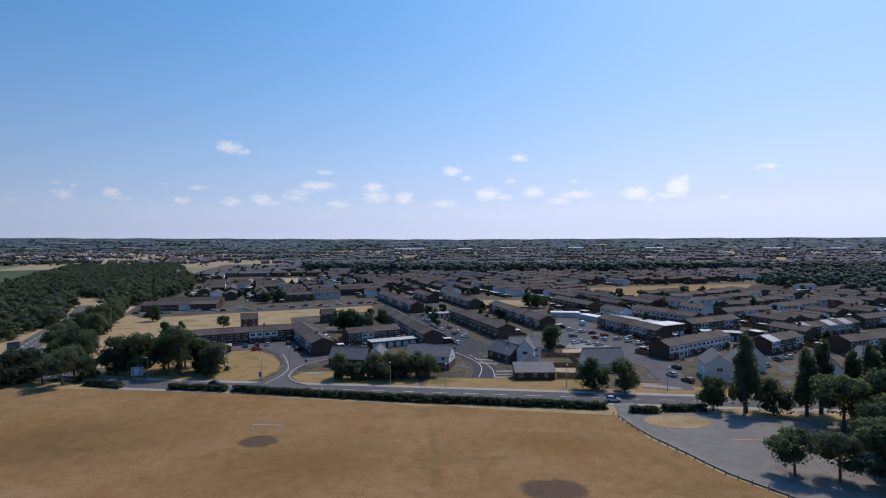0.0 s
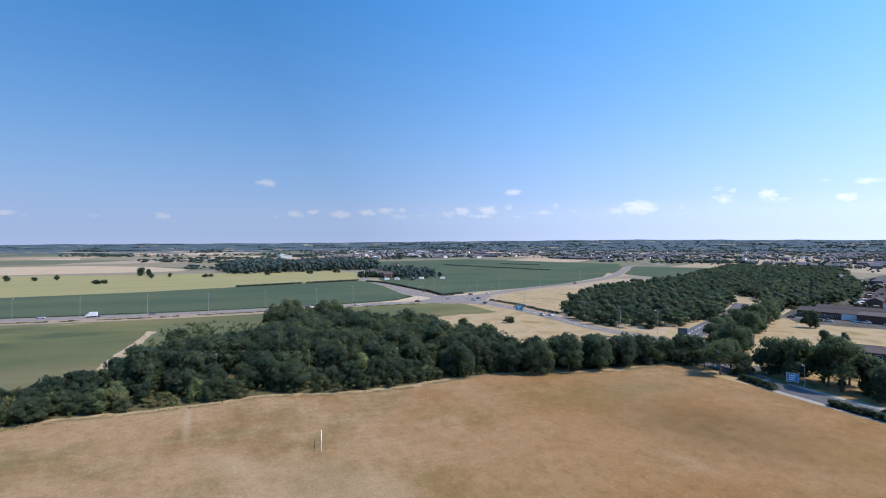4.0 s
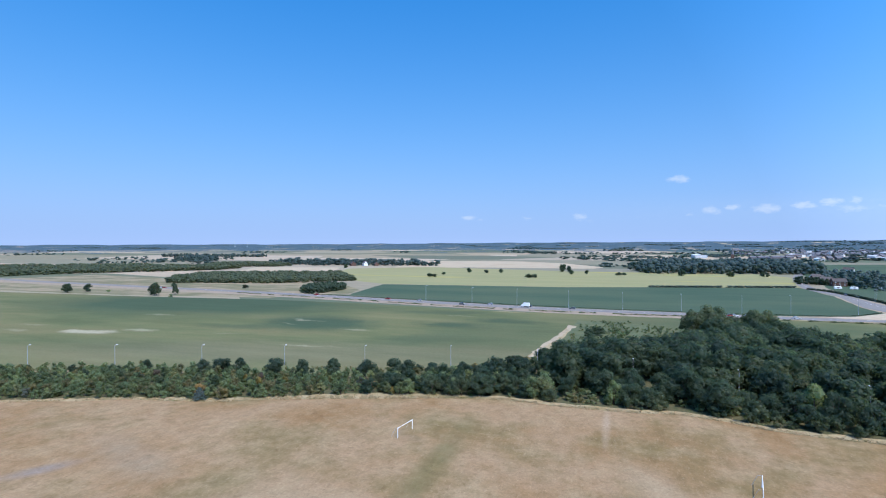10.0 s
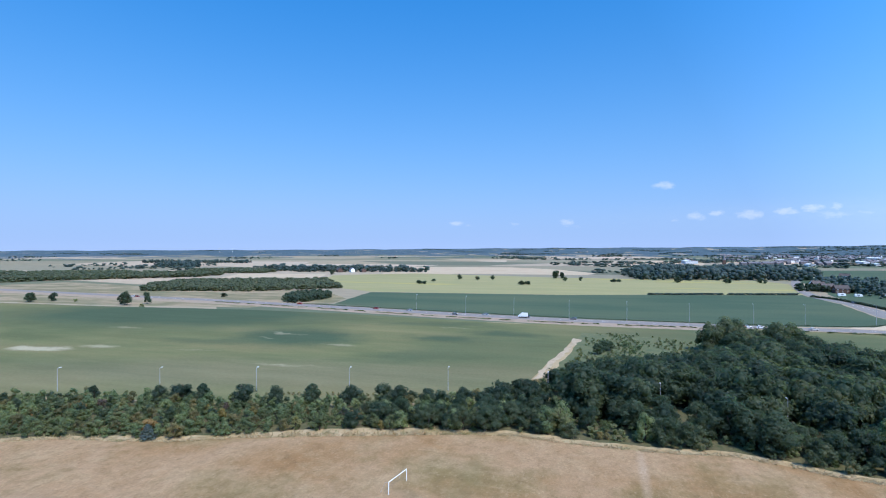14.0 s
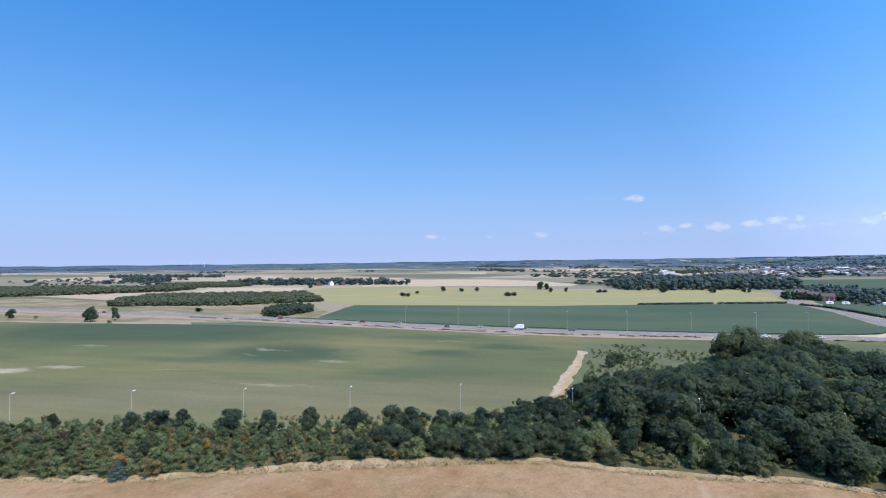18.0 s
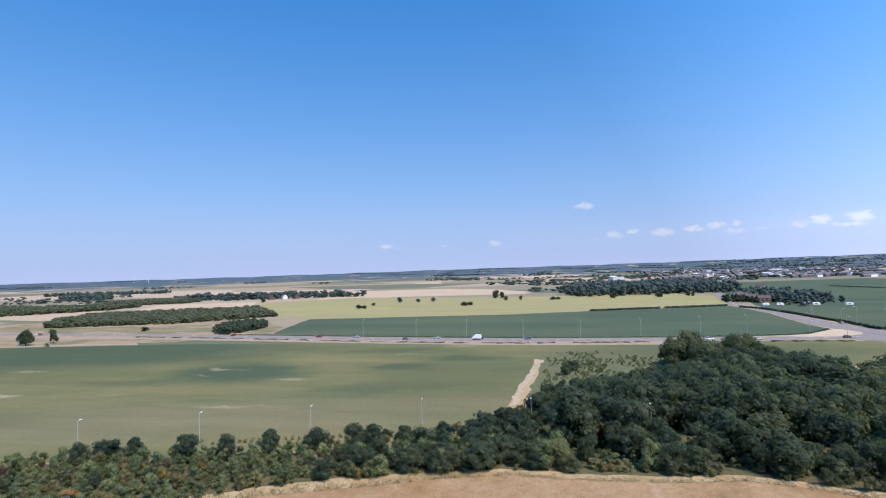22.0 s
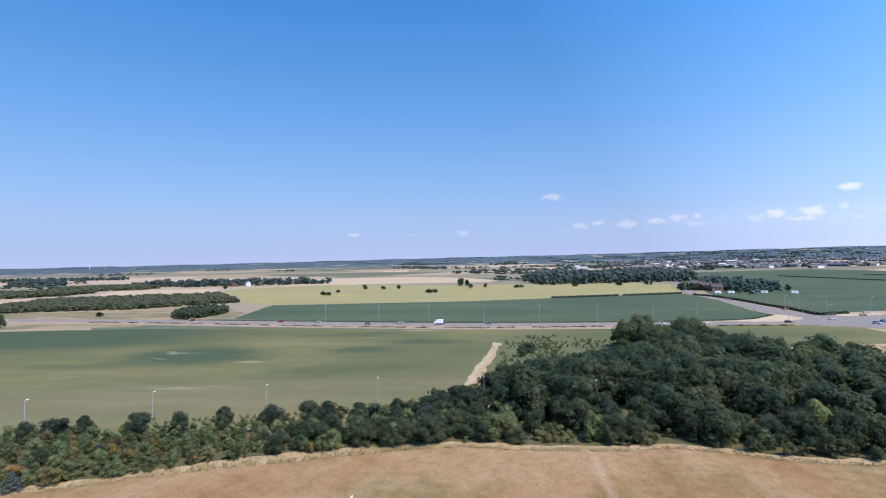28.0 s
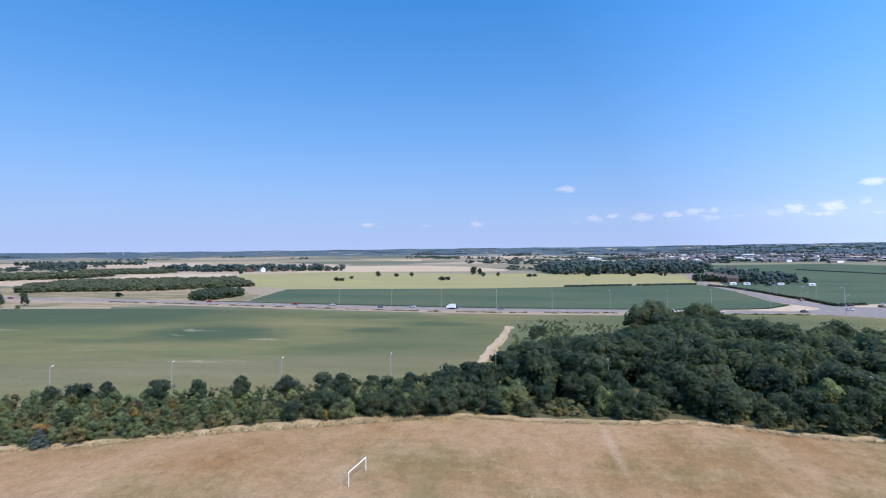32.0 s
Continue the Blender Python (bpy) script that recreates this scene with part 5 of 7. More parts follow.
wood_of("plantation", belt([(-256, 204), (-222, 196), (-200, 206), (-196, 222), (-205, 268), (-225, 300), (-250, 345), (-300, 425), (-240, 380), (-222, 340), (-212, 345), (-215, 400), (-235, 480), (-335, 680), (-480, 940), (-620, 870), (-478, 600), (-437, 530), (-404, 420), (-362, 330), (-318, 262)], 8.2, 8.8, 21, YOUNG, 1.5), "dense green plantation beside the link road", "leaf_dark")
wood_of("plantation", belt([(-476, -446), (-520, -480), (-610, -500), (-668, -338), (-560, -262), (-500, -330)], 6.0, 5.2, 22, FAROFF, 1.65, 0.92), "low dense plantation beyond the main road", "leaf_plant")
wood_of("plantation", belt([(-470, -740), (-577, -687), (-700, -560), (-760, -560), (-760, -800), (-649, -1000), (-480, -950)], 10.0, 6.4, 23, FAROFF, 2.1, 0.92), "long belt of low woodland", "leaf_plant")
wood_of("plantation", belt([(-773, -655), (-828, -540), (-865, -535), (-935, -640), (-885, -712)], 7.0, 5.6, 62, FAROFF, 1.8, 0.9), "low plantation between the pale fields", "leaf_plant")
wood_of("copse", belt([(-419, -248), (-414, -235), (-427, -226), (-452, -223), (-484, -238), (-488, -254), (-470, -263), (-446, -262)], 4.0, 5.6, 24, FAR, 1.1, 0.85), "compact rounded green copse by the main road", "leaf")
wood_of("tree_belt", belt([(-790, 66), (-800, 140), (-815, 260), (-850, 300), (-1080, 330), (-1060, 88), (-860, 50)], 13, 15, 25, FAROFF, 1.1), "dark belt of tall trees at the edge of the village", "leaf_hazed")
wood_of("tree_belt", belt([(-690, 225), (-640, 240), (-560, 232), (-600, 290), (-700, 330), (-820, 320), (-800, 270)], 13, 9, 26, FAROFF, 1.1), "dark trees round the roadside houses", "leaf_hazed")
wood_of("hedge", [(x, y, FAR[i % 4], 10, 2.2, 3.0) for i in range(60) for x, y in [(-560 - i * 0.55, 48 + i * 2.25)] if i not in (30, 31)], "dark field hedge", "leaf_hazed", "hedge")
wood_of("hedge", [(q.x, q.y, FAR[i % 4], 10, 1.9 + 0.4 * math.sin(i * 1.7), 2.2) for i, q in enumerate(smooth_line([(-572, 184.5), (-552, 193), (-520, 196), (-466, 195), (-431, 195), (-397, 192.5), (-400, 200), (-403, 214)], 1.4))], "dark roadside hedge", "leaf_dark", "hedge")
wood_of("hedge", [(-345 + i * 3.2, 207 + 2.0 * math.sin(i * 0.2), FAR[i % 4], 10, 1.8, 2.6) for i in range(26)], "dark roadside hedge", "leaf_hazed", "hedge")
wood_of("hedge", [(-700 + i * 4, 520 + i * 0.9, FAR[i % 4], 10, 1.8, 4.6) for i in range(-60, 5)] + [(-900 + i * 4, 610 + i * 1.2, FAR[i % 4], 10, 1.8, 4.6) for i in range(-10, 14)], "dark hedges across the wide field", "leaf_hazed", "hedge")


OPEN_GROUND = [[(-250, 680), (-245, 870), (-130, 870), (-115, 700)], [(-420, 860), (-420, 1100), (-260, 1100), (-260, 860)]]


def far_belts():
    """Hedgerow trees and woods of the distance, thinner over the open plain."""
    r = random.Random(77)
    out = []
    tiny = [crown_arrays(140 + i, 10, 6.0, 0.0, 3, 8, 1.3, core=1.15) for i in range(4)]
    while len(out) < 5600:
        a = r.uniform(-52, 152)
        d = 900 + 3700 * r.random() ** 1.05
        town = -52 < a < 62
        if a > 98 and r.random() < 0.8:
            continue
        if town and d < 950:
            continue
        x, y = -d * math.sin(radians(a)), d * math.cos(radians(a))
        if -1320 < x < -780 and -420 < y < 60 or -1300 < x < -600 and 190 < y < 830:
            continue
        n, turn = r.randrange(6, 26), r.uniform(-0.5, 0.5) + radians(a)
        for k in range(n):
            s = (k - n / 2) * r.uniform(7, 10)
            px, py = x + s * math.cos(turn) + r.uniform(-9, 9), y + s * math.sin(turn) + r.uniform(-9, 9)
            dd = math.hypot(px, py)
            if dd > 4650 or dd < 880:
                continue
            out.append((px, py, tiny[r.randrange(4)], 10, r.uniform(5, 9.5), r.uniform(2.0, 4.2) if a < 92 else r.uniform(1.6, 3.2)))
    while len(out) < 9200:
        a = r.uniform(-50, 70)
        d = 720 + 1700 * r.random() ** 1.3 if len(out) < 7400 else r.uniform(2700, 4640)
        px, py = -d * math.sin(radians(a)), d * math.cos(radians(a))
        if px < -330 and py < 900 or any(inside(px, py, q) for q in OPEN_GROUND):
            continue
        out.append((px, py, tiny[r.randrange(4)], 10, r.uniform(5, 11), r.uniform(0.9, 1.8) if d < 2500 else r.uniform(2.5, 5.5)))
    lifted = []
    for px, py, ar, b, h, w in out:
        up = max(0.0, min(1.0, (math.hypot(px, py) - 2900) / 1880)) ** 1.6
        z = rim_height(math.degrees(math.atan2(-px, py))) * up
        v = ar[0].copy()
        v[:, 2] += max(0.0, z - 1.0) * b / h
        lifted.append((px, py, (v, ar[1]), b, h, w))
    wood_of("distant_trees", lifted, "far hedgerows, belts of trees and woods", "leaf_hazed", "trees")


far_belts()

# ---- hedge along the estate road ----
HEDGE = [crown_arrays(160 + i, 10, 7.5, 0.0, 8, 130, 1.2, core=0.85) for i in range(4)]


def hedge(points, h, label):
    out, r = [], random.Random(len(points) + int(points[0][0]))
    for (ax, ay), (bx, by) in zip(points, points[1:]):
        d = math.hypot(bx - ax, by - ay)
        for k in range(int(d / 0.5)):
            s = k * 0.5 / d
            out.append((ax + (bx - ax) * s + r.uniform(-0.2, 0.2), ay + (by - ay) * s + r.uniform(-0.25, 0.25), HEDGE[r.randrange(4)], 10, h * r.uniform(1.08, 1.2), r.uniform(0.95, 1.15)))
    ob = wood_of("hedge", out, label, "leaf_dark", "hedge")
    del ob["kind"]
    return ob


hedge([(-113, 158.2), (-100, 155.0)], 1.8, "clipped dark green roadside hedge")
hedge([(-85, 153.6), (-67, 151.6)], 1.7, "clipped dark green roadside hedge")
hedge([(-65, 151.4), (-39, 146.4), (-17, 142.6), (13, 138.5), (39, 135)], 1.8, "long clipped dark green roadside hedge")
hedge([(44.5, 131.8), (51, 131.6)], 1.7, "short clipped hedge at the car park entrance")
hedge([(53.5, 133.2), (64, 133.5)], 1.7, "short clipped hedge at the car park entrance")


def tufts():
    """Tall straw grass along the foot of the wood."""
    g = np.random.default_rng(4)
    vs, fs, n = [], [], 0
    for (ax, ay), (bx, by) in zip(FIELD_RIM, FIELD_RIM[1:]):
        d = math.hypot(bx - ax, by - ay)
        for k in range(int(d * (28 if -100 < ay < -45 else 24))):
            s = g.uniform()
            off = abs(g.normal(scale=1.9 if -100 < ay < -45 else 1.3)) - 0.5
            if math.sin(ay * 0.9 + s * 5) + math.sin(ay * 0.37 + s * 11) + g.uniform(-0.8, 0.8) < -1.2:
                continue
            x, y = ax + (bx - ax) * s - (by - ay) / d * off, ay + (by - ay) * s + (bx - ax) / d * off
            for j in range(4):
                a, h, w = g.uniform(0, 6.28), g.uniform(0.2, 0.75) * (1.0 if -100 < ay < -45 else 0.6), g.uniform(0.03, 0.09)
                lean = g.normal(scale=0.25, size=2)
                ca, sa = math.cos(a) * w, math.sin(a) * w
                vs.append(np.array([(x - ca, y - sa, 0.04), (x + ca, y + sa, 0.04), (x + lean[0], y + lean[1], h)]))
                fs.append(np.array([(n, n + 1, n + 2)]))
                n += 3
    mat = surface("straw", [(0.30, 0.225, 0.115), (0.38, 0.29, 0.16), (0.22, 0.20, 0.085)], 0.25, 3.0, 0.2, 0.9, 0)
    tagged(new("tall_grass", fast_mesh("tall_grass", np.concatenate(vs), np.concatenate(fs), mat)), "ragged tall straw grass at the wood's edge", "grass", kind="stuff")


tufts()

side = smooth_line([(-404, -300), (-390, -222), (-366, -112), (-353.5, -20), (-353, 60), (-351.5, 115), (-349.5, 155)], 1.9)
wood_of("hedge", [(q.x + 0.8 * math.sin(i), q.y, FAR[i % 4], 10, 0.4 + 0.55 * abs(math.sin(i * 2.1) * math.sin(i * 0.53)), 5.0) for i, q in enumerate(side) if math.sin(i * 0.7) + math.sin(i * 0.23) > -0.9], "low broken hedge along the main road", "leaf_lime", "hedge")

beyond = smooth_line([(-412, -240), (-391, -118), (-377.5, -20), (-373, 60), (-375, 108), (-380, 141), (-402, 167)], 1.1)
wood_of("hedge", [(q.x + 0.4 * math.sin(i), q.y, FAR[i % 4], 10, 0.55 + 0.3 * abs(math.sin(i * 2.1) * math.sin(i * 0.31)), 2.0) for i, q in enumerate(beyond)], "low dark hedge on the far side of the main road", "leaf_dark", "hedge")

wood_of("tree_belt", belt([(-640, 198), (-625, 226), (-630, 262), (-660, 268), (-668, 205)], 6.5, 8, 27, FAROFF, 1.1), "dark trees beside the roadside houses", "leaf_dark")
wood_of("tree_belt", belt([(-930, -610), (-880, -495), (-900, -440), (-925, -280), (-950, -280), (-975, -440), (-955, -500), (-985, -600)], 11, 11.5, 28, FAROFF, 1.3, 0.35), "trees round the white farmhouses", "leaf_hazed")
wood_of("tree_belt", belt([(-1235, -1180), (-1287, -1049), (-1300, -900), (-1330, -900), (-1315, -1060), (-1270, -1200)], 11, 10, 29, FAROFF, 1.3), "far belt of trees across the pale fields", "leaf_hazed")
wood_of("tree_belt", belt([(-1030, -950), (-1000, -900), (-985, -830), (-1040, -830), (-1080, -900)], 11, 13, 61, FAROFF, 1.2), "dark wood standing in the pale fields", "leaf_hazed")
wood_of("hedge", [(-1040 - 0.5 * i, -700 + 4.2 * i, FAR[i % 4], 10, 4.6, 1.7) for i in range(70) if i % 13 < 10], "dark hedge across the pale fields", "leaf_hazed", "hedge")

for i, (x, y, h) in enumerate(((-158, 207, 9), (-164, 214, 11), (-168, 226, 10), (-175, 238, 9), (-172, 233, 7), (-180, 250, 11), (-186, 263, 8), (-190, 275, 10), (-148, 197, 8), (-153, 202, 10), (-197, 289, 9), (-140.6, 190.3, 13), (-143.5, 185.9, 9), (-139.6, 198, 11), (-161.6, 235.4, 12.5), (-171.7, 258.2, 13), (-182.5, 281.8, 13), (-196, 307.7, 12), (-206, 326, 11), (-166, 246, 11), (-177, 270, 12), (-189, 295, 12))):
    plant(("broad0", "dark0", "broad3", "dark1")[i % 4], x, y, h, 1.0, "trees beside the link road")

# ---- houses ----
M["brick"] = surface("brown_brick", [(0.075, 0.046, 0.035), (0.115, 0.068, 0.050), (0.09, 0.056, 0.044)], 0.4, 6.0, 0.3, 0.9, 0.3, 0.01, local=True, vary=0.2)
M["render"] = surface("white_render", [(0.66, 0.66, 0.64), (0.76, 0.76, 0.74)], 0.4, 4.0, 0.1, 0.85, 0.1, 0.01, local=True, vary=0.08)
M["panel"] = surface("pale_cladding", [(0.50, 0.52, 0.54), (0.62, 0.63, 0.64)], 0.4, 4.0, 0.12, 0.7, 0.1, 0.01, local=True, vary=0.15)
M["tile"] = surface("brown_roof_tile", [(0.060, 0.050, 0.047), (0.092, 0.076, 0.069), (0.074, 0.062, 0.058)], 0.5, 4.0, 0.3, 0.85, 0.4, 0.03, local=True, vary=0.25)
M["slate"] = surface("grey_roof_tile", [(0.135, 0.138, 0.146), (0.175, 0.178, 0.186)], 0.5, 4.0, 0.2, 0.7, 0.3, 0.02, local=True, vary=0.1)
M["felt"] = surface("flat_roof_felt", [(0.33, 0.33, 0.34), (0.46, 0.46, 0.46), (0.28, 0.28, 0.29)], 0.3, 3.0, 0.2, 0.8, 0.2, 0.01, local=True, vary=0.3)
M["white"] = surface("white_paint", [(0.74, 0.74, 0.73), (0.8, 0.8, 0.79)], 1.0, 8.0, 0.06, 0.5, 0)
M["timber"] = surface("fence_timber", [(0.22, 0.12, 0.06), (0.30, 0.17, 0.09), (0.18, 0.10, 0.055)], 0.8, 8.0, 0.25, 0.85, 0.2, 0.01, local=True, vary=0.2)
M["post_wood"] = surface("weathered_post", [(0.32, 0.24, 0.16), (0.42, 0.33, 0.23)], 2.0, 9.0, 0.25, 0.9, 0.2, 0.01, local=True)
M["steel"] = surface("galvanised_steel", [(0.34, 0.35, 0.36), (0.42, 0.43, 0.44)], 1.0, 9.0, 0.08, 0.6, 0, metal=0.3, local=True)
M["rubber"] = surface("tyre_rubber", [(0.02, 0.02, 0.02), (0.03, 0.03, 0.03)], 4.0, 20.0, 0.1, 0.8, 0, local=True)
M["brown_paint"] = surface("dark_door_paint", [(0.05, 0.035, 0.03), (0.08, 0.05, 0.04)], 1.0, 6.0, 0.15, 0.5, 0, local=True)
gm, gt, gp = shader("window_glass")
gp.inputs["Base Color"].default_value, gp.inputs["Roughness"].default_value, gp.inputs["Specular IOR Level"].default_value = (0.025, 0.03, 0.035, 1), 0.06, 0.8
M["glass"] = gm


def frame_mesh(w, h):
    bm = bmesh.new()
    for x0, x1, z0, z1 in ((0, w, 0, 0.08), (0, w, h - 0.08, h), (0, 0.08, 0.08, h - 0.08), (w - 0.08, w, 0.08, h - 0.08), (w / 2 - 0.04, w / 2 + 0.04, 0.08, h - 0.08)):
        box(bm, x0, x1, -0.06, 0.03, z0, z1)
    return bm_mesh("window", bm, M["white"])


def pane_mesh(w, h):
    bm = bmesh.new()
    box(bm, 0.06, w - 0.06, -0.02, 0.02, 0.06, h - 0.06)
    return bm_mesh("pane", bm, M["glass"])


WINDOWS = {s: (frame_mesh(*s), pane_mesh(*s)) for s in ((1.8, 1.2), (1.1, 1.1), (2.2, 1.3))}


def window(parent, size, x, y, z, turn=0.0):
    w = part("window", WINDOWS[size][0], parent)
    w.matrix_basis = pose(x, y, z, 0, 0, turn)
    part("pane", WINDOWS[size][1], w)
    return w


def gable_wall(w, d, eaves, ridge, material, x0=0.0):
    """Walls with two gable ends; the ridge runs along x."""
    bm = bmesh.new()
    pts = [(0, 0), (d, 0), (d, eaves), (d / 2, ridge), (0, eaves)]
    a = [bm.verts.new((x0, y, z)) for y, z in pts]
    b = [bm.verts.new((x0 + w, y, z)) for y, z in pts]
    bm.faces.new(a[::-1]), bm.faces.new(b)
    for i in range(5):
        bm.faces.new((a[i], a[(i + 1) % 5], b[(i + 1) % 5], b[i]))
    bmesh.ops.recalc_face_normals(bm, faces=bm.faces[:])
    return bm_mesh("wall", bm, material)


def gable_roof(w, d, eaves, ridge, material, over=0.35, side=0.0, thick=0.16):
    """Two sloping slabs with eaves, ridge along x, and a ridge cap."""
    bm = bmesh.new()
    slope = (ridge - eaves) / (d / 2)
    for s in (0, 1):
        y0, y1 = (-over, d / 2) if s == 0 else (d + over, d / 2)
        z0, z1 = eaves - over * slope + 0.03, ridge + 0.03
        v = [bm.verts.new(c) for c in ((-side, y0, z0), (w + side, y0, z0), (w + side, y1, z1), (-side, y1, z1), (-side, y0, z0 + thick), (w + side, y0, z0 + thick), (w + side, y1, z1 + thick), (-side, y1, z1 + thick))]
        for f in ((3, 2, 1, 0), (4, 5, 6, 7), (0, 1, 5, 4), (1, 2, 6, 5), (2, 3, 7, 6), (3, 0, 4, 7)):
            bm.faces.new([v[i] for i in f])
    box(bm, -side, w + side, d / 2 - 0.14, d / 2 + 0.14, ridge + thick - 0.04, ridge + thick + 0.1)
    bmesh.ops.recalc_face_normals(bm, faces=bm.faces[:])
    return bm_mesh("roof", bm, material)


def box_mesh(name, material, *dims):
    bm = bmesh.new()
    box(bm, *dims)
    return bm_mesh(name, bm, material)


UNIT = {}


def terrace_unit(key, wall, upper, roof, w=6.0, d=8.6, eaves=5.0, ridge=6.7, label="", chimney=False):
    """One terraced house, front at y = 0, at the origin."""
    h = tagged(new("terraced_house"), label, "house")
    part("wall", gable_wall(w, d, eaves, ridge, M[wall]), h)
    part("roof", gable_roof(w, d, eaves, ridge, M[roof]), h)
    if upper:
        part("cladding", box_mesh("cladding", M[upper], 0.15, w - 0.15, -0.07, -0.003, 2.55, eaves - 0.25), h, "pale upper cladding")
    y = -0.10 if upper else -0.02
    window(h, (1.8, 1.2), 0.6, y, 3.1), window(h, (1.8, 1.2), 3.5, y, 3.1)
    window(h, (2.2, 1.3), 0.5, -0.02, 0.9)
    part("door", box_mesh("door", M["brown_paint"], 4.0, 4.95, -0.05, 0.02, 0.1, 2.1), h)
    part("porch", box_mesh("porch", M["felt"], 3.6, 5.4, -1.1, -0.01, 2.2, 2.34), h, "flat porch roof")
    window(h, (1.8, 1.2), 2.4, d + 0.02, 3.1, 180), window(h, (1.8, 1.2), 5.4, d + 0.02, 3.1, 180)
    window(h, (2.2, 1.3), 4.0, d + 0.02, 0.9, 180)
    if chimney:
        part("chimney", box_mesh("chimney", M["brick"], 0.3, 1.1, d / 2 - 0.35, d / 2 + 0.35, ridge - 0.3, ridge + 1.0), h)
    h.location = (0, 0, -60)
    UNIT[key] = h
    return h


terrace_unit("brown", "brick", None, "tile", label="dark brown brick terraced house with a brown tiled roof")
terrace_unit("clad", "brick", "panel", "tile", label="terraced house with pale upper cladding and a brown tiled roof")
terrace_unit("white", "brick", "render", "tile", label="terraced house with white upper walls and a brown tiled roof", chimney=True)
terrace_unit("grey", "panel", "render", "tile", label="pale grey terraced house with a brown tiled roof")
terrace_unit("pale", "brick", "panel", "felt", label="pale clad terraced house with a pale grey roof")
USED = set()
RECTS = []
UNITS = []


def terrace(ax, ay, bx, by, kinds, group="terraced houses", d=8.6):
    """A row of houses from A to B; it lies to the left of that line."""
    length, turn = math.hypot(bx - ax, by - ay), math.degrees(math.atan2(by - ay, bx - ax))
    n = max(2, round(length / 6.0))
    for i in range(n):
        m = pose(ax, ay, 0.03, 0, 0, turn) @ pose(i * 6.0, 0, 0)
        key = kinds[i % len(kinds)]
        if key in USED:
            h = copy_thing(UNIT[key], m)
        else:
            h = UNIT[key]
            h.matrix_basis = m
            USED.add(key)
        tagged(h, group=group)
        c = m @ Vector((3, d / 2, 0))
        RECTS.append((c.x, c.y))
        UNITS.append(m)


B, C, W, Y, P = "brown", "clad", "white", "grey", "pale"
terrace(-109, 213, -73, 230, [B, B, B, B, W, W])
terrace(-75, 241, -54, 198, [B, B, C, C, B, B, W])
terrace(-44, 219, -22, 231, [B, C, B, B])
terrace(-42, 302, -13, 219, [B, B, B, C])
terrace(-54, 397, -24, 318, [B, C, C, B])
terrace(-1, 295, 20, 234, [B, B, B])
terrace(24, 326, 43, 257, [B, C, B, C])
terrace(74, 265, 88, 225, [B, C, C])
terrace(105, 305, 123, 268, [C, W, C])
terrace(79, 191, 116, 216, [W, Y, W, C])
terrace(-5, 388, 12, 338, [B, C])
terrace(-28, 404, -16, 372, [C, B])


def garage_block(ax, ay, bx, by, d, h, label, wall="brick", roof="felt"):
    length, turn = math.hypot(bx - ax, by - ay), math.degrees(math.atan2(by - ay, bx - ax))
    g = tagged(new("garage_block"), label, "garages")
    part("wall", box_mesh("wall", M[wall], 0, length, 0, d, 0, h), g)
    part("roof", box_mesh("roof", M[roof], -0.25, length + 0.25, -0.3, d + 0.3, h + 0.01, h + 0.22), g, "pale flat roof")
    k = max(1, int(length / 3))
    for i in range(k):
        part("door", DOOR, g).location = (i * length / k + 0.3, -0.04, 0)
    g.matrix_basis = pose(ax, ay, 0.03, 0, 0, turn)
    RECTS.append(((ax + bx) / 2, (ay + by) / 2))


DOOR = box_mesh("door", M["panel"], 0, 2.3, -0.03, 0.03, 0.05, 2.1)
garage_block(-33, 212, -15, 221, 6, 2.6, "brick garage block with a pale flat roof")
garage_block(-96, 203, -88, 206, 5, 2.4, "small brick garages with a flat roof")
garage_block(-11, 296, 4, 301, 6, 2.6, "garages with a pale flat roof among cars")
garage_block(58, 302, 74, 300, 6, 2.6, "row of garages with white flat roofs", "panel", "white")
garage_block(72, 295, 86, 268, 6, 2.6, "row of garages with white flat roofs", "panel", "white")
garage_block(95, 268, 104, 243, 6, 2.8, "long garages with pale flat roofs", "brick", "felt")
garage_block(94, 236, 108, 243, 9, 5.2, "flat-roofed brick building with a white roof", "brick", "white")
garage_block(86, 292, 103, 262, 6, 2.6, "row of garages with pale flat roofs", "brick", "felt")
garage_block(111, 233, 127, 227, 6, 3.4, "low building with a pale flat roof", "brick", "felt")
garage_block(-43, 231, -30, 236, 5, 2.4, "garages with dark walls and pale roof")
terrace(122, 200, 145, 214, [P, B, B, W])
terrace(112, 244, 146, 262, [B, C, B])
terrace(152, 200, 180, 212, [B, B, W])
terrace(156, 232, 196, 250, [P, B, W, P, C])
terrace(190, 205, 230, 222, [B, C, B])
terrace(150, 285, 186, 300, [W, B, C])
terrace(205, 260, 240, 274, [B, B, C])


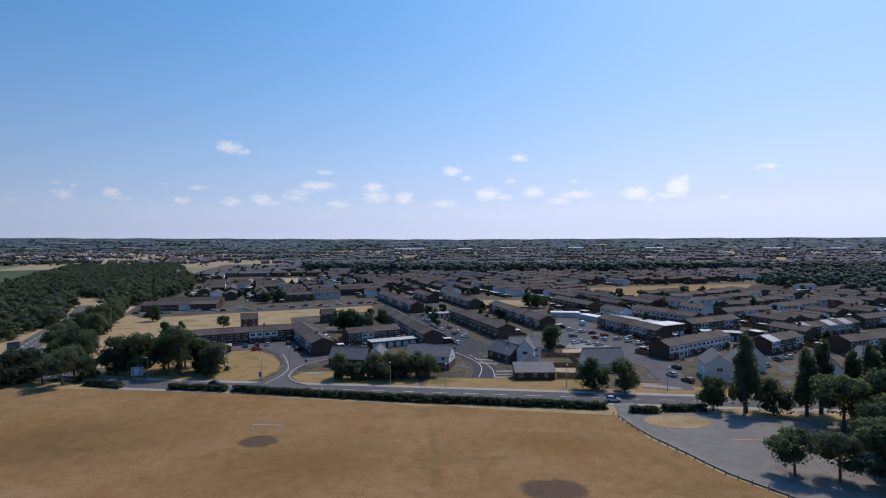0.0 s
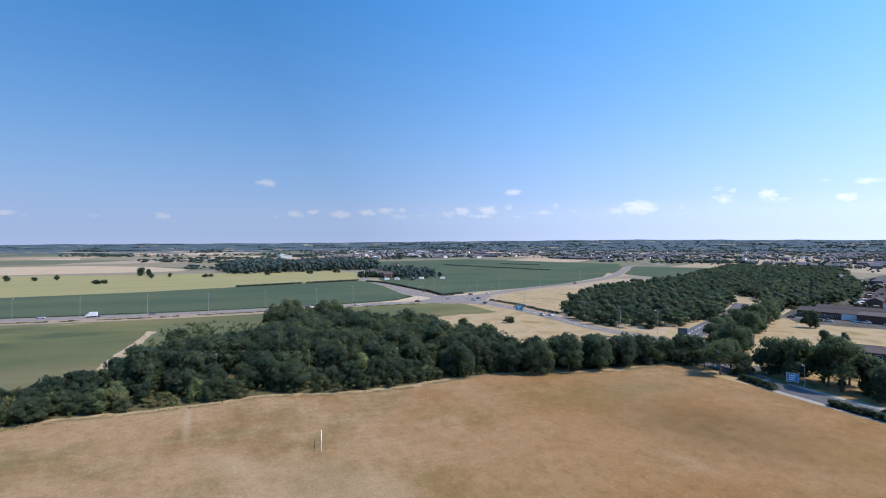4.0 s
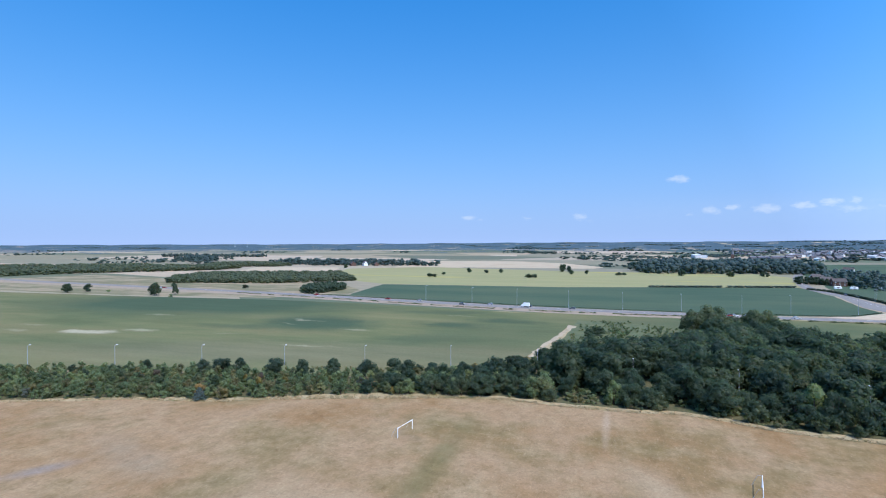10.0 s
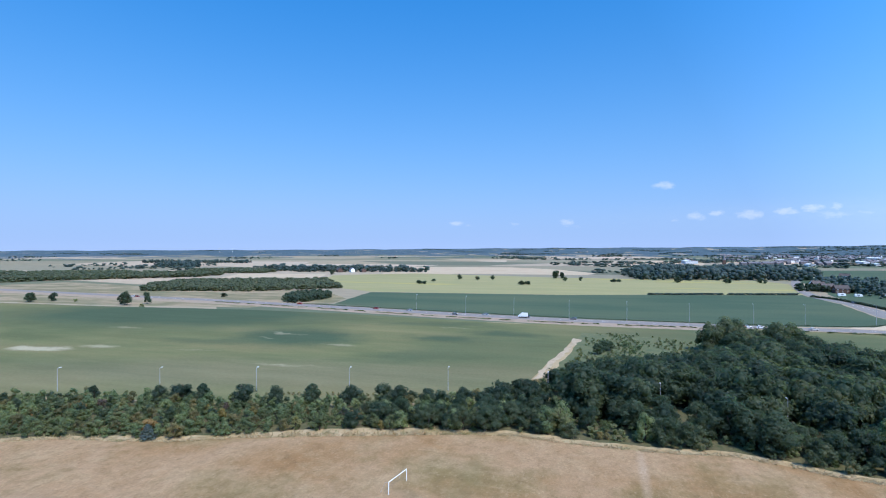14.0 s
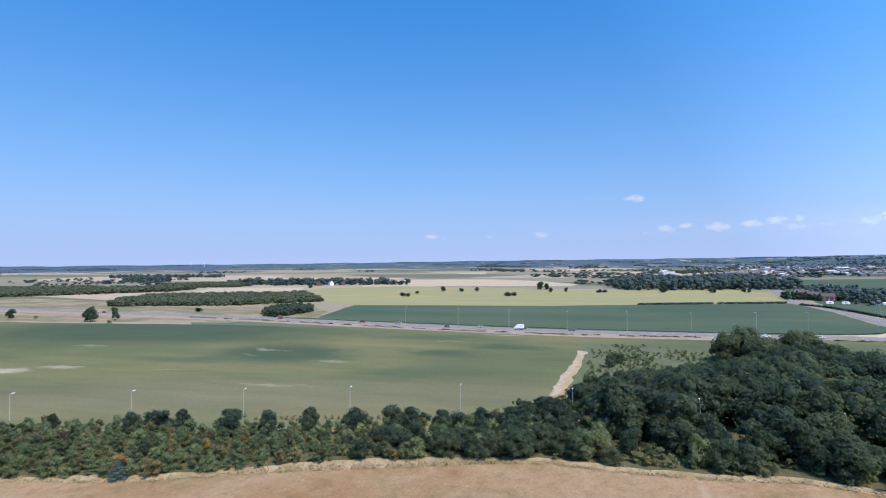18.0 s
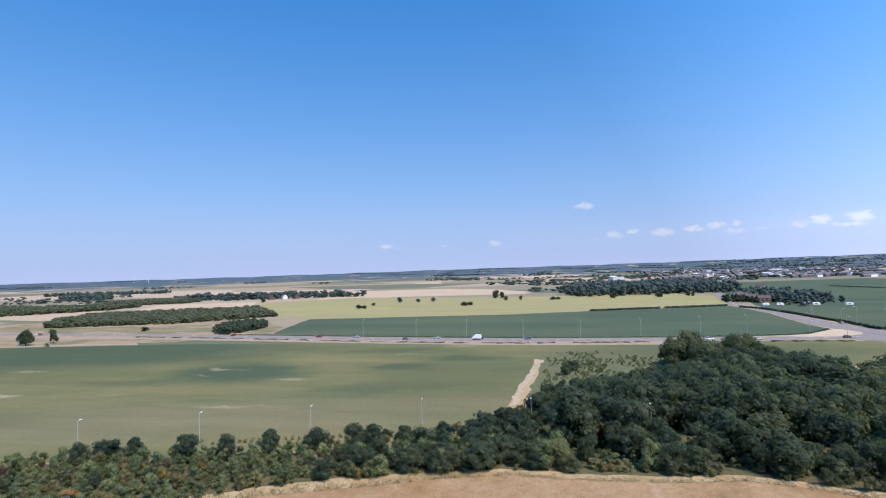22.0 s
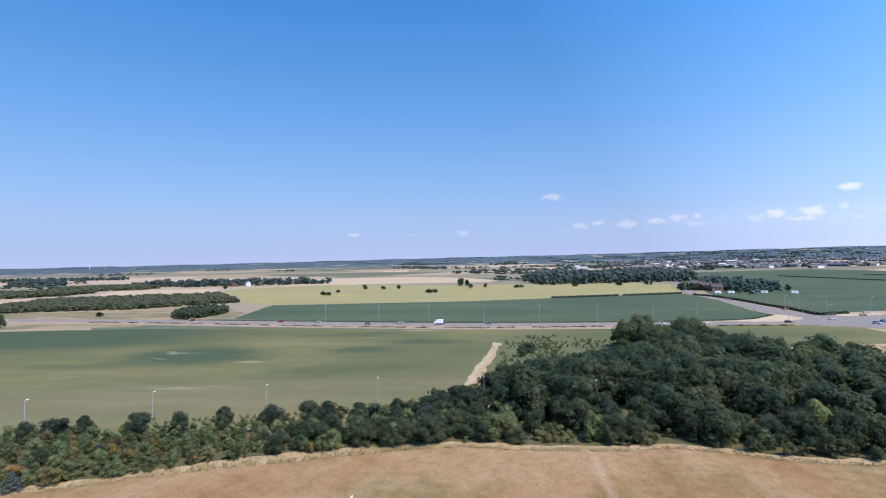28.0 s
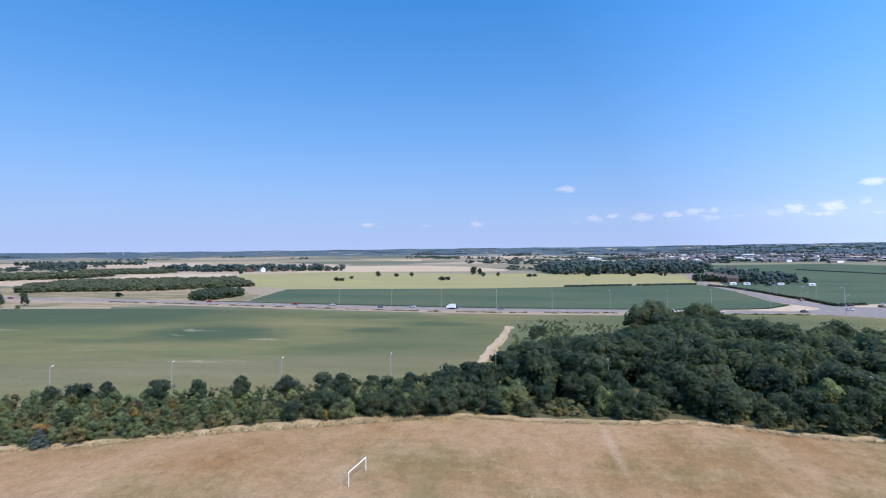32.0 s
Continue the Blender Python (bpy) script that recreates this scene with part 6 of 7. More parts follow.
def new_house(ax, ay, bx, by, d, eaves, ridge, wall, label, roof="slate", base=None):
    """A newer house with a grey roof; its long side runs from A to B and it lies to the left."""
    length, turn = math.hypot(bx - ax, by - ay), math.degrees(math.atan2(by - ay, bx - ax))
    h = tagged(new("house"), label, "house")
    part("wall", gable_wall(length, d, eaves, ridge, M[wall]), h)
    part("roof", gable_roof(length, d, eaves, ridge, M[roof], 0.3, 0.25), h, "grey tiled roof")
    if base:
        part("plinth", box_mesh("plinth", M[base], -0.06, length + 0.06, -0.06, d + 0.06, 0, 2.4), h, "dark brick lower storey")
    k = max(1, int(length / 3.4))
    for i in range(k):
        x = (i + 0.5) * length / k
        window(h, (1.1, 1.1), x - 0.55, -0.09, 1.0)
        if eaves > 4:
            window(h, (1.1, 1.1), x - 0.55, -0.02, 3.3)
    if eaves > 4:
        for x, t, y in ((-0.02, -90, d / 2 + 0.9), (length + 0.02, 90, d / 2 - 0.9)):
            window(h, (1.8, 1.2), x, y, 3.2, t)
    part("door", box_mesh("door", M["brown_paint"], length / 2 - 0.5, length / 2 + 0.5, -0.1, -0.062, 0.1, 2.1), h)
    h.matrix_basis = pose(ax, ay, 0.05, 0, 0, turn)
    RECTS.append(((ax + bx) / 2, (ay + by) / 2))
    return h


new_house(-44, 182, -31, 180, 8, 2.9, 6.2, "brick", "brick bungalow with a grey tiled roof behind a tree")
new_house(-31, 190, -31, 179, 8, 2.9, 6.4, "render", "white-gabled bungalow with a grey tiled roof")
new_house(-17, 180, -2, 176, 9, 4.6, 7.6, "render", "white and brick house with a grey roof", "slate", "brick")
new_house(13, 197, 20, 186, 8, 2.9, 6.2, "brick", "brick house with a steep grey roof")
new_house(21, 190, 32, 191, 8.5, 4.9, 8.2, "render", "white house with a grey tiled roof")
new_house(44, 172, 57, 173, 9, 3.0, 7.4, "render", "white bungalow with grey gables behind trees")
new_house(81.5, 174, 78, 162, 8, 5.0, 8.3, "render", "white gabled house with a grey roof")
new_house(90.5, 174, 87.5, 163, 7, 5.0, 8.2, "render", "white gabled house with a grey roof")
new_house(100, 186, 97, 175, 7, 5.0, 8.2, "render", "white gabled house with a grey roof")
new_house(-106, 263, -98.5, 266, 7, 4.6, 7.0, "brick", "small brick house with a brown roof beside the green", "tile")
new_house(-69, 280, -62, 283, 7, 4.6, 7.0, "brick", "small brick house with a brown roof beside the green", "tile")
new_house(118, 178, 116, 166, 7, 3.0, 6.5, "render", "white bungalow with dark grey roof")
new_house(140, 186, 138, 172, 8, 3.0, 6.5, "brick", "brick bungalow with grey roof")
new_house(25.5, 198, 22.5, 187, 6.0, 5.0, 8.3, "render", "white house with a grey gabled front")


def hipped_house(x, y, turn):
    """Low brick house: a lean-to roof in front of a small pyramid roof."""
    h = tagged(new("house"), "low brick house with a grey lean-to roof and a pyramid roof", "house")
    part("wall", box_mesh("wall", M["brick"], 0, 12.5, 0, 5.2, 0, 2.5), h)
    part("wing_wall", box_mesh("wing_wall", M["brick"], 2.2, 10.4, 5.22, 12, 0, 3.0), h)
    bm = bmesh.new()
    v = [bm.verts.new(c) for c in ((-0.3, -0.4, 2.35), (12.8, -0.4, 2.35), (12.8, 5.2, 4.4), (-0.3, 5.2, 4.4), (-0.3, -0.4, 2.52), (12.8, -0.4, 2.52), (12.8, 5.2, 4.6), (-0.3, 5.2, 4.6), (-0.3, 5.2, 2.5), (12.8, 5.2, 2.5))]
    for f in ((3, 2, 1, 0), (4, 5, 6, 7), (0, 1, 5, 4), (1, 2, 6, 5), (2, 9, 8, 3), (2, 3, 7, 6), (3, 0, 4, 7), (8, 0, 3), (1, 9, 2)):
        bm.faces.new([v[i] for i in f])
    bmesh.ops.recalc_face_normals(bm, faces=bm.faces[:])
    part("roof", bm_mesh("roof", bm, M["slate"]), h, "grey tiled lean-to roof")
    bm = bmesh.new()
    v = [bm.verts.new(c) for c in ((1.9, 4.9, 3.0), (10.7, 4.9, 3.0), (10.7, 12.3, 3.0), (1.9, 12.3, 3.0), (6.3, 8.6, 6.9))]
    bm.faces.new([v[i] for i in (3, 2, 1, 0)])
    for i in range(4):
        bm.faces.new((v[i], v[(i + 1) % 4], v[4]))
    part("pyramid_roof", bm_mesh("pyramid_roof", bm, M["slate"]), h, "grey tiled pyramid roof")
    for x0 in (1.2, 5.6, 9.2):
        window(h, (1.1, 1.1), x0, -0.03, 1.0)
    part("door", box_mesh("door", M["brown_paint"], 7.2, 8.2, -0.05, -0.003, 0.05, 2.05), h)
    h.matrix_basis = pose(x, y, 0.05, 0, 0, turn)
    RECTS.append((x + 6, y + 5))


hipped_house(19, 163.5, 1)
M["paving"] = surface("grey_paving", [(0.22, 0.215, 0.205), (0.28, 0.27, 0.255), (0.2, 0.195, 0.19)], 0.3, 4.0, 0.25, 0.9, 0.2, 0.01)
# bays, bare earth and paths between the new houses
for label, pts, mat, kind in (("pale paving of a parking bay", [(12.5, 165.5), (17.5, 165.5), (18, 167.5), (12.8, 167.5)], "paving", "paving"), ("pale paving of a parking bay", [(13, 169.5), (18.3, 169.5), (18.6, 171), (13.2, 171)], "paving", "paving"), ("pale paving of a parking bay", [(13.6, 173), (19, 173), (19.4, 175.5), (14, 175.5)], "paving", "paving"),
                              ("pale paving of a parking bay", [(9, 186), (15, 184), (15.5, 186), (9, 188.5)], "paving", "paving"), ("pale paving of a parking bay", [(8, 192), (14, 190), (14.4, 191.5), (8, 194)], "paving", "paving"),
                              ("bare sandy earth between the parking and a garden", [(41, 198), (46, 197), (60, 200), (61, 208), (53, 212), (44, 210)], "dirt", "earth"), ("pale paving between parked cars", [(46, 214), (62, 210), (66, 217), (52, 228)], "paving", "paving"),
                              ("bare garden earth behind a timber fence", [(34, 168), (42, 167), (42.5, 179), (34, 179)], "dirt", "earth"), ("pale paving in front of the bungalow", [(-49, 171), (-44, 171), (-44, 173.5), (-49.4, 173.5)], "paving", "paving"), ("pale path to the road", [(56, 155), (66, 152), (67, 154), (57, 160)], "paving", "paving")):
    sheet(kind, pts, 0.185, M[mat], label, kind)


def school():
    s = tagged(new("school_building"), "long low brown building with shallow brown roofs", "building")
    for i, (x, y, w, d, e, r) in enumerate(((0, 0, 45, 16, 3.6, 5.4), (4, 17, 40, 16, 3.6, 5.6), (30, -5, 15, 20, 4.2, 5.2))):
        wl = part("wall", gable_wall(w, d, e, r, M["brick"]), s)
        rf = part("roof", gable_roof(w, d, e, r, M["tile"], 0.4, 0.4), s, "brown tiled roof")
        for ob in (wl, rf):
            ob.location = (x, y, 0)
    part("entrance_panel", box_mesh("entrance_panel", M["render"], 22, 29, -0.4, -0.05, 0.2, 3.4), s, "white entrance panel")
    for k in range(7):
        window(s, (2.2, 1.3), 1 + k * 3.0, -0.03, 1.0)
    s.matrix_basis = pose(-194, 328, 0.04, 0, 0, 13)


school()

# rows farther off, laid out on the estate's own grid
KEEP_OUT = [[(-182, 246), (-185, 310), (-53, 372), (-40, 330), (-90, 240)], [(14, 345), (14, 396), (70, 396), (66, 345)], [(108, 395), (130, 500), (312, 545), (276, 452)], [(-248, 540), (-248, 640), (-150, 640), (-145, 560)],
            [(40, 200), (44, 305), (80, 305), (84, 180), (66, 150)], [(-250, 680), (-245, 860), (-140, 868), (-120, 700)], [(-205, 315), (-205, 372), (-140, 386), (-140, 325)], [(-440, 500), (-330, 700), (-300, 1000), (-800, 1000), (-500, 500)], [(290, 480), (360, 460), (440, 510), (570, 600), (570, 700), (420, 650), (310, 545)]]
AREA = [(-150, 345), (-215, 430), (-300, 640), (-330, 690), (560, 690), (330, 330), (170, 150), (112, 150), (112, 222), (86, 290), (60, 330), (-20, 405), (-60, 410)]


def far_row(x, y, turn, n, kinds, full):
    """A terrace seen from afar: one building with its windows."""
    r = random.Random(int(x * 13 + y * 7))
    w, d, e = n * 6.0, 8.2, 4.9
    t = tagged(new("terrace"), r.choice(["brown brick terrace with a brown tiled roof", "terrace with pale upper walls and a brown tiled roof", "brown terrace with white end walls"]), "house", "terraces of the estate")
    wall = r.choice(["brick", "brick", "brick", "panel", "render"])
    part("wall", FARW[(n, wall)], t), part("roof", FARR[n], t)
    if r.random() < 0.6:
        part("chimney", STACK, t).location = (6.0 * r.randrange(1, n), 0, 0)
    for i in range(n if y < 410 else 0):
        for k in ((0.7, 3.6) if full else (1.6,)):
            window(t, (1.8, 1.2), i * 6 + k, -0.02, 3.1)
        if full:
            window(t, (2.2, 1.3), i * 6 + 0.6, -0.02, 0.9)
    t.matrix_basis = pose(x, y, 0.04, 0, 0, turn)


FARW = {(n, w): gable_wall(n * 6.0, 8.2, 4.9, 6.6, M[w]) for n in range(3, 9) for w in ("brick", "panel", "render")}
STACK = box_mesh("chimney", M["brick"], -0.4, 0.4, 3.6, 4.6, 6.3, 7.9)
FARR = {n: gable_roof(n * 6.0, 8.2, 4.9, 6.6, M["tile"]) for n in range(3, 9)}


def fill_estate():
    r = random.Random(3)
    u, v = Vector((math.cos(radians(20)), math.sin(radians(20)))), Vector((-math.sin(radians(20)), math.cos(radians(20))))
    rows = []
    for band in range(-16, 30):
        s = -70.0 + r.uniform(0, 20)
        while s < 620:
            n = r.randrange(3, 8)
            across = ((band // 4) + int((s + 70) // 130)) % 2 == 0
            c = Vector((0, 300)) + u * (band * 21 + r.uniform(-2, 2)) + v * s
            if across:
                n = 3
                ok = [c + u * 0, c + u * 18, c + u * 9, c + u * 18 + v * 8]
                step = 24
            else:
                ok = [c, c + v * n * 6, c + v * n * 3, c + u * 9]
                step = n * 6 + r.uniform(6, 11)
            s += step
            good = all(inside(p.x, p.y, AREA) and not any(inside(p.x, p.y, q) for q in KEEP_OUT) for p in ok)
            good = good and all(math.hypot(p.x - a, p.y - b) > 12 for p in ok for a, b in RECTS)
            if not good:
                continue
            if across:
                far_row(c.x, c.y, 20, n, None, c.y < 330)
            else:
                e = c + v * n * 6
                far_row(e.x, e.y, -70, n, None, c.y < 330)
            rows.append(c)
    taken = [c + v * k for c in rows for k in (0, 12, 24, 36)] + [c + u * k for c in rows for k in (0, 9, 18)]
    for band in range(-33, 60):
        s = -215.0 + r.uniform(0, 12)
        while s < 480:
            c = Vector((0, 300)) + u * (band * 10.5) + v * s
            s += 12.5
            ok = [c, c + v * 18, c + v * 9, c + u * 8]
            if not all(inside(p.x, p.y, AREA) and not any(inside(p.x, p.y, q) for q in KEEP_OUT) for p in ok):
                continue
            if any(math.hypot(p.x - a, p.y - b) < 10.5 for p in ok for a, b in RECTS) or any((p - q).length < 10.5 for p in ok for q in taken):
                continue
            e = c + v * 18
            far_row(e.x, e.y, -70, 3, None, c.y < 330)
            taken += [c, c + v * 9, c + v * 18]
            rows.append(c)
    return rows


ROWS = fill_estate()


# far town: tile and brick greyed and blued, with haze put into the colour
M["hazed_roof"] = surface("hazed_roof_tile", [(0.105, 0.105, 0.118), (0.15, 0.145, 0.155), (0.12, 0.115, 0.125)], 0.01, 0.5, 0.2, 0.85, 0.0, vary=0.0)
M["hazed_wall"] = surface("hazed_brick", [(0.10, 0.09, 0.095), (0.15, 0.13, 0.13)], 0.01, 0.5, 0.2, 0.9, 0.0)


def far_town():
    """The roofs of the town beyond, as one mesh of small gabled houses for each material."""
    g = random.Random(9)
    sets = {"hazed_roof": ([], []), "hazed_wall": ([], []), "render": ([], [])}

    def add(key, verts, faces):
        v, f = sets[key]
        n = len(v)
        v.extend(verts), f.extend([tuple(i + n for i in q) for q in faces])

    made = 0
    while made < 3600:
        a = g.uniform(-50, 78)
        d = 690 + 2600 * g.random() ** 1.4
        if a > 52 and d < 1500:
            continue
        cx, cy = -d * math.sin(radians(a)), d * math.cos(radians(a))
        if -1300 < cx < -330 and cy < 860 or any(inside(cx, cy, q) for q in KEEP_OUT):
            continue
        turn = radians(20 + 90 * g.randrange(2) + g.uniform(-8, 8))
        for k in range(g.randrange(2, 7)):
            w, dp, e, r = g.uniform(8, 22), g.uniform(7, 9), g.uniform(4.2, 5.4), 0
            r = e + g.uniform(1.6, 2.8)
            ox, oy = cx + k * 21 * math.cos(turn), cy + k * 21 * math.sin(turn)
            c, s = math.cos(turn), math.sin(turn)
            P = lambda x, y, z: (ox + x * c - y * s, oy + x * s + y * c, z)
            add("render" if g.random() < 0.16 else "hazed_wall", [P(0, 0, 0), P(w, 0, 0), P(w, dp, 0), P(0, dp, 0), P(0, 0, e), P(w, 0, e), P(w, dp, e), P(0, dp, e), P(0, dp / 2, r), P(w, dp / 2, r)],
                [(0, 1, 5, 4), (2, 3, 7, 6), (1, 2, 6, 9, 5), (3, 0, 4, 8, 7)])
            add("hazed_roof", [P(-0.3, -0.3, e), P(w + 0.3, -0.3, e), P(w + 0.3, dp / 2, r + 0.2), P(-0.3, dp / 2, r + 0.2), P(-0.3, dp + 0.3, e), P(w + 0.3, dp + 0.3, e)], [(0, 1, 2, 3), (3, 2, 5, 4)])
            made += 1
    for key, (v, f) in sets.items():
        name = {"hazed_roof": "distant_roofs", "hazed_wall": "distant_brick_walls", "render": "distant_white_walls"}[key]
        tagged(new(name, mesh_of(name, v, f, M[key])), {"hazed_roof": "haze-tinted grey roofs of the distant town", "hazed_wall": "brick walls of the distant town", "render": "white walls of the distant town"}[key], "houses", kind="stuff")


far_town()


def shed(x, y, w, d, h, label, roof="white", turn=0):
    s = tagged(new("warehouse"), label, "building")
    part("wall", box_mesh("wall", M["panel"], 0, w, 0, d, 0, h), s)
    part("roof", gable_roof(w, d, h, h + 2, M[roof], 0.3, 0.3), s, "white metal roof")
    s.matrix_basis = pose(x, y, 0, 0, 0, turn)


for x, y, w in ((-250, 2580, 145), (-190, 2300, 40), (60, 2450, 60), (300, 2900, 90), (650, 2800, 80), (1000, 2650, 90), (1500, 2500, 130), (1780, 2450, 80), (1350, 1700, 50), (-1500, 640, 36), (-1420, 480, 24), (-1700, 700, 46), (-1850, 560, 40), (-2100, 900, 80), (-1600, 250, 60)):
    shed(x, y, w, 30 if w > 50 else 14, 8 if w > 50 else 5, "pale warehouse with a white roof far off")
for x, y in ((-1460, 3300), (-1420, 3310), (-1385, 3290), (-1330, 3305)):
    tb = tagged(new("tower_block"), "grey tower block far off", "building")
    part("wall", box_mesh("wall", M["felt"], 0, 14, 0, 14, 0, 25), tb), part("roof", box_mesh("roof", M["slate"], -0.3, 14.3, -0.3, 14.3, 25.01, 26), tb)
    tb.location = (x, y, 2)
# roadside houses and the white farmhouse
for x, y, t, wl in ((-668, 222, 100, "brick"), (-690, 229, 100, "render"), (-640, 219, 95, "brick"), (-905, 300, 110, "render"), (-880, 330, 60, "render"), (-620, 222, 90, "brick")):
    new_house(x, y, x + 12 * math.cos(radians(t)), y + 12 * math.sin(radians(t)), 8, 4.8, 7.8, wl, "roadside house among trees", "tile")
new_house(-903, -380, -912, -386, 7, 3.6, 6.4, "brick", "brick house near the farm", "tile")
new_house(-900, -400, -909, -408, 7, 4.5, 7.8, "render", "white farmhouse with a grey roof")
new_house(-890, -418, -908, -430, 9, 4, 7.5, "brick", "farm building with a brown roof", "tile")
ch = tagged(new("church"), "dark stone church tower with a spire", "church")
part("tower", box_mesh("tower", M["brick"], -3, 3, -3, 3, 0, 16), ch)
bm = bmesh.new()
bmesh.ops.create_cone(bm, segments=8, radius1=3.4, radius2=0.1, depth=14, matrix=Matrix.Translation((0, 0, 23.1)))
part("spire", bm_mesh("spire", bm, M["slate"]), ch)
ch.location = (-1290, 283, 0)


def turbine(x, y):
    t = tagged(new("wind_turbine"), "white wind turbine on the horizon", "turbine")
    bm = bmesh.new()
    bmesh.ops.create_cone(bm, segments=10, radius1=2.2, radius2=1.2, depth=62, matrix=Matrix.Translation((0, 0, 31)))
    part("tower", bm_mesh("tower", bm, M["white"]), t)
    part("nacelle", box_mesh("nacelle", M["white"], -3, 6, -1.6, 1.6, 61, 64.5), t)
    bm = bmesh.new()
    box(bm, 6, 6.6, -1.1, 1.1, 0, 30)
    for v in bm.verts:
        if v.co.z > 10:
            v.co.y *= 0.3
    me = bm_mesh("blade", bm, M["white"])
    for k in range(3):
        b = part("blade", me, t)
        b.matrix_basis = pose(0, 0, 62.8, k * 120 + 20, 0, 0)
    t.matrix_basis = pose(x, y, 8, 0, 0, 20) @ Matrix.Diagonal((0.45, 0.45, 0.45, 1))


turbine(-3050, -2330), turbine(-3100, -2270)

# ---- street furniture ----


def tube(bm, a, b, ra, rb, sides=8):
    a, b = Vector(a), Vector(b)
    d = (b - a).normalized()
    u = d.orthogonal().normalized()
    w = d.cross(u)
    l0 = [bm.verts.new(a + (u * math.cos(k * 6.2832 / sides) + w * math.sin(k * 6.2832 / sides)) * ra) for k in range(sides)]
    l1 = [bm.verts.new(b + (u * math.cos(k * 6.2832 / sides) + w * math.sin(k * 6.2832 / sides)) * rb) for k in range(sides)]
    for k in range(sides):
        bm.faces.new((l0[k], l0[(k + 1) % sides], l1[(k + 1) % sides], l1[k]))
    bm.faces.new(l0[::-1]), bm.faces.new(l1)


def tube_mesh(name, material, *legs):
    bm = bmesh.new()
    for leg in legs:
        tube(bm, *leg)
    return bm_mesh(name, bm, material)


def lamp_kind(h, arm):
    l = tagged(new("street_lamp"), "tall grey steel street lamp beside the road", "street lamp")
    part("base", tube_mesh("base", M["steel"], ((0, 0, 0), (0, 0, 1.4), 0.14, 0.14)), l)
    part("column", tube_mesh("column", M["steel"], ((0, 0, 1.4), (0, 0, h), 0.10, 0.06)), l)
    part("arm", tube_mesh("arm", M["steel"], ((0, 0, h - 0.1), (arm, 0, h + 0.15), 0.05, 0.04)), l)
    bm = bmesh.new()
    box(bm, arm - 0.1, arm + 0.75, -0.18, 0.18, h + 0.08, h + 0.26)
    bmesh.ops.bevel(bm, geom=bm.edges[:], offset=0.06, segments=1, affect="EDGES")
    part("lantern", bm_mesh("lantern", bm, M["panel"]), l, "pale lantern head")
    return l


TALL, LOW = lamp_kind(11.0, 1.2), lamp_kind(6.95, 0.6)
TALL.matrix_basis = pose(-391, -125, 0, 0, 0, 170)
LOW.matrix_basis = pose(-172, -139, 0, 0, 0, 180)
for x, y, r in ((-384, -88, 170), (-379, -55, 172), (-374, -20, 175), (-373, 14, 178), (-374, 49, 180), (-378, 84, 185), (-383, 112, 188), (-390, 150, 200), (-407, 204, 230), (-398, 225, 30), (-350, 169, 60), (-343, 186, 40), (-334, 203, 250), (-366, 157, 20),
                (-415, 182, 90), (-450, 184, 90), (-480, 198, 270), (-430, 200, 270), (-300, 206, 270), (-262, 201, 270), (-232, 198, 270), (-205, 198, 270), (-186, 203, 270), (-420, 262, 20), (-436, 320, 20), (-470, 400, 40)):
    tagged(copy_thing(TALL, pose(x, y, 0.05, 0, 0, r)), group="lamps along the main roads")
for x, y in ((-179.6, -110), (-186.8, -82), (-195, -52.5), (-195.8, -22), (-190.5, 8.5), (-183, 36.8), (-174, 65), (-163.3, -169), (-154.5, -199)):
    tagged(copy_thing(LOW, pose(x, y, 0.05, 0, 0, 180)), group="lamps behind the trees")
for x, y in ((-61, 163, ), (-57.5, 181), (-98, 165), (-3, 156), (33, 155), (-20, 158), (62, 152), (18, 178), (-35, 200), (2, 225), (50, 215), (78, 200), (-130, 330), (-90, 350)):
    tagged(copy_thing(LOW, pose(x, y, 0.05, 0, 0, 270)), group="lamps on the estate")


def goal(ax, ay, bx, by, label):
    """A white football goal with its posts on A and B."""
    g = tagged(new("football_goal"), label, "goal")
    w, turn = math.hypot(bx - ax, by - ay), math.degrees(math.atan2(by - ay, bx - ax))
    for x in (0, w):
        part("post", tube_mesh("post", M["white"], ((x, 0, 0), (x, 0, 2.2), 0.075, 0.075)), g)
        part("stay", tube_mesh("stay", M["steel"], ((x, 0, 2.15), (x, 0.7, 2.1), 0.03, 0.03), ((x, 0.7, 2.1), (x, 1.7, 0.05), 0.025, 0.025)), g)
    part("crossbar", tube_mesh("crossbar", M["white"], ((-0.07, 0, 2.2), (w + 0.07, 0, 2.2), 0.075, 0.075)), g)
    g.matrix_basis = pose(ax, ay, 0.04, 0, 0, turn)


goal(-46.9, 116.8, -40.4, 116.6, "white football goal on the scorched field")
goal(-125.0, -45.9, -131.2, -44.6, "white football goal near the wood")
goal(-114.2, 24.4, -120.4, 25.9, "white football goal seen end on")

post_bm = bmesh.new()
box(post_bm, -0.09, 0.09, -0.09, 0.09, 0, 0.85)
bmesh.ops.bevel(post_bm, geom=[e for e in post_bm.edges if all(v.co.z > 0.8 for v in e.verts)], offset=0.05, segments=1, affect="EDGES")
POST = bm_mesh("bollard", post_bm, M["post_wood"])
run = smooth_line([(39.2, 130), (40.6, 121), (42.5, 114), (46, 105), (49.3, 96), (55.3, 87), (64, 72)], 2.2)
for i, q in enumerate(run):
    ob = tagged(new("bollard", POST), "short weathered wooden bollard along the car park", "bollard", "bollards along the car park")
    ob.matrix_basis = pose(q.x, q.y, 0.04, 0, 0, i * 11)
ribbon("kerb", [(40.3, 130), (41.6, 121), (43.5, 114), (47, 105), (50.3, 96), (56.3, 87), (65, 72)], 0.35, 0.2, M["paving"], "grey concrete edging of the car park", "kerb", height=0.1)
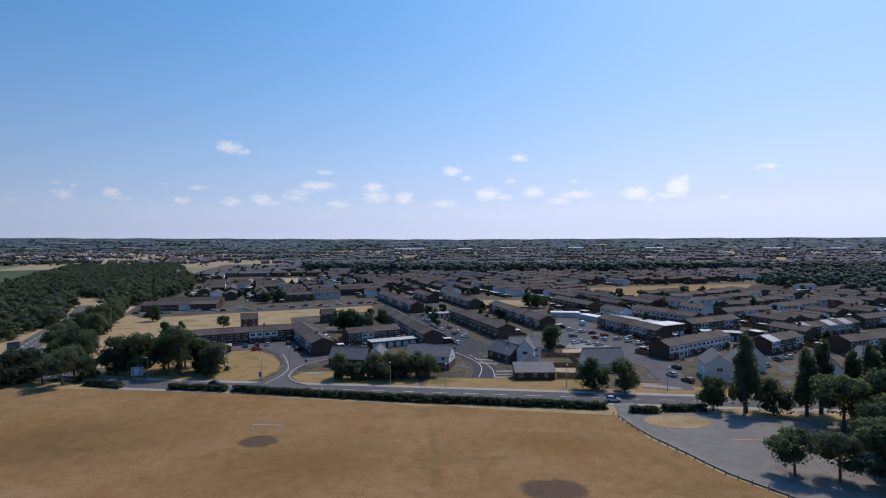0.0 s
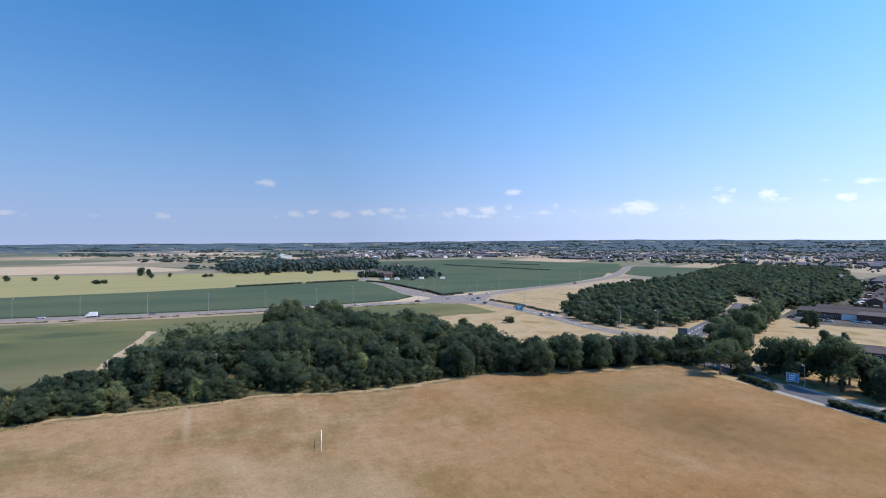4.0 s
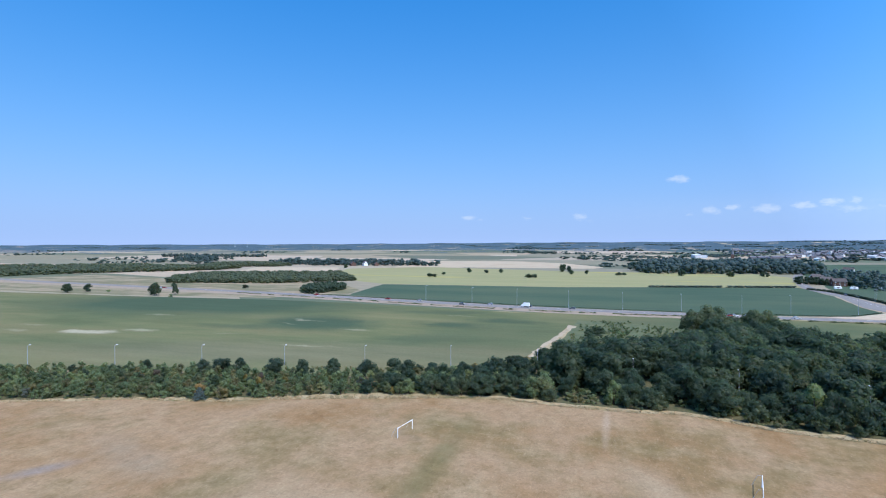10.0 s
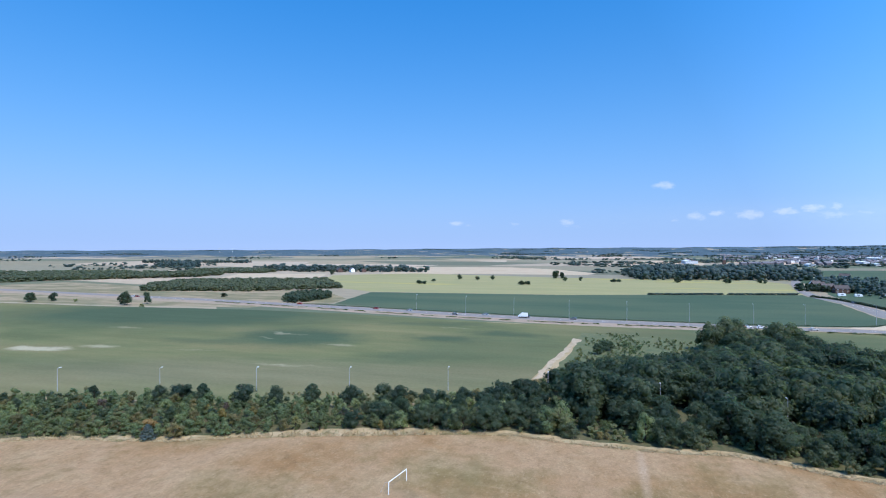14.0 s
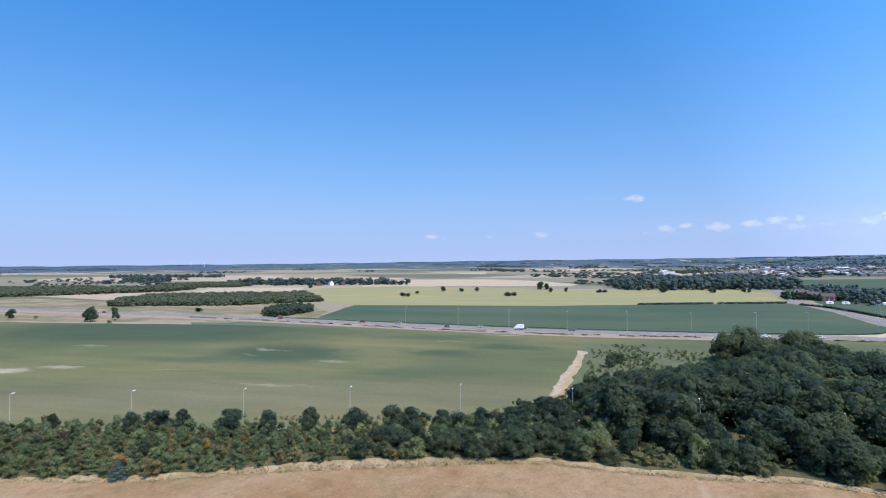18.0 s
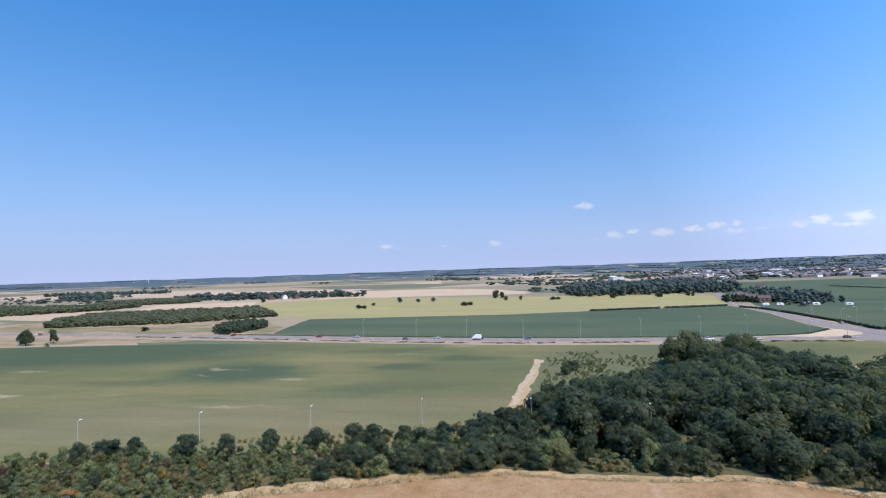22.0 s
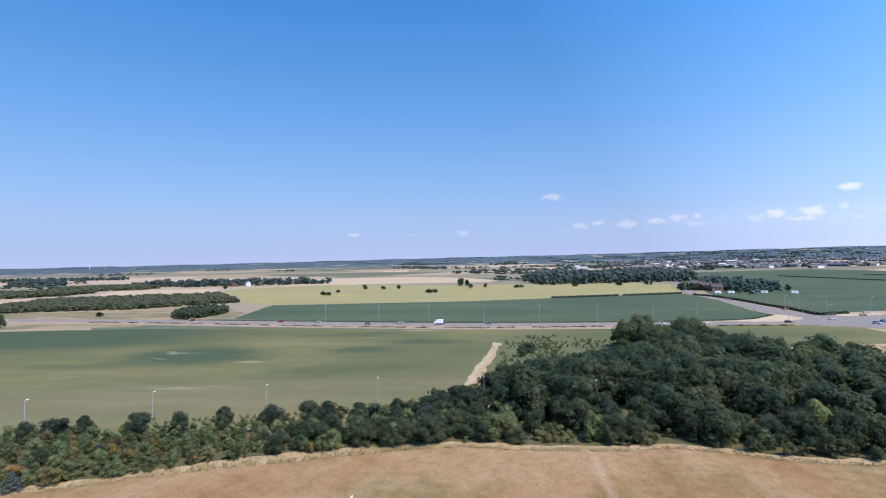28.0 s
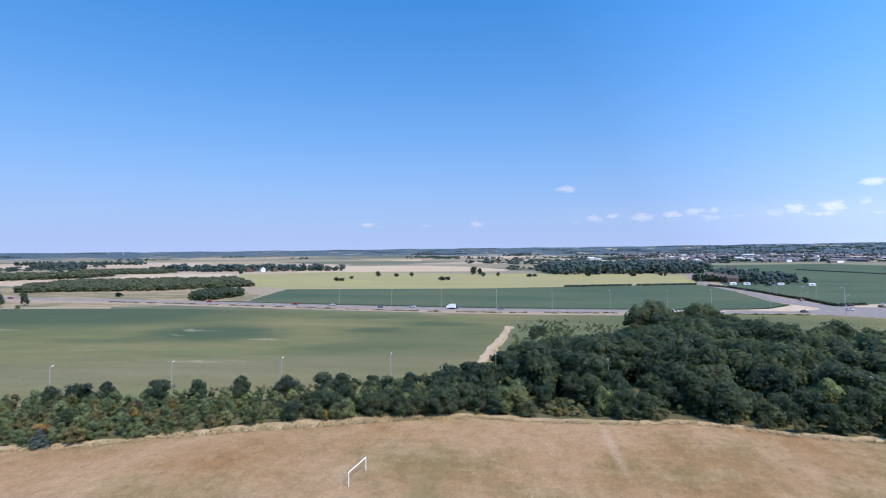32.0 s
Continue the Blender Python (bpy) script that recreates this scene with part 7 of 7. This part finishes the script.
bar = tagged(new("height_barrier"), "pale steel barrier at the car park entrance", "barrier")
for x in (0, 4.5):
    part("post", tube_mesh("post", M["white"], ((x, 0, 0), (x, 0, 2.4), 0.1, 0.1)), bar)
part("beam", tube_mesh("beam", M["white"], ((0, 0, 2.3), (4.5, 0, 2.3), 0.07, 0.07)), bar)
bar.matrix_basis = pose(40.5, 131, 0.1, 0, 0, 10)
ribbon("road_marking", [(60, 113.5), (66, 113), (72, 112.7)], 0.35, 0.14, surface("worn_red_line", [(0.42, 0.24, 0.14), (0.5, 0.34, 0.24)], 1.0, 5, 0.2, 0.8, 0), "faded reddish line on the car park", "marking")

M["sign_blue"] = surface("sign_face_blue", [(0.05, 0.22, 0.36), (0.07, 0.27, 0.42)], 1.0, 5.0, 0.08, 0.4, 0, local=True)
M["sign_back"] = surface("sign_back_grey", [(0.10, 0.10, 0.11), (0.14, 0.14, 0.15)], 1.0, 5.0, 0.1, 0.6, 0, local=True)


def road_sign(x, y, turn, w, h, z, face, label):
    s = tagged(new("road_sign"), label, "sign")
    for px in (-w * 0.32, w * 0.32):
        part("post", tube_mesh("post", M["steel"], ((px, 0.08, 0), (px, 0.08, z + h * 0.8), 0.06, 0.06)), s)
    p = part("panel", box_mesh("panel", M["white"], -w / 2, w / 2, -0.03, 0.03, z, z + h), s, "sign board with pale border")
    part("face", box_mesh("face", M[face], -w / 2 + 0.09, w / 2 - 0.09, -0.045, -0.031, z + 0.09, z + h - 0.09), p)
    if face == "sign_blue":
        for k in range(3):
            part("text_bar", box_mesh("text_bar", M["white"], -w * 0.3, w * (0.1 + 0.08 * k), -0.055, -0.046, z + h * (0.2 + 0.24 * k), z + h * (0.3 + 0.24 * k)), p)
    s.matrix_basis = pose(x, y, 0.05, 0, 0, turn)


road_sign(-100.5, 163.5, 25, 3.2, 2.6, 1.6, "sign_blue", "blue road direction sign with white border")
road_sign(-104, 156.6, 40, 1.6, 1.4, 0.8, "sign_blue", "small blue road sign near the hedge")
road_sign(-277, 186, 50, 4.4, 3.4, 1.6, "sign_blue", "large blue direction sign before the crossing")
road_sign(-172, 203, 40, 4.2, 3.2, 1.6, "sign_back", "dark back of a large road sign")
road_sign(-52, 182, 10, 1.0, 1.2, 1.4, "sign_back", "small dark sign at the side road")
road_sign(-61, 161.5, 10, 0.8, 1.6, 1.6, "sign_back", "small dark sign on the grass corner")
road_sign(-136, 178, 60, 3.0, 2.0, 2.0, "sign_blue", "blue road sign beside the bend")

# timber fences round the new gardens


def timber_fence(points, h, label):
    f = tagged(new("garden_fence"), label, "fence")
    for (ax, ay), (bx, by) in zip(points, points[1:]):
        d, turn = math.hypot(bx - ax, by - ay), math.degrees(math.atan2(by - ay, bx - ax))
        k = max(1, round(d / 1.9))
        for i in range(k):
            p = part("panel", PANEL, f)
            p.matrix_basis = pose(ax + (bx - ax) * i / k, ay + (by - ay) * i / k, 0.06, 0, 0, turn) @ Matrix.Diagonal((d / k / 1.9, 1, h / 1.8, 1))
            q = part("post", FPOST, f)
            q.matrix_basis = pose(ax + (bx - ax) * i / k, ay + (by - ay) * i / k, 0.05) @ Matrix.Diagonal((1, 1, h / 1.8, 1))


pb = bmesh.new()
for k in range(8):
    box(pb, 0.06 + k * 0.23, 0.06 + k * 0.23 + 0.215, -0.02 + 0.008 * (k % 2), 0.0 + 0.008 * (k % 2), 0.05, 1.75)
PANEL = bm_mesh("panel", pb, M["timber"])
FPOST = box_mesh("post", M["timber"], -0.05, 0.05, -0.05, 0.05, 0, 1.9)
timber_fence([(32.6, 166.5), (43, 165.5), (43.5, 180), (44, 196), (33, 197)], 1.8, "brown timber fence round a new garden")
timber_fence([(33, 180), (43.5, 180)], 1.8, "brown timber fence between two gardens")
timber_fence([(44, 196), (60, 198), (58, 184)], 1.8, "brown timber fence behind the white bungalow")
timber_fence([(-30, 192), (-18, 194), (-15, 190)], 1.8, "brown timber fence behind the new houses")
timber_fence([(-22, 234), (-26, 248), (-44, 246)], 1.8, "brown fence behind the terrace gardens")
timber_fence([(80, 191), (72, 203)], 1.8, "brown timber fence beside the end house")
for i, (x, y) in enumerate(((-110, 236), (-98, 241), (-84, 248))):
    garage_block(x, y, x + 9, y + 4, 5, 3.2, "brick outbuilding behind the terrace", "brick", "tile")

# ---- vehicles ----


def loft(sections, material, name):
    """A closed skin over cross-sections given as x, half width, low and high."""
    bm = bmesh.new()
    loops = []
    for x, w, z0, z1, r in sections:
        loops.append([bm.verts.new(c) for c in ((x, -w, z0), (x, w, z0), (x, w, z1 - r), (x, w - r * 0.8, z1), (x, -w + r * 0.8, z1), (x, -w, z1 - r))])
    for a, b in zip(loops, loops[1:]):
        for i in range(6):
            bm.faces.new((a[i], a[(i + 1) % 6], b[(i + 1) % 6], b[i]))
    bm.faces.new(loops[0][::-1]), bm.faces.new(loops[-1])
    bmesh.ops.recalc_face_normals(bm, faces=bm.faces[:])
    return bm_mesh(name, bm, material)


WHEEL = bmesh.new()
bmesh.ops.create_cone(WHEEL, cap_ends=True, segments=14, radius1=0.32, radius2=0.32, depth=0.22, matrix=Matrix.Rotation(radians(90), 4, "X"))
WHEEL = bm_mesh("wheel", WHEEL, M["rubber"])
PAINTS = {"white": (0.75, 0.75, 0.74), "silver": (0.45, 0.46, 0.48), "black": (0.02, 0.02, 0.022), "red": (0.30, 0.03, 0.025), "blue": (0.04, 0.09, 0.22), "grey": (0.14, 0.145, 0.15)}


def car(paint, van=False):
    m, t, p = shader(f"{paint}_car_paint")
    p.inputs["Base Color"].default_value, p.inputs["Roughness"].default_value = (*PAINTS[paint], 1), 0.28
    p.inputs["Coat Weight"].default_value = 0.6
    c = tagged(new("van" if van else "car"), f"{paint} panel van standing on the asphalt" if van else f"{paint} hatchback car standing on the asphalt", "van" if van else "car")
    if van:
        part("body", loft([(-2.6, 0.9, 0.35, 2.2, 0.15), (-2.5, 0.97, 0.28, 2.4, 0.2), (0.9, 0.97, 0.28, 2.4, 0.2), (1.5, 0.95, 0.28, 2.1, 0.2), (2.05, 0.93, 0.28, 1.25, 0.15), (2.55, 0.85, 0.35, 1.0, 0.15)], m, "body"), c)
        part("windscreen", loft([(1.42, 0.84, 1.35, 2.02, 0.05), (2.03, 0.82, 1.28, 1.34, 0.02)], M["glass"], "windscreen"), c)
        wx = (-1.6, 1.7)
    else:
        part("body", loft([(-2.05, 0.72, 0.42, 0.85, 0.1), (-1.95, 0.84, 0.3, 0.98, 0.12), (-1.0, 0.87, 0.25, 1.0, 0.1), (0.8, 0.87, 0.25, 0.98, 0.1), (1.7, 0.84, 0.28, 0.82, 0.12), (2.05, 0.7, 0.38, 0.66, 0.1)], m, "body"), c)
        part("cabin", loft([(-1.85, 0.74, 0.95, 1.04, 0.03), (-1.45, 0.68, 0.95, 1.38, 0.1), (-0.6, 0.68, 0.95, 1.46, 0.1), (0.15, 0.67, 0.95, 1.42, 0.1), (0.95, 0.74, 0.95, 1.0, 0.02)], M["glass"], "cabin"), c, "dark tinted windows")
        part("roof", loft([(-1.4, 0.62, 1.37, 1.41, 0.02), (-0.6, 0.64, 1.44, 1.49, 0.02), (0.12, 0.62, 1.40, 1.45, 0.02)], m, "roof"), c)
        wx = (-1.3, 1.3)
    for x in wx:
        for s in (-1, 1):
            w = part("wheel", WHEEL, c)
            w.location = (x, s * 0.78, 0.32)
    c.location = (0, 0, -60)
    return c


FLEET = {k: car(k) for k in PAINTS}
FLEET["van"] = car("white", True)
SEEN = set()


def park(key, x, y, turn, group="parked cars", z=0.165):
    m = pose(x, y, z, 0, 0, turn)
    if key in SEEN:
        c = copy_thing(FLEET[key], m)
    else:
        c = FLEET[key]
        c.matrix_basis = m
        SEEN.add(key)
    return tagged(c, group=group)


for k, x, y, a in (("black", -73, 157.2, -3), ("silver", 42.5, 141, -8), ("blue", -86, 216, 110), ("black", -82, 218, 112), ("silver", -78, 219, 110), ("red", -79, 209, 25), ("black", -70, 222, 100), ("white", -65, 224, 95), ("black", -62, 209, 60),
                   ("van", -42, 203, 20), ("white", -5, 256, 100), ("grey", 1, 246, 100), ("white", -9, 268, 105), ("black", -1, 212, 10), ("silver", -12, 282, 110), ("white", 58, 256, 20), ("van", 68, 272, 100),
                   ("white", 52, 222, 30), ("silver", 56, 225, 30), ("white", 58, 221, 40), ("silver", 61, 218, 30), ("red", 66, 246, 20), ("white", 62, 250, 15), ("red", 70, 240, 25), ("white", 76, 226, 30), ("white", 79, 221, 30), ("silver", 73, 231, 30),
                   ("grey", 55, 238, 15), ("red", 72, 161, 120), ("silver", 70, 168, 110), ("black", 76, 178, 100), ("white", 24, 206, 120), ("grey", 30, 205, 110), ("black", 44, 214, 10)):
    park(k, x, y, a)
r = random.Random(21)
names = ["white", "silver", "black", "grey", "blue", "red", "silver", "white"]
for i in range(22):
    s = i / 21
    park(r.choice(names), -190 + 140 * s + r.uniform(-2, 2), 313.5 + 54 * s + r.choice([-2.4, 2.4, 5.5]), 20 + r.choice([0, 180]))
for i in range(26):
    c = r.choice([q for q in ROWS if q.y < 470])
    park(r.choice(names), c.x - 7 + r.uniform(-2, 2), c.y + r.uniform(-8, 18), 110 + r.choice([0, 180, 90]), z=0.04)
LINE_A = smooth_line(ROAD_A, 2.0)
for i in range(19):
    q = LINE_A[int((0.40 + 0.32 * r.random()) * len(LINE_A))]
    j = LINE_A.index(q)
    d = (LINE_A[j + 1] - q).normalized()
    side = r.choice([-1, 1])
    off = 2.5 + side * 2.9
    park(r.choice(["white", "silver", "black", "grey", "white", "red", "black"]), q.x - d.y * off, q.y + d.x * off, math.degrees(math.atan2(d.y, d.x)) + (180 if side > 0 else 0), "traffic on the main road", 0.115)
for x, y, a in ((-300, 199, 175), (-262, 192, 175), (-258, 195.5, -5), (-330, 193, 175), (-430, 190, 175), (-520, 194, -5), (-360, 205, 120), (-352, 196, 30), (-395, 200, 70), (-372, 185, 80), (-390, 215, 90), (-404, 226, 75)):
    park(r.choice(names), x, y, a, "traffic on the main road", 0.15)
lorry = tagged(new("lorry"), "small white box lorry on the main road", "lorry")
part("box", box_mesh("box", M["white"], -2.6, 1.3, -1.1, 1.1, 0.8, 3.0), lorry)
part("cab", loft([(1.35, 1.0, 0.5, 2.3, 0.15), (2.2, 1.0, 0.5, 2.2, 0.2), (3.1, 0.95, 0.5, 1.3, 0.2)], M["white"], "cab"), lorry)
part("chassis", box_mesh("chassis", M["rubber"], -2.5, 2.8, -0.9, 0.9, 0.4, 0.78), lorry)
for x in (-1.7, 2.2):
    for s in (-1, 1):
        w = part("wheel", WHEEL, lorry)
        w.matrix_basis = pose(x, s * 0.95, 0.38) @ Matrix.Diagonal((1.2, 1.1, 1.2, 1))
lorry.matrix_basis = pose(-370.5, -48, 0.12, 0, 0, -97)

# ---- gardens of the estate ----
spots = []
for q in ROWS:
    for k in range(4):
        spots.append((q.x + r.uniform(-16, 20), q.y + r.uniform(-14, 22)))
spots += [(r.uniform(-130, 120), r.uniform(232, 330)) for _ in range(70)]
clear = [p for p in spots if not any(inside(p[0], p[1], k) for k in KEEP_OUT) and all(math.hypot(p[0] - a, p[1] - b) > 7 for a, b in RECTS)]
wood_of("garden_shrubs", [(x, y, FAROFF[i % 4], 10, r.uniform(1.8, 6.0), r.uniform(0.8, 1.3)) for i, (x, y) in enumerate(clear)], "shrubs and small trees in the gardens of the estate", "leaf_dark", "shrubs")
wood_of("tree_belt", belt([(-215, 745), (-100, 700), (60, 690), (300, 720), (560, 700), (640, 760), (300, 790), (0, 770), (-180, 800)], 9, 13.5, 41, FAROFF, 1.3, 0.8), "dark belt of trees behind the estate", "leaf_hazed")
wood_of("tree_belt", belt([(330, 360), (420, 420), (620, 520), (900, 800), (760, 800), (480, 560), (330, 440)], 11, 11, 42, FAROFF, 1.1), "dark trees beside the far houses", "leaf_hazed")

wood_of("tree_belt", belt([(300, 490), (360, 470), (440, 520), (570, 610), (720, 850), (600, 900), (420, 650), (320, 545)], 10, 11, 43, FAROFF, 1.1), "lush green trees beside the far houses", "leaf_hazed")
wood_of("garden_trees", [(x, y, FAR[i % 4], 10, r.uniform(4.5, 9.5), r.uniform(0.8, 1.15)) for i, (x, y) in enumerate(clear[::4])], "green trees in the gardens of the estate", "leaf", "trees")


def gardens():
    """Fences, outbuildings and their pale roofs behind the far terraces."""
    g = random.Random(52)
    sets = {"fence": [], "outbuilding": [], "roof": [], "white": []}
    u, v = Vector((math.cos(radians(20)), math.sin(radians(20)))), Vector((-math.sin(radians(20)), math.cos(radians(20))))

    def slab(key, c, a, b, la, lb, z0, z1):
        p = [c + a * i * la / 2 + b * j * lb / 2 for i, j in ((-1, -1), (1, -1), (1, 1), (-1, 1))]
        sets[key].append([(q.x, q.y, z) for z in (z0, z1) for q in p])

    for q in ROWS:
        for k in range(-1, 7):
            o = q + v * (k * 5.5 + g.uniform(-1, 1)) - u * g.uniform(3, 5)
            if any(math.hypot(o.x - a, o.y - b) < 8 for a, b in RECTS) or any(inside(o.x, o.y, z) for z in KEEP_OUT):
                continue
            slab("fence", o, u, v, g.uniform(4, 8), 0.08, 0.03, g.uniform(1.3, 1.9))
            if g.random() < 0.5:
                slab("fence", o - u * 3, v, u, 5.5, 0.08, 0.03, g.uniform(1.3, 1.9))
            if g.random() < 0.4:
                w, d, h = g.uniform(2, 4), g.uniform(2, 5.5), g.uniform(2.0, 2.6)
                c = o + v * 2.4 - u * g.uniform(0, 3)
                slab("outbuilding", c, u, v, w, d, 0.03, h)
                slab("white" if g.random() < 0.3 else "roof", c, u, v, w + 0.4, d + 0.4, h + 0.005, h + 0.15)
    for m in UNITS:
        a, b = (m.to_3x3() @ Vector((1, 0, 0))).to_2d(), (m.to_3x3() @ Vector((0, 1, 0))).to_2d()
        deep = g.uniform(5.0, 6.5)

        def at(x, y):
            return (m @ Vector((x, y, 0))).to_2d()

        back = at(3, 8.6 + deep)
        if any(math.hypot(back.x - p, back.y - q) < 6 for p, q in RECTS) or any(inside(back.x, back.y, z) for z in KEEP_OUT[:3]):
            continue
        slab("fence", at(0, 8.6 + deep / 2), b, a, deep - 0.4, 0.08, 0.03, g.uniform(1.4, 1.9))
        slab("fence", back, a, b, 5.8, 0.08, 0.03, g.uniform(1.5, 1.9))
        if g.random() < 0.55:
            w, d, h = g.uniform(1.8, 2.8), g.uniform(1.8, 3.0), g.uniform(1.9, 2.4)
            c = at(g.uniform(1.8, 4.2), 8.6 + deep - d / 2 - 0.5)
            slab("outbuilding", c, a, b, w, d, 0.03, h)
            slab("white" if g.random() < 0.35 else "roof", c, a, b, w + 0.3, d + 0.3, h + 0.005, h + 0.14)
        if g.random() < 0.5:
            slab("white", at(g.uniform(1.5, 4.5), 8.6 + 1.5), a, b, g.uniform(2.0, 3.4), 2.4, 2.2, 2.34)
            slab("outbuilding", at(3, 8.6 + 1.45), a, b, 1.6, 2.2, 0.03, 2.19)
        if g.random() < 0.6:
            slab("fence", at(g.uniform(0.5, 5.5), -3.2), a, b, g.uniform(1.5, 3.2), 0.1, 0.03, 1.0)
    for key, name, label, mat in (("fence", "garden_fences", "brown fences between the gardens of the estate", "timber"), ("outbuilding", "outbuildings", "small sheds and garages in the gardens", "brick"), ("roof", "outbuilding_roofs", "pale felt roofs of sheds and garages", "felt"), ("white", "outbuilding_roofs", "white flat roofs of sheds and garages", "white")):
        verts = [p for b in sets[key] for p in b]
        faces = [tuple(8 * i + j for j in f) for i in range(len(sets[key])) for f in ((3, 2, 1, 0), (4, 5, 6, 7), (0, 1, 5, 4), (1, 2, 6, 5), (2, 3, 7, 6), (3, 0, 4, 7))]
        tagged(new(name, mesh_of(name, verts, faces, M[mat])), label, "fence" if key == "fence" else "sheds", kind="stuff")


gardens()


def far_car(paint):
    """A small car seen from afar, in one mesh with dark windows."""
    bm = bmesh.new()
    for (x0, x1, y, z0, z1, cut), mi in (((-2.0, 2.0, 0.85, 0.25, 0.95, 0.12), 0), ((-1.7, 0.9, 0.72, 0.96, 1.36, 0.45), 1), ((-1.3, 0.4, 0.64, 1.365, 1.45, 0.1), 0)):
        lo = [bm.verts.new(c) for c in ((x0, -y, z0), (x1, -y, z0), (x1, y, z0), (x0, y, z0))]
        hi = [bm.verts.new(c) for c in ((x0 + cut, -y + 0.08, z1), (x1 - cut, -y + 0.08, z1), (x1 - cut, y - 0.08, z1), (x0 + cut, y - 0.08, z1))]
        for f in [lo[::-1], hi] + [(lo[i], lo[(i + 1) % 4], hi[(i + 1) % 4], hi[i]) for i in range(4)]:
            bm.faces.new(f).material_index = mi
    me = bm_mesh("parked_car", bm, bpy.data.materials[f"{paint}_car_paint"])
    me.materials.append(M["glass"])
    return me


FAR_CARS = {k: far_car(k) for k in PAINTS}


def far_park(x, y, turn, key, z=0.05):
    ob = tagged(new("parked_car", FAR_CARS[key]), f"{key} car parked among the houses", "car", "cars of the estate")
    ob.matrix_basis = pose(x, y, z, 0, 0, turn)


for i in range(110):
    q = r.choice([p for p in ROWS if p.y < 520])
    far_park(q.x + 12.5 * math.cos(radians(20)) + r.uniform(-1, 1), q.y + r.uniform(-6, 26), 110 + r.choice([0, 0, 180, 90]), r.choice(names))
for x, y in ((-10, 292), (-7, 274), (-13, 301), (-16, 305), (-1, 262), (6, 238), (3, 250), (-14, 288), (46, 262), (50, 264), (55, 266), (82, 219), (84, 215), (79, 234), (82, 236), (64, 234), (67, 230), (44, 240), (48, 245), (-38, 210), (-42, 214), (-36, 222), (-39, 228), (-45, 224), (-22, 236), (-16, 238), (0, 226), (2, 222), (92, 214), (98, 218), (104, 222), (118, 190), (124, 193), (132, 196), (108, 180), (148, 196)):
    far_park(x, y, r.choice([20, 110, 110, 200]), r.choice(names), 0.17)
for x, y in ((-588, 214), (-586, 226), (-581, 246), (-583, 256), (-575, 280)):
    cv = tagged(new("caravan"), "white caravan parked beside the road", "caravan", "caravans by the road")
    part("body", loft([(-3.0, 1.05, 0.5, 2.3, 0.2), (-2.7, 1.1, 0.4, 2.6, 0.2), (2.3, 1.1, 0.4, 2.6, 0.2), (3.0, 1.05, 0.6, 1.8, 0.2)], M["white"], "body"), cv)
    part("window", box_mesh("window", M["glass"], -1.2, 1.0, -1.14, -1.09, 1.3, 1.9), cv)
    for sd in (-1, 1):
        part("wheel", WHEEL, cv).location = (0, sd * 1.0, 0.3)
    cv.matrix_basis = pose(x, y, 0.03, 0, 0, 84 + r.uniform(-8, 8))
